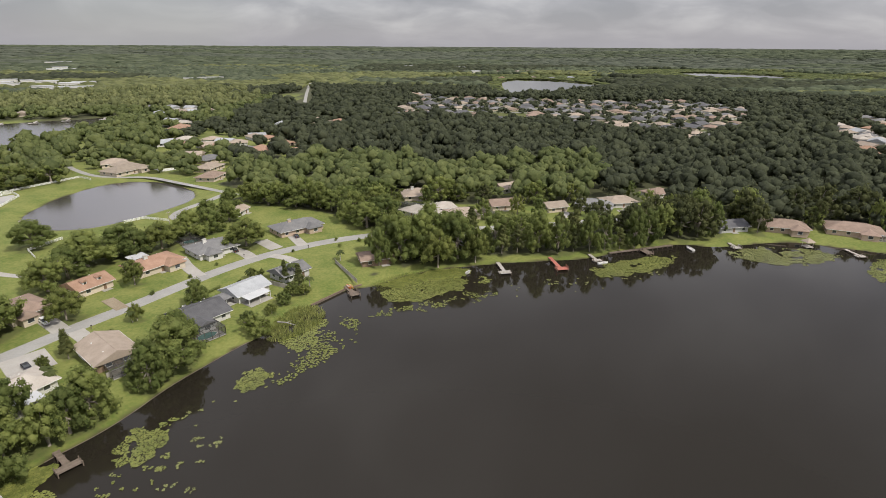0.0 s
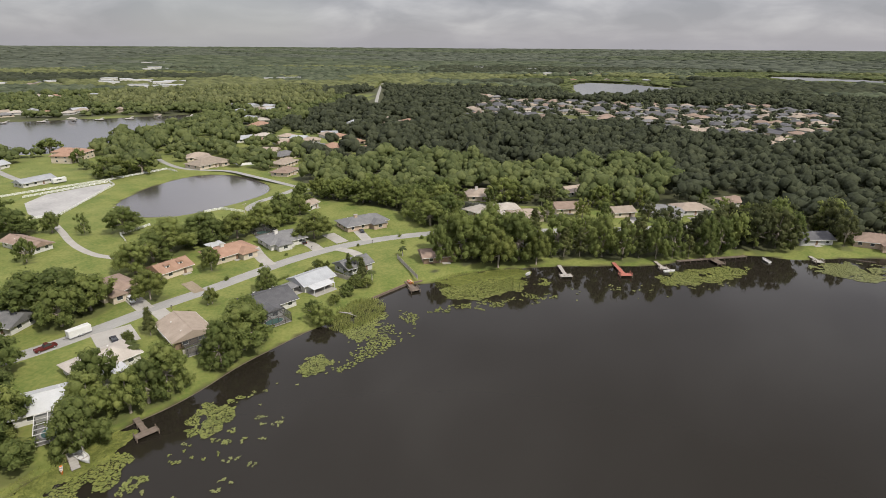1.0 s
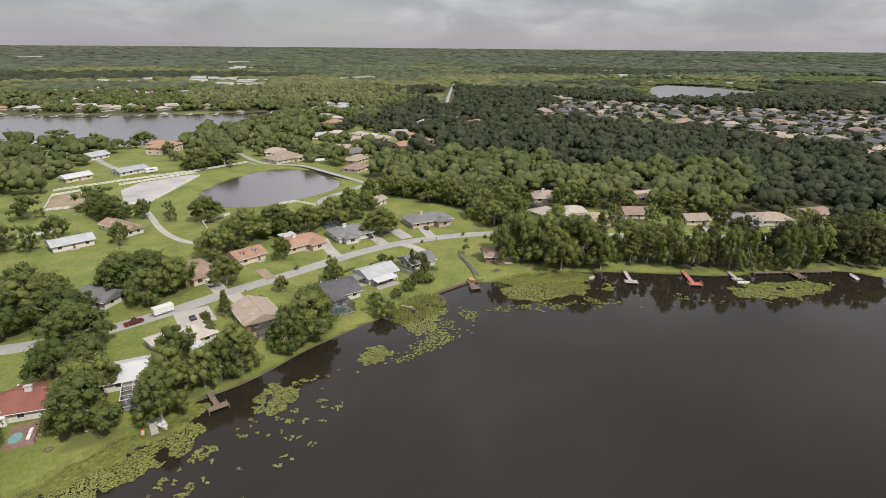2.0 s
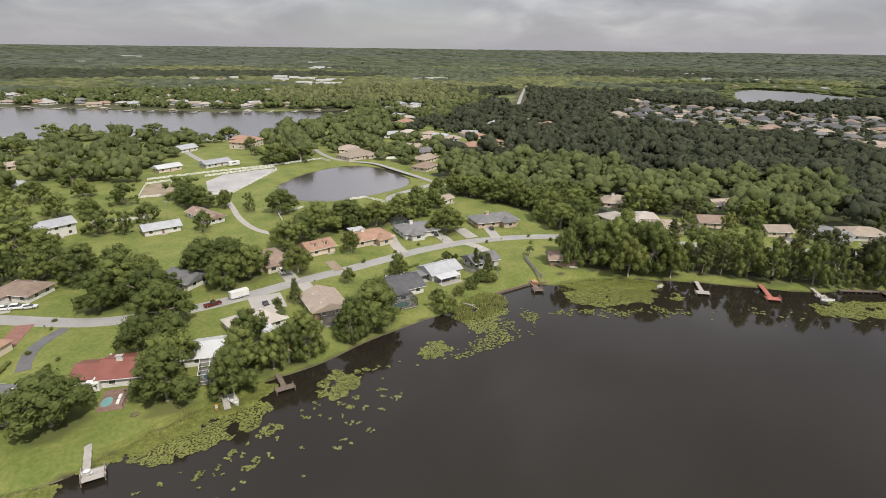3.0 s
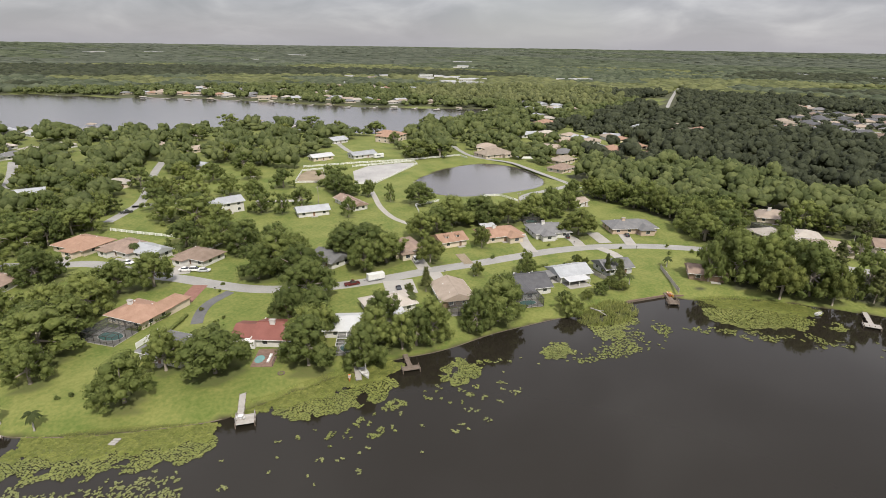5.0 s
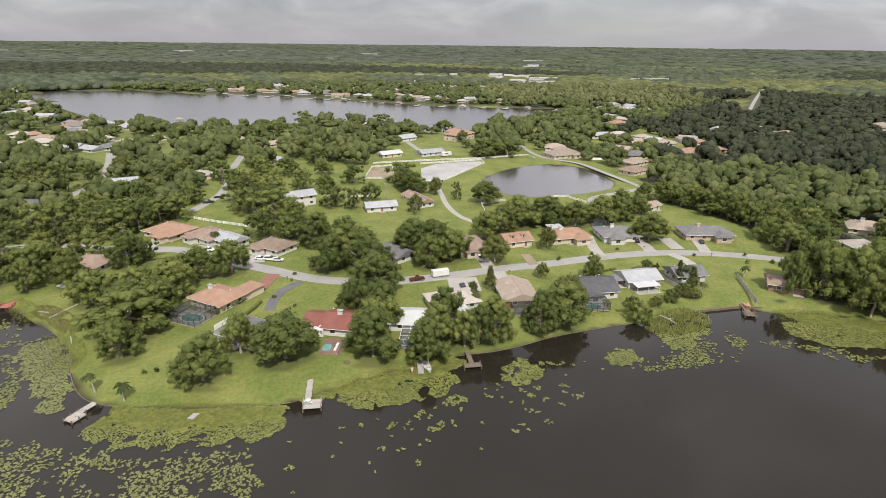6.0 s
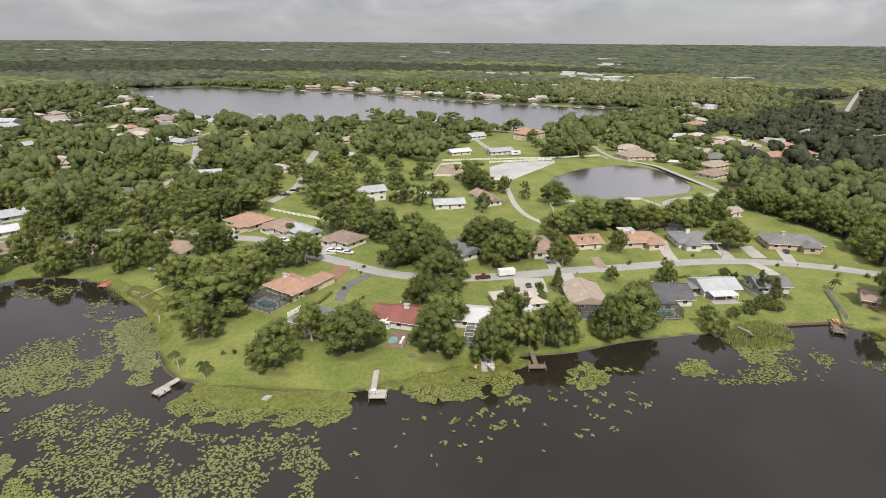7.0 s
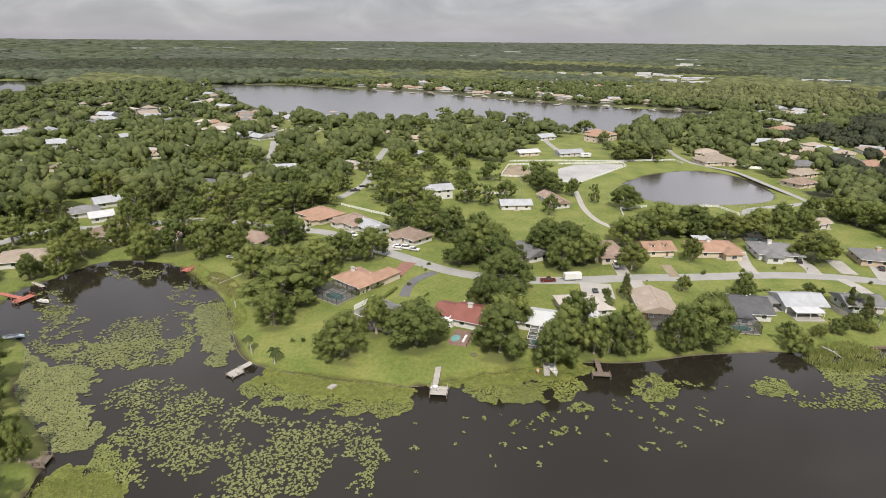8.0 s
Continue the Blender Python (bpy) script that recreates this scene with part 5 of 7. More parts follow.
def lean_to(x, y, length, depth, turn, roof, label, h=2.5):
    """A patio roof on posts, open at the sides, with a slab below."""
    root = thing("patio_cover", x, y, LAND, turn, label, "patio cover")
    top = part("roof", boxes([(0, 0, 0, length, depth, 0.14)], 0.02), ROOFS[roof], root)
    top.matrix_basis = pose(0, 0, h, 4)
    for s in (-1, 0, 1):
        put("post", root, box_mesh(0.14, 0.14, h - 0.1, TRIM), s * (length / 2 - 0.2), -depth / 2 + 0.2, 0)
    put("slab", root, box_mesh(length, depth + 1.0, 0.16, CONCRETE), 0, -0.5, -0.02)
    return root


def pool_cage(x, y, length, depth, turn, label, bars=BLACKBAR, h=2.9, pool=True):
    """A screened frame over a pool, with its deck."""
    root = thing("pool_cage", x, y, LAND, turn, label, "pool cage")
    put("deck", root, box_mesh(length, depth, 0.18, CONCRETE), 0, 0, -0.02)
    if pool:
        bm = bmesh.new()
        bmesh.ops.create_circle(bm, cap_ends=True, segments=20, radius=1.0, matrix=Matrix.Translation((0, 0, 0.19)) @ Matrix.Diagonal((length * 0.34, depth * 0.26, 1, 1)))
        rim = part("pool", bm, POOLWATER, root, "turquoise swimming pool water")
        bm = bmesh.new()
        bmesh.ops.create_cone(bm, cap_ends=True, segments=20, radius1=1.0, radius2=1.0, depth=0.04, matrix=Matrix.Translation((0, 0, 0.15)) @ Matrix.Diagonal((length * 0.34 + 0.3, depth * 0.26 + 0.3, 1, 1)))
        part("coping", bm, TRIM, root)
    nx, ny = max(2, round(length / 2.2)), max(2, round(depth / 2.2))
    for i in range(nx + 1):
        px = -length / 2 + length * i / nx
        put("beam", root, box_mesh(0.13, depth, 0.13, bars), px, 0, h)
        for s in (-1, 1):
            put("post", root, box_mesh(0.11, 0.11, h, bars), px, s * depth / 2, 0.1)
    for j in range(ny + 1):
        py = -depth / 2 + depth * j / ny
        put("crossbar", root, box_mesh(length, 0.11, 0.11, bars), 0, py, h + 0.01)
        for s in (-1, 1):
            put("post", root, box_mesh(0.11, 0.11, h, bars), s * length / 2, py, 0.1)
    for s in (-1, 1):
        put("rail", root, box_mesh(length, 0.1, 0.1, bars), 0, s * depth / 2, 1.0)
    a, b = length / 2 - 0.03, depth / 2 - 0.03
    part("screen", solid([(-a, -b, h + 0.05), (a, -b, h + 0.05), (a, b, h + 0.05), (-a, b, h + 0.05)], [(0, 1, 2, 3)]), SCREEN, root, "fine dark insect screen")
    for nm, p in (("front_screen", [(-a, -b), (a, -b)]), ("side_screen", [(a, -b), (a, b)]), ("side_screen", [(-a, -b), (-a, b)])):
        (x0, y0), (x1, y1) = p
        part(nm, solid([(x0, y0, 0.2), (x1, y1, 0.2), (x1, y1, h), (x0, y0, h)], [(0, 1, 2, 3)]), SCREEN, root)
    return root


pool_cage(-155.5, 51.0, 11.0, 9.0, 20, "dark screened pool cage beside a terracotta-roofed house")
pool_cage(-97, 87, 5.0, 8.0, 40, "white-framed screened pool cage between oak trees", TRIM)
pool_cage(-69.5, 143.5, 8.5, 6.5, 50, "screened pool cage with a turquoise pool on the lakeside lawn")
pool_cage(-110, 226, 9.0, 9.0, 45, "dark screened pool cage behind a grey-roofed house")
pool_cage(-16, 279, 12.0, 5.0, -40, "dark screened pool cage behind a pale-roofed house")
pool_cage(-84, 124.5, 6.5, 5.0, 50, "dark screened porch facing the lake", pool=False, h=2.5)
pool_cage(195, 234, 12.0, 5.0, -25, "wide screened porch facing the lake", TRIM, pool=False, h=2.6)
lean_to(-62.8, 168.0, 9.0, 4.6, 56, "white", "white metal patio roof facing the lake")
lean_to(-98.5, 108.5, 7.5, 6.0, 62, "white", "white metal patio roof facing the lake")
lean_to(-99.5, 96.5, 6.0, 5.0, 40, "white", "white metal patio roof under the oaks")
lean_to(-119.5, 200.5, 7.0, 5.0, 57, "white", "white metal patio roof behind a terracotta-roofed house", 3.0)
lean_to(-73.0, 165.0, 6.5, 5.0, 56, "grey", "dark grey roofed car port beside the house")

# brick deck with a small pool before the red-roofed house
deck = thing("patio_deck", -110.6, 70.2, LAND, 38, "weathered brown plank patio with a small turquoise pool and dark railing", "patio")
for k in range(9):
    put("plank", deck, box_mesh(5.8, 0.96, 0.14, DECKWOOD), 0, -4.0 + k * 1.0, 0)
bm = bmesh.new()
bmesh.ops.create_circle(bm, cap_ends=True, segments=18, radius=1.0, matrix=Matrix.Translation((-1.4, -0.8, 0.16)) @ Matrix.Diagonal((1.3, 2.0, 1, 1)))
part("pool", bm, POOLWATER, deck, "turquoise pool water")
for k in range(5):
    put("rail_post", deck, box_mesh(0.12, 0.12, 1.0, BLACKBAR), 2.8, -4.2 + k * 2.1, 0.1)
put("rail", deck, box_mesh(0.1, 8.6, 0.1, BLACKBAR), 2.8, 0, 1.05)
for k in range(2):
    put("lounger", deck, box_mesh(0.7, 1.8, 0.35, TRIM), 1.2, -1.6 + 2.2 * k, 0.14)

# ---- far houses ----
far_rng = np.random.default_rng(21)
far_kinds = []
for roof, wall, kind in (("slate", "white", "hip"), ("brown", "cream", "hip"), ("slate", "cream", "gable"), ("tan", "white", "hip"), ("grey", "cream", "hip"), ("tan", "white", "hip"),
                         ("pale", "white", "hip"), ("silver", "white", "gable"), ("tan", "cream", "gable"), ("terracotta", "cream", "hip")):
    far_kinds.append(house(0, 0, 17, 12.5, 0, kind, roof, wall, "", "house", 0, False))


def far_house(x, y, turn, k, s):
    ob = copy_thing(far_kinds[k], Matrix.Identity(4))
    ob.matrix_basis = Matrix.LocRotScale((x, y, land_z(x, y)), Euler((0, 0, radians(turn))), (s, s, s))
    return ob


FAR_SPOTS.sort(key=lambda spot: math.hypot(spot[0], spot[1]))
crowd_v, crowd_f, crowd_m, crowd_mats = [], [], [], []
for n, (x, y, turn, estate) in enumerate(FAR_SPOTS):
    k, size = int(far_rng.integers(0, 5) if estate else far_rng.integers(4, 10)), far_rng.uniform(0.82, 1.05)
    if n < 222:
        far = far_house(x, y, turn, k, size)
        if estate:
            tagged(far, group="houses of the estate")
        continue
    m = Matrix.LocRotScale((x, y, land_z(x, y)), Euler((0, 0, radians(turn))), (size, size, size))
    for o in far_kinds[k].children:
        if o.data.materials[0] not in crowd_mats:
            crowd_mats.append(o.data.materials[0])
        base = len(crowd_v)
        crowd_v += [m @ (o.matrix_basis @ v.co) for v in o.data.vertices]
        crowd_f += [[base + q for q in f.vertices] for f in o.data.polygons]
        crowd_m += [crowd_mats.index(o.data.materials[0])] * len(o.data.polygons)
crowd = bpy.data.meshes.new("distant_houses")
crowd.from_pydata([v[:] for v in crowd_v], [], crowd_f)
for mat in crowd_mats:
    crowd.materials.append(mat)
crowd.polygons.foreach_set("material_index", crowd_m)
tagged(new("distant_houses", crowd), "many small pale houses of the distant estate and shores", "houses", kind="stuff")
for k in far_kinds:
    for o in (*k.children_recursive, k):
        bpy.data.objects.remove(o)


def hall(x, y, length, depth, turn, h, label):
    length, depth = 0.6 * length, 0.6 * depth
    root = thing("warehouse", x, y, land_z(x, y), turn, label, "warehouse")
    part("wall", boxes([(0, 0, h / 2, length, depth, h)], 0.1), WALLS["white"], root)
    put("roof", root, box_mesh(length + 1, depth + 1, 0.6, ROOFS["white"]), 0, 0, h)
    for k in range(3):
        put("bay_door", root, box_mesh(length * 0.07, 0.3, h * 0.4, PANE), (k - 1) * length * 0.28, -depth / 2, 0)


for x, y, l, d, a in HALLS:
    hall(x, y, l, d, a, 5.5, "long pale flat-roofed hall among distant trees")

# boat landings strung along the shores of the north lake
def boat_landing(x, y, turn, roofed):
    root = thing("boat_landing", x, y, 0, turn, "pale plank landing with a boat shelter on the far shore" if roofed else "pale plank landing on the far shore", "dock", "landings of the north lake")
    put("deck", root, box_mesh(2.2, 20.0, 0.25, PALEWOOD), 0, -8, 0.7)
    put("platform", root, box_mesh(9.0, 5.0, 0.25, PALEWOOD), 0, -18, 0.72)
    if roofed:
        for s_ in (-1, 1):
            put("post", root, box_mesh(0.3, 0.3, 3.4, OLDWOOD), s_ * 3.2, -18, 0)
        top = part("roof", roof_solid(8.0, 6.0, 1.3, 0.5, "hip"), ROOFS["pale" if int(x) % 2 else "tan"], root)
        top.matrix_basis = pose(0, -18, 3.4)


for k, (x, y) in enumerate([(-871, 445), (-842, 462), (-809, 480), (-776, 496), (-741, 513), (-710, 523), (-679, 530), (-646, 538), (-616, 546), (-588, 555), (-560, 562), (-527, 578),
                            (-501, 592), (-478, 606), (-452, 622), (-428, 640), (-395, 655), (-640, 200), (-600, 228), (-572, 262), (-540, 300), (-500, 352), (-455, 366)]):
    boat_landing(x, y, 205 + 180 if y > 420 else 25 + 180, k % 3 == 0)

# ---- water plants ----
BEDS = [  # cover, patch size, pale or fresh, outline
    (0.97, 9, LILY, [(-49, 142), (-40, 135), (-38, 140), (-36, 154), (-38, 159), (-46, 149)]),
    (0.97, 9, LILY, [(-54, 119), (-48, 118), (-44, 123), (-44, 128), (-52, 129)]),
    (0.98, 9, LILY, [(-24, 178), (-17, 169), (-5, 172), (8, 180), (10, 195), (-7, 194)]),
    (0.8, 5, LILY, [(10, 188), (15, 185), (19, 189), (14, 194)]),
    (0.9, 6, LILY, [(-71, 92), (-64, 91), (-60, 102), (-64, 106), (-71, 104)]),
    (0.96, 9, LILY, [(-95, 56), (-86, 56), (-80, 64), (-74, 73), (-75, 85), (-79, 87), (-83, 80), (-87, 71), (-94, 61)]),
]
BEDS += [
    (0.85, 5, LILY, [(-72, 73), (-69, 73), (-68, 78), (-72, 79)]),
    (0.95, 9, LILY, [(-125, 8), (-109, 17), (-98, 30), (-90, 39), (-95, 46), (-106, 37), (-122, 21)]),
    (1.0, 9, LILY_PALE, [(-184, -36), (-164, -30), (-158, -23), (-152, -17), (-142, -20), (-134, -21), (-125, -19), (-121, -17), (-117, -22), (-118, -27), (-130, -30),
                         (-142, -34), (-155, -37), (-170, -38)]),
    (0.97, 9, LILY_PALE, [(-176, 10), (-178, 19), (-162, 22), (-148, 17), (-139, 14), (-133, 11), (-136, 7), (-145, 8), (-156, 7)]),
    (0.93, 8, LILY, [(-116, -22), (-119, -18), (-115, -14), (-107, -14), (-102, -15), (-105, -20), (-110, -23)]),
    (0.95, 9, LILY, [(54, 195), (66, 191), (90, 203), (100, 217), (86, 215), (66, 208)]),
    (0.85, 9, LILY_PALE, [(118, 214), (143, 203), (171, 216), (157, 228), (125, 226)]),
    (0.9, 9, LILY, [(163, 195), (165, 186), (190, 208), (178, 214)]),
]
DRIFTS = [
    (0.74, 7, LILY_PALE, [(-173, -18), (-183, -12), (-172, -3), (-180, 9), (-154, 8), (-142, 2), (-150, -13), (-157, -22), (-161, -21), (-166, -18)]),
    (0.5, 6, LILY_PALE, [(-197, -33), (-197, -20), (-174, -16), (-160, -24), (-164, -31), (-180, -34)]),
    (0.66, 6, LILY_PALE, [(-139, -16), (-141, -7), (-132, 1), (-116, 10), (-105, 17), (-97, 23), (-95, 33), (-84, 33), (-74, 26), (-79, 10), (-89, -6), (-100, -15), (-112, -15), (-122, -21),
                          (-121, -12), (-134, -17)]),
    (0.72, 7, LILY_PALE, [(-177, -31), (-165, -15), (-162, -2), (-153, 6), (-141, 2), (-149, -16), (-159, -30)]),
    (0.4, 5, LILY_PALE, [(-203, 6), (-198, 15), (-174, 14), (-179, 5)]),
    (0.5, 5, LILY_PALE, [(-231, -11), (-219, 7), (-205, 5), (-216, -12)]),
]
DRIFTS += [
    (0.6, 4, LILY, [(-42, 119), (-25, 143), (-27, 160), (-36, 156), (-40, 134), (-47, 117)]),
    (0.46, 4, LILY, [(-29, 156), (16, 171), (22, 184), (-15, 169)]),
    (0.18, 4, LILY, [(-82, 50), (-70, 57), (-62, 69), (-69, 75), (-78, 64)]),
    (0.14, 4, LILY, [(-71, 80), (-58, 85), (-53, 100), (-60, 102)]),
    (0.045, 4, LILY_PALE, [(-100, 10), (-60, 50), (-40, 110), (-60, 120), (-80, 50), (-110, 18)]),
    (0.05, 4, LILY_PALE, [(16, 170), (90, 190), (92, 203), (22, 188)]),
    (0.5, 5, LILY, [(-216, -35), (-190, -28), (-196, -20), (-218, -25)]),
]
pad_rng = np.random.default_rng(11)


def pads(name, cover, patch, material, ring, label):
    """Floating leaves, each a notched disc that lies a little askew; the bed frays into clumps at its edge."""
    r = smooth_ring(ring, 2)
    lo, hi = r.min(0) - 5, r.max(0) + 5
    rosette = name == "lily_drift" and cover <= 0.8
    step = 0.84 if rosette else 0.36 if cover >= 1.0 else 0.42
    xs, ys = np.meshgrid(np.arange(lo[0], hi[0], step), np.arange(lo[1], hi[1], step))
    p = np.stack([xs.ravel(), ys.ravel()], 1) + pad_rng.uniform(-0.35, 0.35, (xs.size, 2)) * step
    edge = np.where(inside(r, p), 1.0, -1.0) * line_distance(r, p, True)
    small = 0.9 if rosette else 1.5
    f = np.array([(0.6 if cover < 0.45 else 1.0) * noise.fractal((x / patch, y / patch, 1.7), 1.0, 2.0, 3) + 0.9 * noise.noise((x / (2 * small), y / (2 * small), 5.0)) for x, y in p])
    if rosette and cover > 0.55:  # the drifts gather in long patches round open water
        f = np.array([noise.fractal((x / 11.0, y / 11.0, 3.3), 1.0, 2.0, 4) for x, y in p]) + 0.28 * pad_rng.uniform(-1, 1, len(p)) + 0.25 * f
    f = (f + 1) / 2
    cut = np.quantile(f[edge > 0], 1 - cover) if (edge > 0).any() else 1.0
    rag = np.array([noise.noise((x / 5.0, y / 5.0, 8.0)) + 0.6 * noise.noise((x / 1.8, y / 1.8, 3.0)) for x, y in p])
    keep = (edge + 3.0 * rag > 0.4) & (f > cut) & (shore_distance(p) < 0.6)
    p = p[keep]
    if not len(p):
        return None
    if rosette:  # open water carries single rosettes of a few leaves
        m = pad_rng.integers(4, 8, len(p))
        p = np.repeat(p, m, 0)
        turn, out = pad_rng.uniform(0, 6.283, len(p)), 0.40 * np.sqrt(pad_rng.uniform(0.02, 1, len(p)))
        p = p + np.stack([np.cos(turn), np.sin(turn)], 1) * out[:, None]
    n, k = len(p), 8
    a = pad_rng.uniform(0, 6.283, (n, 1)) + np.linspace(0.25, 2 * math.pi - 0.25, k)[None]
    rad = ((1.7 if name == "marsh_mat" else 0.8 if rosette else 1.0) * pad_rng.uniform(0.14, 0.28, n) * pad_rng.choice((1.0, 1.0, 1.3), n))[:, None]
    tilt = pad_rng.normal(0, 0.07, (n, 2))
    x, y = rad * np.cos(a), rad * np.sin(a)
    z = 0.05 + pad_rng.uniform(0, 0.10, (n, 1)) + x * tilt[:, :1] + y * tilt[:, 1:]
    rimv = np.stack([p[:, :1] + x, p[:, 1:] + y, np.maximum(z, 0.015)], -1)
    mid = np.stack([p[:, 0] + x[:, 0] * 0.15, p[:, 1] + y[:, 0] * 0.15, np.full(n, 0.035)], -1)[:, None]
    verts = np.concatenate([mid, rimv], 1).reshape(-1, 3)
    base = (np.arange(n) * (k + 1))[:, None, None]
    fan = np.array([(0, i, i + 1) for i in range(1, k)])[None] + base
    return tagged(new(name, mesh_from(name, verts, fan.reshape(-1, 3), material)), label, "water plants", kind="stuff")


for cover, patch, material, ring in BEDS:
    pads("lily_bed", cover, patch, material, ring, "dense bed of yellow-green lily pads by the shore")
for cover, patch, material, ring in DRIFTS:
    pads("lily_drift", cover, patch, material, ring, "scattered clumps of green lily pads on dark water")


for ring in ([(-129, 19), (-123, 12), (-112, 22), (-103, 32), (-96, 40), (-97, 49), (-104, 45), (-112, 36), (-120, 28)],
             [(-99, 50), (-93, 55), (-88, 65), (-83, 77), (-79, 86), (-78, 93), (-84, 93), (-91, 79), (-96, 63)],
             [(-26, 185), (-22, 180), (-8, 188), (11, 194), (12, 201), (-4, 200), (-14, 194)],
             [(-97, -15), (-107, -18), (-114, -23), (-113, -29), (-106, -32), (-94, -28)]):
    pads("marsh_mat", 1.0, 9, MARSHGRASS, ring, "floating mat of olive marsh plants at the lawn's edge")


def blades(name, ring, step, tall, material, label, spread=0.35, wide=0.07, dry=6.0):
    """Upright leaves of reed or sedge."""
    r = smooth_ring(ring, 2)
    lo, hi = r.min(0), r.max(0)
    xs, ys = np.meshgrid(np.arange(lo[0], hi[0], step), np.arange(lo[1], hi[1], step))
    p = np.stack([xs.ravel(), ys.ravel()], 1) + pad_rng.uniform(-0.5, 0.5, (xs.size, 2)) * step
    d = shore_distance(p)
    f = np.array([noise.noise((x / 3, y / 3, 2.0)) for x, y in p])
    p = p[inside(r, p) & (d < dry) & (f > -0.35)]
    n = len(p)
    z = np.maximum(land_height(p), -0.1)
    a = pad_rng.uniform(0, 6.283, n)
    h = tall * pad_rng.uniform(0.6, 1.2, n)
    u = np.stack([np.cos(a), np.sin(a)], 1) * wide * pad_rng.uniform(0.7, 1.5, (n, 1))
    lean = pad_rng.normal(0, spread, (n, 2)) * h[:, None]
    b0, b1 = np.column_stack([p - u, z]), np.column_stack([p + u, z])
    m0, m1 = np.column_stack([p - u * 0.8 + lean * 0.4, z + h * 0.6]), np.column_stack([p + u * 0.8 + lean * 0.4, z + h * 0.6])
    tip = np.column_stack([p + lean, z + h])
    verts = np.stack([b0, b1, m1, m0, tip], 1).reshape(-1, 3)
    base = (np.arange(n) * 5)[:, None, None]
    tri = np.array([(0, 1, 2), (0, 2, 3), (3, 2, 4)])[None] + base
    return tagged(new(name, mesh_from(name, verts, tri.reshape(-1, 3), material)), label, "reeds", kind="stuff")


blades("reed_bed", [(-54, 150), (-50, 163), (-43, 167), (-37, 161), (-40, 151), (-47, 143), (-53, 143)], 0.28, 1.4, REED, "tall yellow-green reeds by the seawall", dry=9)
blades("reed_bed", [(-27, 183), (-22, 177), (-8, 190), (12, 197), (10, 203), (-10, 197), (-22, 190)], 0.38, 0.5, MARSHGRASS, "low marsh grass behind the lily bed", dry=5)
blades("reed_bed", [(-126, 19), (-117, 16), (-106, 30), (-97, 42), (-98, 47), (-104, 43), (-112, 36), (-120, 28)], 0.3, 0.28, MARSHGRASS, "olive marsh grass along the point", dry=4)
blades("reed_bed", [(-101, 54), (-93, 56), (-86, 70), (-82, 82), (-80, 90), (-86, 92), (-92, 80), (-97, 62)], 0.3, 0.28, MARSHGRASS, "olive marsh grass along the bank", dry=7)
blades("reed_bed", [(-176, 24), (-160, 24), (-152, 20), (-152, 14), (-165, 16), (-180, 16)], 0.38, 0.5, MARSHGRASS, "marsh grass at the cove's edge", dry=5)
blades("reed_bed", [(-98, -15), (-107, -18), (-114, -24), (-113, -30), (-106, -33), (-95, -30)], 0.26, 0.5, REED, "low yellow-green marsh plants on the near bank", dry=9)
blades("reed_bed", [(-212, 14), (-200, 14), (-190, 16), (-196, 22), (-212, 20)], 0.4, 0.5, MARSHGRASS, "marsh grass beside the red dock", dry=6)


# a low dark earth bank where the mown lawn drops to the water
def bank(first, last, label, material, height=0.34, wide=0.32):
    ring = RINGS[0]
    i, j = (int(np.argmin(np.hypot(*(ring - q).T))) for q in (first, last))
    p = ring[i : j + 1] if i < j else ring[j : i + 1][::-1]
    d = np.gradient(p, axis=0)
    d /= np.maximum(np.hypot(*d.T), 1e-6)[:, None]
    side = np.stack([-d[:, 1], d[:, 0]], 1)
    verts, faces = [], []
    for k, ((x, y), (sx, sy)) in enumerate(zip(p, side)):
        w = wide * (1 + 0.35 * noise.noise((x * 0.6, y * 0.6, 1.0)))
        z = height * (1 + 0.3 * noise.noise((x * 0.4, y * 0.4, 6.0)))
        verts += [(x - sx * w, y - sy * w, -0.5), (x - sx * w * 0.8, y - sy * w * 0.8, z * 0.8), (x + sx * w, y + sy * w, z), (x + sx * w * 1.1, y + sy * w * 1.1, -0.5)]
        if k:
            q = 4 * (k - 1)
            faces += [(q + i_, q + i_ + 1, q + i_ + 5, q + i_ + 4) for i_ in range(3)]
    return tagged(object_from("bank", verts, faces, material), label, "bank", kind="structure")


bank((-163, 20), (-99, 48), "dark earth edge where the lawn meets the water", DARKWOOD, 0.12, 0.1)
bank((-84, 92), (-58, 142), "brown earth edge of the lakeside lawn", DARKWOOD, 0.1, 0.1)


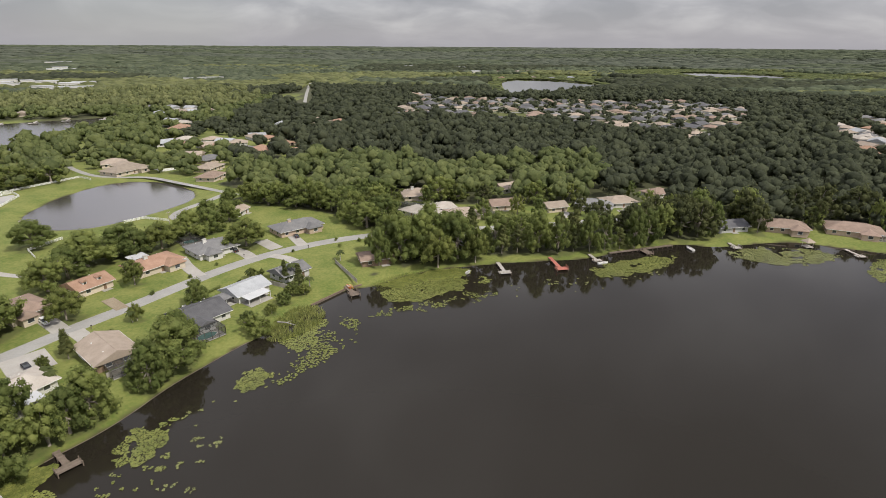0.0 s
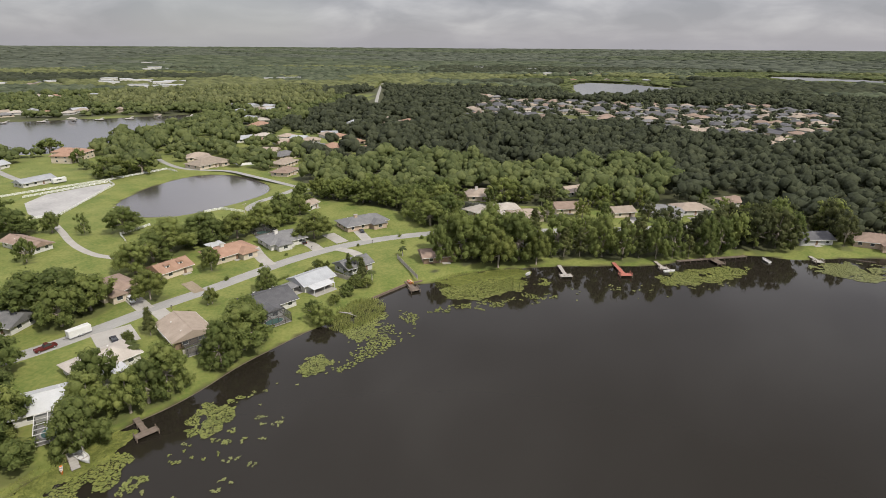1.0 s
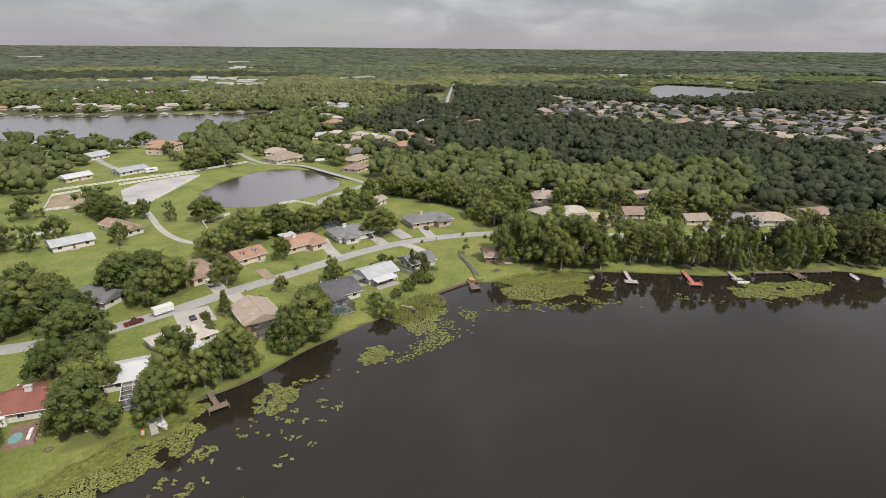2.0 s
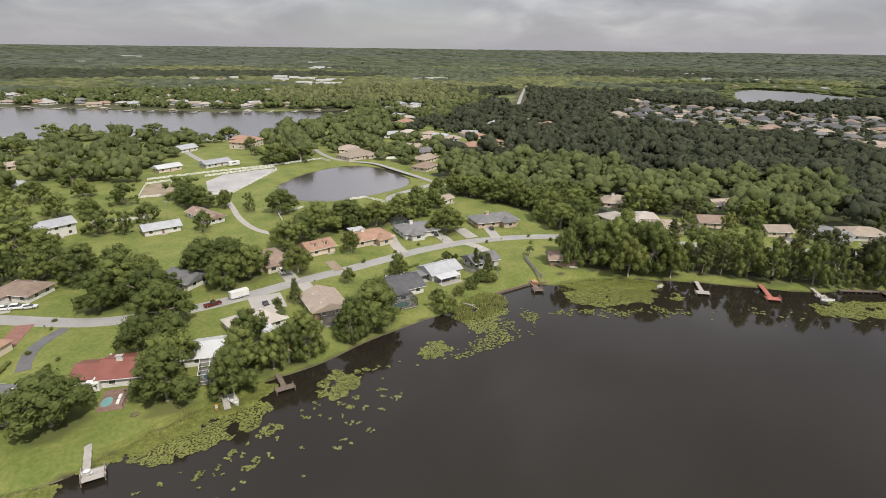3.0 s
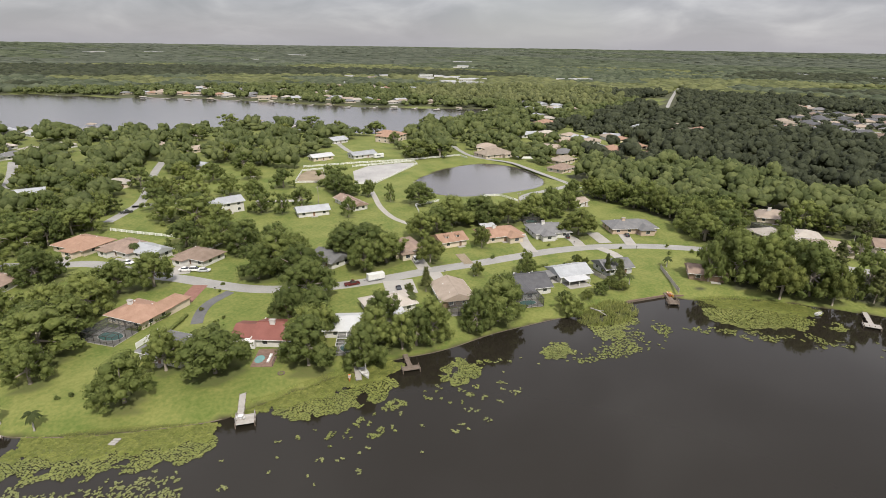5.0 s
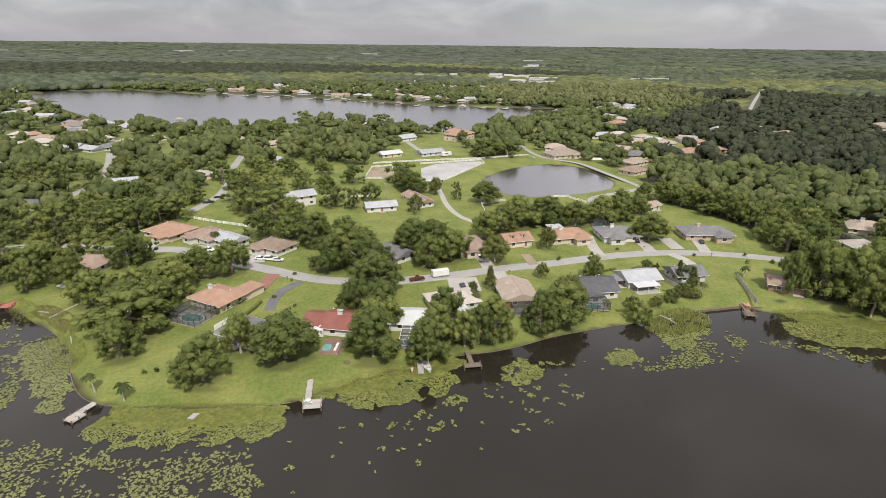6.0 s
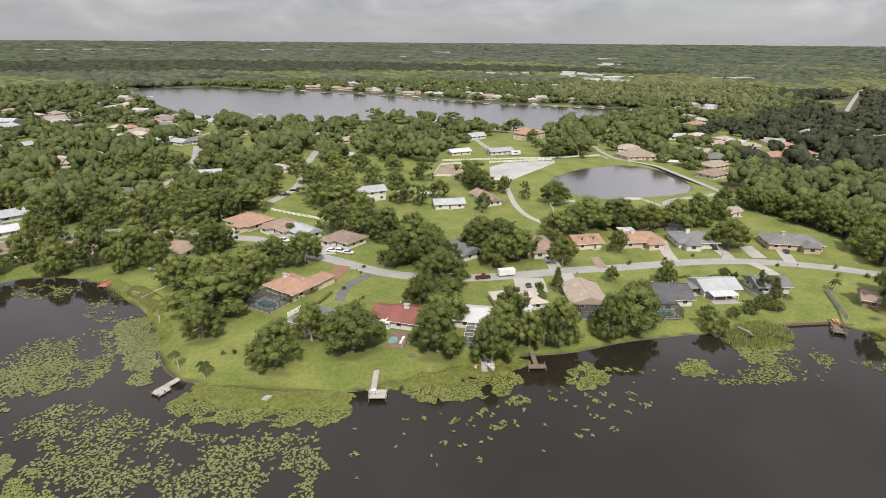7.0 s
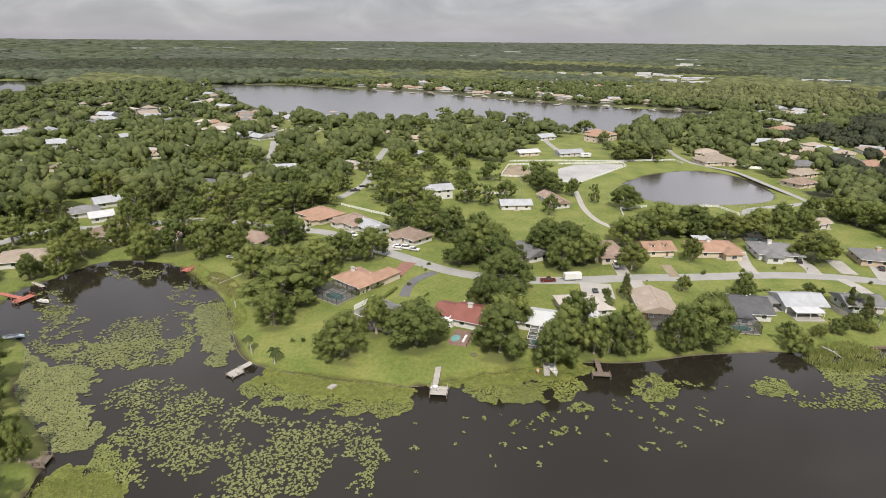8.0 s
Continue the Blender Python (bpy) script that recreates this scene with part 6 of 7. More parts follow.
# ---- docks and boats ----
def dock(name, label, a, b, width, deck, platform=None, rails=False, height=0.75):
    """A plank walkway on piles from a to b, with a platform: centre, length, width, turn from the walk."""
    (x0, y0), (x1, y1) = a, b
    length = math.hypot(x1 - x0, y1 - y0)
    turn = math.degrees(math.atan2(y1 - y0, x1 - x0))
    root = thing(name, x0, y0, 0, turn, label, "dock")
    n = max(4, int(length / 0.5))
    for k in range(n):
        put("plank", root, box_mesh(length / n - 0.03, width, 0.07, deck), (k + 0.5) * length / n, 0, height)
    for s in (-1, 1):
        put("stringer", root, box_mesh(length, 0.12, 0.2, DARKWOOD), length / 2, s * width * 0.4, height - 0.21)
        for k in range(int(length / 2.6) + 1):
            put("dock_post", root, box_mesh(0.2, 0.2, height + 1.9, DARKWOOD), 0.4 + k * 2.6, s * width * 0.5, -1.6)
    if platform:
        px, py, pl, pw = platform
        m = max(4, int(pl / 0.5))
        for k in range(m):
            put("platform_plank", root, box_mesh(pl / m - 0.03, pw, 0.07, deck), px - pl / 2 + (k + 0.5) * pl / m, py, height + 0.02)
        for sx in (-1, 0, 1):
            for sy in (-1, 1):
                put("platform_post", root, box_mesh(0.22, 0.22, height + 2.2, DARKWOOD), px + sx * pl * 0.48, py + sy * pw * 0.5, -1.6)
        for s in (-1, 1):
            put("fascia", root, box_mesh(pl, 0.1, 0.25, deck), px, py + s * (pw / 2 + 0.05), height - 0.2)
        if rails:
            for s in (-1, 1):
                put("handrail", root, box_mesh(pl, 0.1, 0.1, deck), px, py + s * pw * 0.48, height + 1.0)
                for k in range(4):
                    put("baluster", root, box_mesh(0.1, 0.1, 1.0, deck), px - pl / 2 + 0.2 + k * (pl - 0.4) / 3, py + s * pw * 0.48, height)
    return root


dock("dock", "pale plank dock with a railed platform standing off the lawn", (-104.5, 58.8), (-93.2, 49.5), 1.5, PALEWOOD, (13.2, 1.2, 3.6, 4.2), True, 0.9)
dock("dock", "dark weathered dock with a square end platform", (-82.4, 95), (-76.8, 90.6), 1.3, DARKWOOD, (7.2, 0, 2.2, 4.6), False, 0.8)
dock("dock", "low grey plank dock at the point of the lawn", (-132.0, 16.8), (-129.6, 10.5), 1.8, OLDWOOD, (5.6, 0.7, 3.6, 2.6), False, 0.45)
dock("dock", "red painted dock with a small platform in the cove", (-214, 21), (-208, 14.5), 1.4, REDWOOD, (8.6, 0, 3.0, 3.4), True, 0.6)
dock("dock", "reddish dock with a cross platform at the cove", (-226, -46), (-210, -34), 1.6, REDWOOD, (18.5, 0, 3.0, 6.0), True, 0.6)
dock("dock", "small grey landing by the cove lawn", (-226, -33), (-219, -29.5), 1.2, OLDWOOD, None, False, 0.5)
dock("dock", "white dock with a cross platform before the trees", (22.0, 206), (24.0, 195), 1.5, PALEWOOD, (10.5, 0, 3.0, 4.6), False, 0.7)
dock("dock", "red painted dock with an end platform", (44.0, 212), (46.2, 199.5), 1.6, REDWOOD, (12.5, 0.4, 3.0, 4.6), True, 0.7)
dock("dock", "small dark dock under the cypress trees", (61, 216), (63, 208), 1.4, OLDWOOD, (7.5, 0, 2.5, 3.4), False, 0.7)
dock("dock", "long dark boardwalk with a white landing", (70, 217), (100, 227), 1.6, DARKWOOD, (16, -3.5, 3.4, 5.0), True, 0.8)
dock("dock", "pale landing with white chairs on the far shore", (127, 231), (127.6, 224), 1.6, PALEWOOD, (6, 0, 3, 3.4), True, 0.7)
dock("dock", "short pale dock on the far shore", (174, 224), (174.9, 215), 1.4, OLDWOOD, (8.5, 0, 3.0, 3.6), False, 0.6)
dock("dock", "low wooden landing at the seawall corner", (-35, 182), (-30.2, 174.0), 1.8, DARKWOOD, (7.6, 0, 3.4, 3.4), True, 0.7)
dock("dock", "small grey landing beside a beached boat", (-89.2, 83.0), (-84.2, 78.6), 1.6, PALEWOOD, None, False, 0.45)
dock("dock", "dark low dock among the lily pads", (-121.5, -35.5), (-118.2, -29.5), 1.2, DARKWOOD, (7.2, 0, 2.4, 3.2), True, 0.5)

pav = thing("boat_house", 159.5, 227.0, 0, 10, "small thatched pavilion on the dock of the far shore", "pavilion")
for sx in (-1, 1):
    for sy in (-1, 1):
        put("post", pav, box_mesh(0.16, 0.16, 4.2, OLDWOOD), sx * 1.4, sy * 1.4, -1.2)
put("floor", pav, box_mesh(3.6, 3.6, 0.12, OLDWOOD), 0, 0, 0.7)
top = part("roof", roof_solid(3.2, 3.2, 1.6, 0.5, "hip", 0.12), ROOFS["tan"], pav)
top.matrix_basis = pose(0, 0, 3.0)


def boat(x, y, z, turn, length, beam, hull, label, name="boat", mast=0.0):
    root = thing(name, x, y, z, turn, label, "boat")
    secs, rows = 9, []
    for k in range(secs):
        u = k / (secs - 1)
        w = beam / 2 * (1 - (2 * u - 0.75) ** 2 * 0.35) * (1 if u < 0.6 else math.sqrt(max(0.02, 1 - ((u - 0.6) / 0.4) ** 2)))
        sheer = 0.62 + 0.25 * u * u
        rows.append([(length * (u - 0.5), -w, sheer), (length * (u - 0.5), -w * 0.75, 0.12), (length * (u - 0.5), 0, 0.0), (length * (u - 0.5), w * 0.75, 0.12), (length * (u - 0.5), w, sheer)])
    v = [p for r in rows for p in r]
    faces = [(5 * k + i, 5 * k + i + 1, 5 * k + i + 6, 5 * k + i + 5) for k in range(secs - 1) for i in range(4)] + [(0, 1, 2, 3, 4)]
    part("hull", solid(v, faces), hull, root)
    inner = [(x_ * 0.93, y_ * 0.84, 0.34) for r in rows for x_, y_, _ in (r[0], r[4])]
    part("floor", solid(inner, [(2 * k, 2 * k + 1, 2 * k + 3, 2 * k + 2) for k in range(secs - 1)]), TRIM, root)
    edge = [p for r in rows for p in (r[0], (r[0][0], r[0][1] * 0.86, r[0][2] + 0.03), r[4], (r[4][0], r[4][1] * 0.86, r[4][2] + 0.03))]
    part("gunwale", solid(edge, [f for k in range(secs - 1) for f in ((4 * k, 4 * k + 1, 4 * k + 5, 4 * k + 4), (4 * k + 2, 4 * k + 3, 4 * k + 7, 4 * k + 6))]), WHITEPAINT, root)
    for u in (-0.2, 0.12):
        put("thwart", root, box_mesh(0.3, beam * 0.8, 0.06, OLDWOOD), length * u, 0, 0.5)
    if mast:
        put("mast", root, box_mesh(0.1, 0.1, mast, TRIM), length * 0.15, 0, 0.3)
        put("boom", root, box_mesh(mast * 0.45, 0.08, 0.08, TRIM), -length * 0.08, 0, 1.2)
    return root


boat(-85.2, 81.8, 0.25, -25, 5.2, 2.0, WHITEPAINT, "small white sailing dinghy drawn up on the bank", "sailing_dinghy", 6.0)
boat(9.8, 196.0, 0.1, 60, 3.0, 1.4, WHITEPAINT, "small white rowing boat beside the lily bed", "rowing_boat")
boat(-183, -37, 0.05, 70, 6.5, 2.4, paint("pale_blue_paint", (0.45, 0.60, 0.72)), "pale blue open boat moored at the cove", "motor_boat")
boat(-206, -29.5, 0.05, 40, 4.5, 1.8, WHITEPAINT, "white open boat moored beside the red dock", "motor_boat")
boat(64.5, 206.5, 0.05, 20, 4.6, 1.8, WHITEPAINT, "white open boat moored beneath the trees", "motor_boat")
boat(107, 224, 0.05, 100, 5.2, 2.1, WHITEPAINT, "white open boat moored in dark shade", "motor_boat")
for dx, m, words in ((0, paint("orange_plastic", (0.75, 0.22, 0.04)), "orange kayak lying on the dock"), (0.8, paint("yellow_plastic", (0.75, 0.50, 0.08)), "yellow kayak lying on the dock")):
    boat(-33.6 + dx, 180.2 + dx * 0.5, 0.8, -58, 3.6, 0.75, m, words, "kayak")
boat(-86.8, 77.8, 0.25, -45, 2.6, 0.7, paint("orange_plastic", (0.75, 0.22, 0.04)), "orange kayak beside a small landing", "kayak")

# timber seawall with a cap
wall = tagged(new("seawall"), "low brown timber seawall at the lawn's edge", "wall", kind="structure")
for (x0, y0), (x1, y1) in (((-44, 166.5), (-35, 179.5)), ((-35, 179.5), (-29.5, 183.5))):
    l, t = math.hypot(x1 - x0, y1 - y0), math.degrees(math.atan2(y1 - y0, x1 - x0))
    put("panel", wall, box_mesh(l, 0.3, 2.3, DARKWOOD), (x0 + x1) / 2, (y0 + y1) / 2, -1.6, t)
    put("cap", wall, box_mesh(l + 0.3, 0.4, 0.12, DECKWOOD), (x0 + x1) / 2, (y0 + y1) / 2, 0.7, t)

# ---- fences ----
def fence(line, label, post=FENCEWHITE, height=1.3, rails=3, gap=3.0, name="fence", solid_panel=False):
    root = thing(name, line[0][0], line[0][1], LAND, 0, label, "fence")
    ox, oy = line[0]
    for (x0, y0), (x1, y1) in zip(line, line[1:]):
        l, t = math.hypot(x1 - x0, y1 - y0), math.degrees(math.atan2(y1 - y0, x1 - x0))
        n = max(1, round(l / gap))
        for k in range(n + 1):
            u = k / n
            put("post", root, box_mesh(0.16, 0.16, height + 0.1, post), x0 - ox + (x1 - x0) * u, y0 - oy + (y1 - y0) * u, -0.05)
        for k in range(n):
            u = (k + 0.5) / n
            if solid_panel:
                put("panel", root, box_mesh(l / n - 0.12, 0.06, height - 0.1, post), x0 - ox + (x1 - x0) * u, y0 - oy + (y1 - y0) * u, 0.05, t)
            else:
                for r in range(rails):
                    put("rail", root, box_mesh(l / n - 0.1, 0.08, 0.2, post), x0 - ox + (x1 - x0) * u, y0 - oy + (y1 - y0) * u, 0.3 + r * (height - 0.45) / max(1, rails - 1), t)
    return root


for line in ([(-231, 229), (-221, 235.5), (-237.5, 299), (-246, 306), (-267, 264)], [(-272, 276), (-251, 308), (-233, 346), (-222, 340)],
             [(-153, 252), (-147, 259), (-133, 255)], [(-163, 205), (-171.5, 213), (-167, 228)], [(-283, 233), (-277, 246), (-247, 221), (-261, 208), (-283, 233)],
             [(-292, 242), (-272, 277)], [(-254, 97), (-240, 102), (-223, 109)], [(-281, 128), (-273, 139)]):
    fence(line, "white three-rail paddock fence on the grass")
for line in ([(-189, 93), (-195, 103), (-200, 117)], [(-143, 52), (-146, 60)], [(-183, 372), (-190, 366), (-198, 372)], [(-20, 273), (-8, 285)], [(-80, 168), (-84, 160)]):
    fence(line, "solid white vinyl fence beside a house", height=1.8, solid_panel=True, gap=2.4, name="privacy_fence")
for line in ([(-42.5, 202), (-31, 182.5)], [(6, 272), (0, 268), (-4, 282)], [(-62, 181), (-54, 177)], [(-80, 130), (-86, 121)], [(20, 275), (28, 268)]):
    fence(line, "weathered grey board fence between gardens", OLDWOOD, 1.8, solid_panel=True, gap=2.4, name="board_fence")


# ---- vehicles ----
def wheel(parent, x, y, r=0.34, w=0.24):
    bm = bmesh.new()
    bmesh.ops.create_cone(bm, cap_ends=True, segments=16, radius1=r, radius2=r, depth=w, matrix=Matrix.Rotation(radians(90), 4, "X"))
    wh = part("wheel", bm, TYRE, parent)
    wh.location = (x, y, r)
    bm = bmesh.new()
    bmesh.ops.create_cone(bm, cap_ends=True, segments=12, radius1=r * 0.6, radius2=r * 0.6, depth=w + 0.02, matrix=Matrix.Rotation(radians(90), 4, "X"))
    part("rim", bm, ROOFS["silver"], wh)


def loft(rows):
    """Cross sections (x, half width, low, high) joined into a closed body."""
    v, faces = [], []
    for x, w, lo, hi in rows:
        v += [(x, -w, lo), (x, w, lo), (x, w * 0.96, hi), (x, -w * 0.96, hi)]
    n = len(rows)
    for k in range(n - 1):
        for i in range(4):
            faces.append((4 * k + i, 4 * k + (i + 1) % 4, 4 * k + 4 + (i + 1) % 4, 4 * k + 4 + i))
    faces += [(0, 1, 2, 3), (4 * n - 4, 4 * n - 3, 4 * n - 2, 4 * n - 1)]
    bm = solid(v, faces)
    bmesh.ops.bevel(bm, geom=bm.edges[:], offset=0.05, segments=2, affect="EDGES")
    return bm


def car(x, y, turn, colour, label, kind="saloon", name="car"):
    root = thing(name, x, y, LAND + 0.09, turn, label, "car")
    m = paint("car_paint", colour, 0.25)
    l = {"saloon": 4.6, "suv": 4.8, "pickup": 5.6}[kind]
    top = {"saloon": 1.42, "suv": 1.75, "pickup": 1.8}[kind]
    deck = {"saloon": 0.9, "suv": 1.0, "pickup": 1.0}[kind]
    h = l / 2
    part("body", loft([(-h, 0.82, 0.4, deck * 0.9), (-h + 0.25, 0.9, 0.28, deck), (0, 0.92, 0.26, deck), (h - 0.5, 0.9, 0.28, deck * 0.96), (h, 0.78, 0.4, deck * 0.78)]), m, root)
    c0, c1 = {"saloon": (-1.5, 1.1), "suv": (-2.2, 1.1), "pickup": (-0.6, 1.5)}[kind]
    part("cabin", loft([(c0, 0.80, deck - 0.04, deck + 0.12), (c0 + 0.5, 0.72, deck - 0.04, top - 0.06), (c1 - 0.9, 0.72, deck - 0.04, top - 0.06), (c1, 0.80, deck - 0.04, deck + 0.06)]), PANE, root, "dark tinted glass")
    put("roof", root, box_mesh(max(0.9, c1 - c0 - 1.35), 1.36, 0.08, m), (c0 + c1) / 2 - 0.2, 0, top - 0.06)
    for sx in (-h + 0.85, h - 0.9):
        for sy in (-0.8, 0.8):
            wheel(root, sx, sy)
    for s in (-0.6, 0.6):
        put("headlight", root, box_mesh(0.08, 0.3, 0.14, TRIM), h - 0.03, s, 0.6)
        put("tail_light", root, box_mesh(0.08, 0.26, 0.16, paint("red_lens", (0.4, 0.02, 0.02))), -h + 0.02, s, 0.66)
    return root


car(-126.0, 119.0, 62, (0.10, 0.02, 0.02), "dark red pickup truck parked at the street's edge", "pickup", "pickup_truck")
trailer = thing("cargo_trailer", -122.6, 127.6, LAND + 0.08, 63, "white enclosed cargo trailer behind a pickup truck", "trailer")
part("box", boxes([(0, 0, 1.55, 6.2, 2.2, 2.2)], 0.08), WHITEPAINT, trailer)
put("drawbar", trailer, box_mesh(1.4, 0.12, 0.12, BLACKBAR), -3.7, 0, 0.45)
put("rear_door", trailer, box_mesh(0.06, 1.9, 1.9, TRIM), 3.12, 0, 0.6)
put("trim_strip", trailer, box_mesh(6.1, 2.26, 0.14, ROOFS["silver"]), 0, 0, 0.42)
for s in (-0.45, 0.45):
    for sy in (-1.0, 1.0):
        wheel(trailer, s, sy, 0.36)
car(-110.0, 125.6, -40, (0.02, 0.02, 0.025), "black saloon car parked on a pale driveway")
car(-122.3, 150.6, -38, (0.72, 0.72, 0.72), "white sport utility car on the driveway", "suv")
car(-184.3, 91.2, 40, (0.74, 0.74, 0.74), "white saloon car parked before the white fence")
car(-181.2, 93.4, 40, (0.70, 0.70, 0.71), "silver-white sport utility car in the parking bay", "suv")
car(-178.2, 95.0, 40, (0.55, 0.56, 0.57), "silver saloon car in the parking bay")
car(-208, 82, 20, (0.73, 0.73, 0.72), "white saloon car at the garage")
car(-276, 115, 75, (0.03, 0.03, 0.03), "black pickup truck on the farm lane", "pickup", "pickup_truck")
car(-65.6, 233, 118, (0.03, 0.035, 0.04), "dark saloon car on a concrete driveway")
car(-86.5, 214.5, 128, (0.02, 0.02, 0.02), "black saloon car before a grey-roofed house")
rv = thing("camper_van", -275, 300, LAND, 70, "white camper van parked at the stables", "camper van")
part("body", boxes([(0, 0, 1.9, 8.0, 2.4, 2.7)], 0.15), WHITEPAINT, rv)
put("windscreen", rv, box_mesh(0.08, 2.0, 0.9, PANE), 4.0, 0, 1.7)
put("side_window", rv, box_mesh(3.0, 2.44, 0.7, PANE), -0.5, 0, 1.9)
for sx in (-2.2, 2.6):
    for sy in (-1.05, 1.05):
        wheel(rv, sx, sy, 0.42)


# ---- palms, hedges, poles and small things ----
def palm(x, y, height, label, lean=(0.0, 0.0), fronds=15, reach=2.0, seed=1):
    r = np.random.default_rng(seed)
    root = thing("palm_tree", x, y, land_z(x, y), float(r.uniform(0, 360)), label, "palm")
    top = (lean[0], lean[1], height)
    tv, tf = tube([(0, 0, -0.3), (lean[0] * 0.3, lean[1] * 0.3, height * 0.5), top], [0.24, 0.17, 0.15], 7)
    new("trunk", mesh_from("trunk", tv, tf, PALEWOOD)).parent = root
    v, f, n = [], [], 0
    for k in range(fronds):
        a = k * 2.39996
        up = r.uniform(-0.2, 0.9)
        out = np.array((math.cos(a), math.sin(a), 0))
        side = np.array((-math.sin(a), math.cos(a), 0))
        steps = 7
        for i in range(steps):
            u = i / (steps - 1)
            c = np.array(top) + out * reach * u * (0.9 + 0.1 * up) + np.array((0, 0, reach * (up * u - (0.75 + up * 0.5) * u * u)))
            w = 0.42 * math.sin(math.pi * min(0.98, u * 0.9 + 0.1)) * reach / 2
            v += [c - side * w - (0, 0, w * 0.6), c, c + side * w - (0, 0, w * 0.6)]
            if i:
                q = n + 3 * (i - 1)
                f += [(q, q + 1, q + 4), (q, q + 4, q + 3), (q + 1, q + 2, q + 5), (q + 1, q + 5, q + 4)]
        n += 3 * steps
    new("crown", mesh_from("crown", np.array(v), np.array(f), PALM)).parent = root
    return root


for k, (x, y, h, lean) in enumerate([(-136.5, 18.2, 5.0, (-0.7, 0.3)), (-128.0, 21.8, 4.4, (-0.3, 0.2)), (-55, 186, 6.0, (0, 0)), (-71, 186, 3.5, (0, 0)), (-96, 152, 4.0, (0.2, 0)),
                                     (-82, 164, 5.5, (0, 0.2)), (-47, 178, 4.5, (0, 0)), (-196, 96, 6.0, (0, 0)), (-214, 88, 5.0, (0, 0)), (-118, 190, 4.5, (0, 0)),
                                     (-41, 205, 4.0, (0, 0)), (18, 282, 6.0, (0, 0)), (-98, 118, 4.0, (0, 0)), (-101, 121, 3.4, (0.2, 0.1))]):
    palm(x, y, h, "slender palm with drooping green fronds on the lawn", lean, 13 + k % 4, 2.0 + 0.25 * (k % 3), 30 + k)


def hedge(x0, y0, x1, y1, wide, tall, label):
    l, t = math.hypot(x1 - x0, y1 - y0), math.degrees(math.atan2(y1 - y0, x1 - x0))
    root = thing("hedge", (x0 + x1) / 2, (y0 + y1) / 2, LAND, t, label, "hedge")
    r = np.random.default_rng(int(abs(x0 * 7 + y0)))
    n = int(l / 0.7)
    cs = np.column_stack([np.linspace(-l / 2, l / 2, n), r.normal(0, 0.12, n), np.full(n, tall * 0.55)])
    pieces = [sprays(cs, np.full(n, wide * 0.55), 26, 0.2, r)]
    for c in cs:
        v, f = lump(r, 1, 0.12)
        pieces.append(knot(v, f, np.array((0.5, wide * 0.5, tall * 0.52)), c))
    v, f, n = leafy(pieces)
    new("leaves", mesh_from("leaves", v, f, OAK, False, n)).parent = root
    return root


hedge(-152.5, 57.5, -155, 68.5, 1.4, 1.3, "clipped green hedge beside the terracotta house")
hedge(-143.5, 60.5, -150.0, 71.0, 1.2, 1.0, "low green hedge along the lawn")
hedge(-83, 170, -79, 178, 1.0, 0.9, "low green hedge before a house")
hedge(-104, 141, -99, 146, 1.0, 0.9, "low green hedge beside the driveway")
hedge(-90, 223, -86, 216, 1.0, 0.9, "low green hedge at the house front")
for x, y, s in [(-134.8, 29, 0.6), (-133, 31.6, 0.7), (-140, 77, 0.6), (-158, 88, 0.6), (-162, 92, 0.7), (-47, 229, 0.9), (-37, 228, 1.2), (-44, 221, 1.0), (-30, 231, 0.8),
                (-88, 199, 0.7), (-62, 214, 0.8), (-100, 172, 0.9), (-93, 187, 0.8), (-120, 166, 0.9), (-130, 160, 0.8), (-103, 200, 0.8)]:
    root = thing("bush", x, y, land_z(x, y), 0, "small dark green round bush on the lawn", "bush")
    r = np.random.default_rng(int(abs(x * 3 + y)))
    cs = r.normal(0, 0.35 * s, (6, 3)) + (0, 0, 0.7 * s)
    pieces = [sprays(cs, np.full(6, 0.6 * s), 40, 0.16, r)] + [knot(*lump(r, 1, 0.15), 0.5 * s, c) for c in cs]
    v, f, n = leafy(pieces)
    new("leaves", mesh_from("leaves", v, f, OAK, False, n)).parent = root
    tv, tf = tube([(0, 0, -0.2), (0, 0, 0.5 * s)], [0.08, 0.05], 5)
    new("stem", mesh_from("stem", tv, tf, BARK)).parent = root


def letter_box(x, y, turn):
    root = thing("letter_box", x, y, LAND, turn, "small dark letter box on a post by the street", "letter box", "letter boxes of the street")
    put("post", root, box_mesh(0.12, 0.12, 1.0, DARKWOOD), 0, 0, 0)
    put("box", root, box_mesh(0.5, 0.25, 0.28, BLACKBAR), 0, 0, 1.0)


for x, y, a in [(-80.5, 208, 60), (-106, 147.5, 60), (-88.5, 181, 60), (-133, 104, 40), (-160, 87.5, 20), (-57, 219, 40)]:
    letter_box(x, y, a)


def utility_pole(x, y, h, turn):
    root = thing("utility_pole", x, y, land_z(x, y), turn, "grey wooden utility pole with a cross arm", "utility pole", "utility poles")
    tv, tf = tube([(0, 0, -0.5), (0, 0, h)], [0.17, 0.11], 8)
    new("pole", mesh_from("pole", tv, tf, BARK)).parent = root
    arm = put("cross_arm", root, box_mesh(2.2, 0.12, 0.14, OLDWOOD), 0, 0, h - 0.6)
    for s in (-0.9, 0, 0.9):
        put("insulator", arm, box_mesh(0.09, 0.09, 0.2, WHITEPAINT), s, 0, 0.14)


for x, y in [(-215, 185), (-182, 226), (-262, 180), (-235, 60), (-125, 240)]:
    utility_pole(x, y, 9.5, 60)

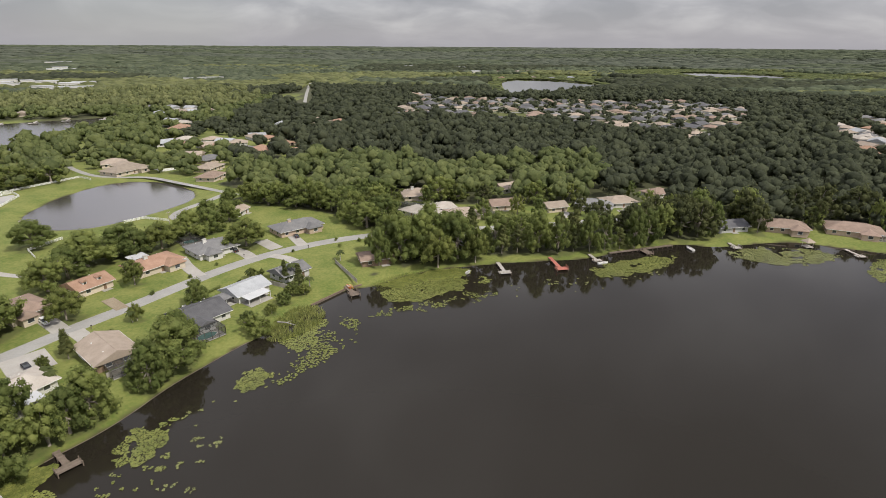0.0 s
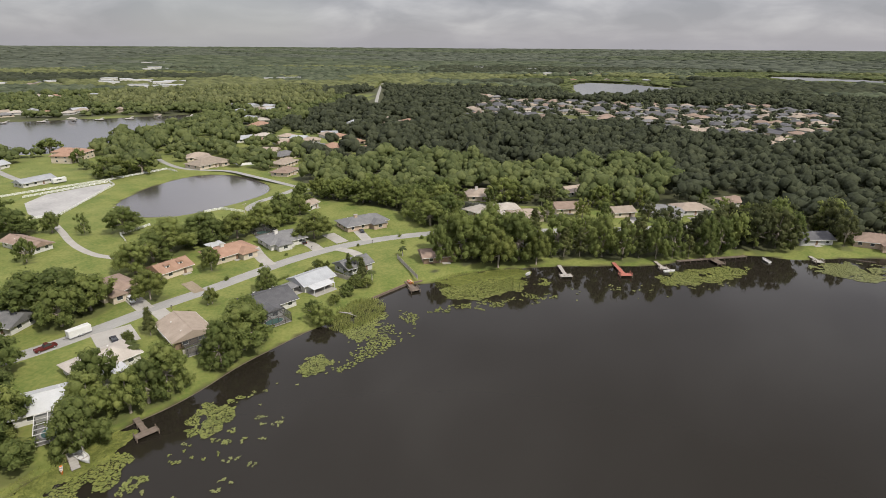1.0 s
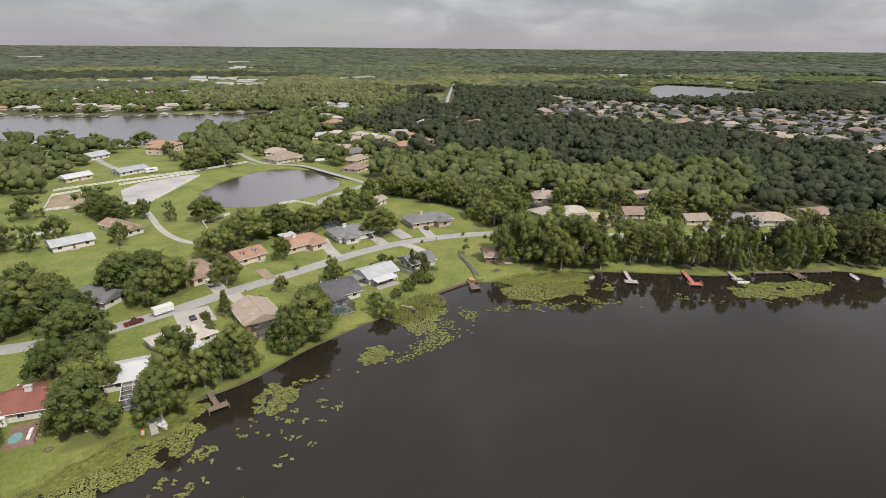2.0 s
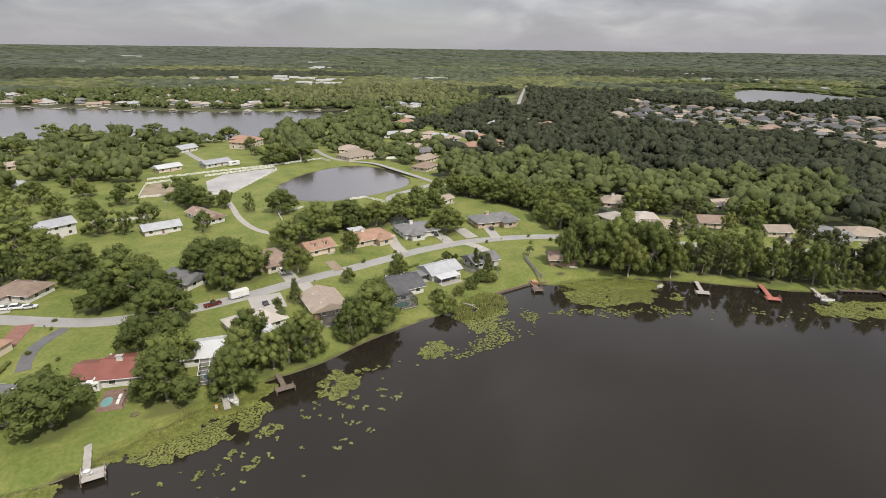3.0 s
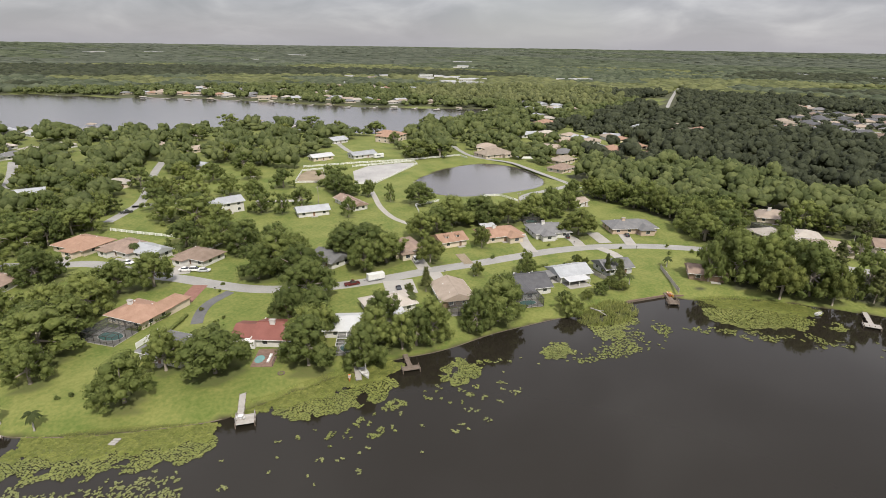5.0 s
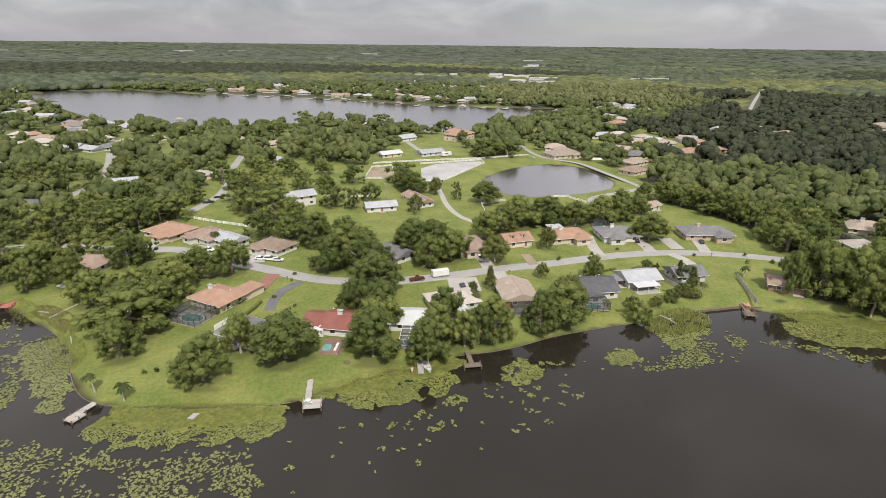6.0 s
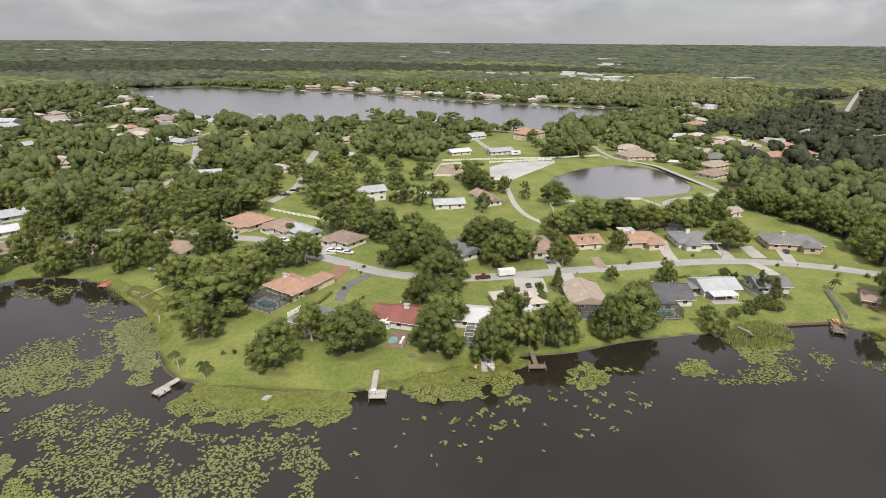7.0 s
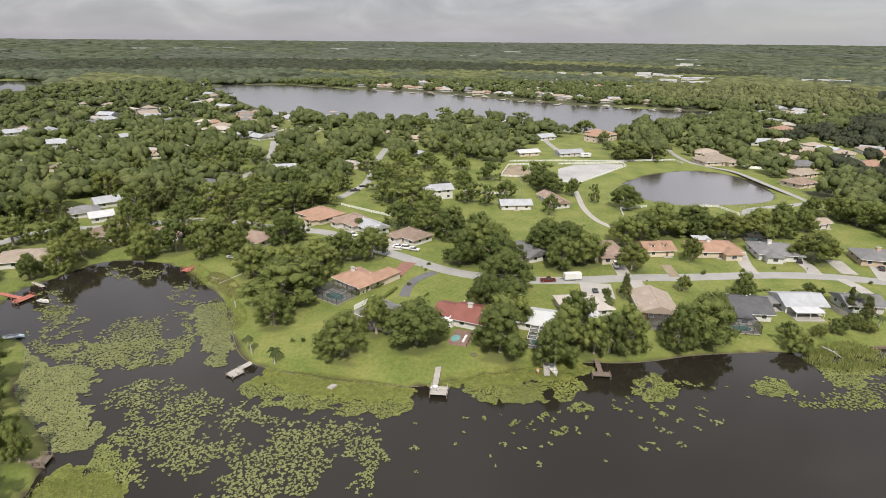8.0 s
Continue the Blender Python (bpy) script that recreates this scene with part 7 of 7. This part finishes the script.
# a bleached fallen trunk at the reeds, a stack of pale slabs at the point, a ring of stones on the lawn
log = thing("fallen_trunk", -51.4, 152.8, 0.5, -18, "bleached fallen tree trunk lying in the reeds", "log")
tv, tf = tube([(0, 0, 0.9), (3, 0.3, 1.1), (6.5, 0, 0.9)], [0.22, 0.17, 0.08], 7)
new("trunk", mesh_from("trunk", tv, tf, PALEWOOD)).parent = log
tv, tf = tube([(3, 0.3, 1.1), (4.4, 1.2, 1.5)], [0.1, 0.04], 5)
new("branch", mesh_from("branch", tv, tf, PALEWOOD)).parent = log
slabs = thing("slab_stack", -110.4, 30.4, 0.2, 30, "pale concrete slabs lying at the marshy edge", "slabs")
for k in range(3):
    put("slab", slabs, box_mesh(1.6, 0.6, 0.14, CONCRETE), 0.1 * k, -0.7 + 0.7 * k, 0.05 * k, 4 * k)
fire = thing("fire_ring", -101.5, 68.0, land_z(-101.5, 68.0), 0, "ring of dark stones on the lawn", "fire ring")
for k in range(10):
    a = 0.628 * k
    put("stone", fire, box_mesh(0.4, 0.3, 0.25, DARKWOOD), 0.75 * math.cos(a), 0.75 * math.sin(a), 0, 36 * k)


# a round table on the railed dock, and the clutter at the cove's lawn
table = thing("patio_table", -94.6, 50.9, 1.0, 0, "round pale table on the dock platform", "table")
bm = bmesh.new()
bmesh.ops.create_cone(bm, cap_ends=True, segments=20, radius1=0.62, radius2=0.62, depth=0.06, matrix=Matrix.Translation((0, 0, 0.72)))
part("tabletop", bm, WHITEPAINT, table)
put("pedestal", table, box_mesh(0.12, 0.12, 0.7, WHITEPAINT), 0, 0, 0)
put("foot", table, box_mesh(0.6, 0.6, 0.05, WHITEPAINT), 0, 0, 0)
for dx, dy, a in ((1.0, 0.2, 80), (-0.5, -0.9, 200)):
    seat = thing("garden_chair", -94.6 + dx, 50.9 + dy, 1.0, a, "white plastic garden chair on the dock platform", "chair", "chairs on the dock")
    put("seat", seat, box_mesh(0.45, 0.45, 0.05, WHITEPAINT), 0, 0, 0.42)
    put("backrest", seat, box_mesh(0.45, 0.06, 0.45, WHITEPAINT), 0, -0.2, 0.45)
    for sx in (-1, 1):
        for sy in (-1, 1):
            put("leg", seat, box_mesh(0.05, 0.05, 0.42, WHITEPAINT), sx * 0.19, sy * 0.19, 0)
for x, y, turn in ((-931, 212, 40), (-1010, 372, 20), (-520, 612, 30)):
    boat(x, y, 0.02, turn, 11.0, 4.0, WHITEPAINT, "long white pontoon boat lying on the north lake", "pontoon_boat")
boat(-209.5, 31.0, land_z(-209.5, 31.0) + 0.02, 35, 4.2, 1.6, WHITEPAINT, "white dinghy lying on the cove lawn", "rowing_boat")
boat(-199.5, 32.5, land_z(-199.5, 32.5) + 0.02, 10, 3.2, 1.3, WHITEPAINT, "small pale dinghy lying on the cove lawn", "rowing_boat")
for x0, y0, x1, y1, r, words in ((-188.6, 21.5, -191.0, 30.2, 0.22, "bleached log lying across the cove bank"), (-171.5, 22.5, -166.5, 21.4, 0.2, "grey drift log at the cove's edge"),
                                 (-196.0, 20.5, -192.0, 22.4, 0.25, "brown drift log at the cove's edge")):
    log = thing("drift_log", x0, y0, land_z(x0, y0) + r * 0.7, math.degrees(math.atan2(y1 - y0, x1 - x0)), words, "log")
    l = math.hypot(x1 - x0, y1 - y0)
    dz = land_z(x1, y1) - land_z(x0, y0)
    tv, tf = tube([(0, 0, 0), (l * 0.5, 0.12, dz * 0.5), (l, 0, dz)], [r, r * 0.85, r * 0.6], 8)
    new("trunk", mesh_from("trunk", tv, tf, PALEWOOD)).parent = log
    tv, tf = tube([(l * 0.6, 0.1, dz * 0.6), (l * 0.75, 0.5, dz * 0.7 + 0.35)], [r * 0.4, r * 0.15], 5)
    new("branch", mesh_from("branch", tv, tf, PALEWOOD)).parent = log
blades("reed_bed", [(-200, 18), (-186, 20), (-172, 22), (-172, 28), (-186, 27), (-200, 24)], 0.3, 0.55, DRYREED, "brown and green sedge on the cove bank", dry=8)
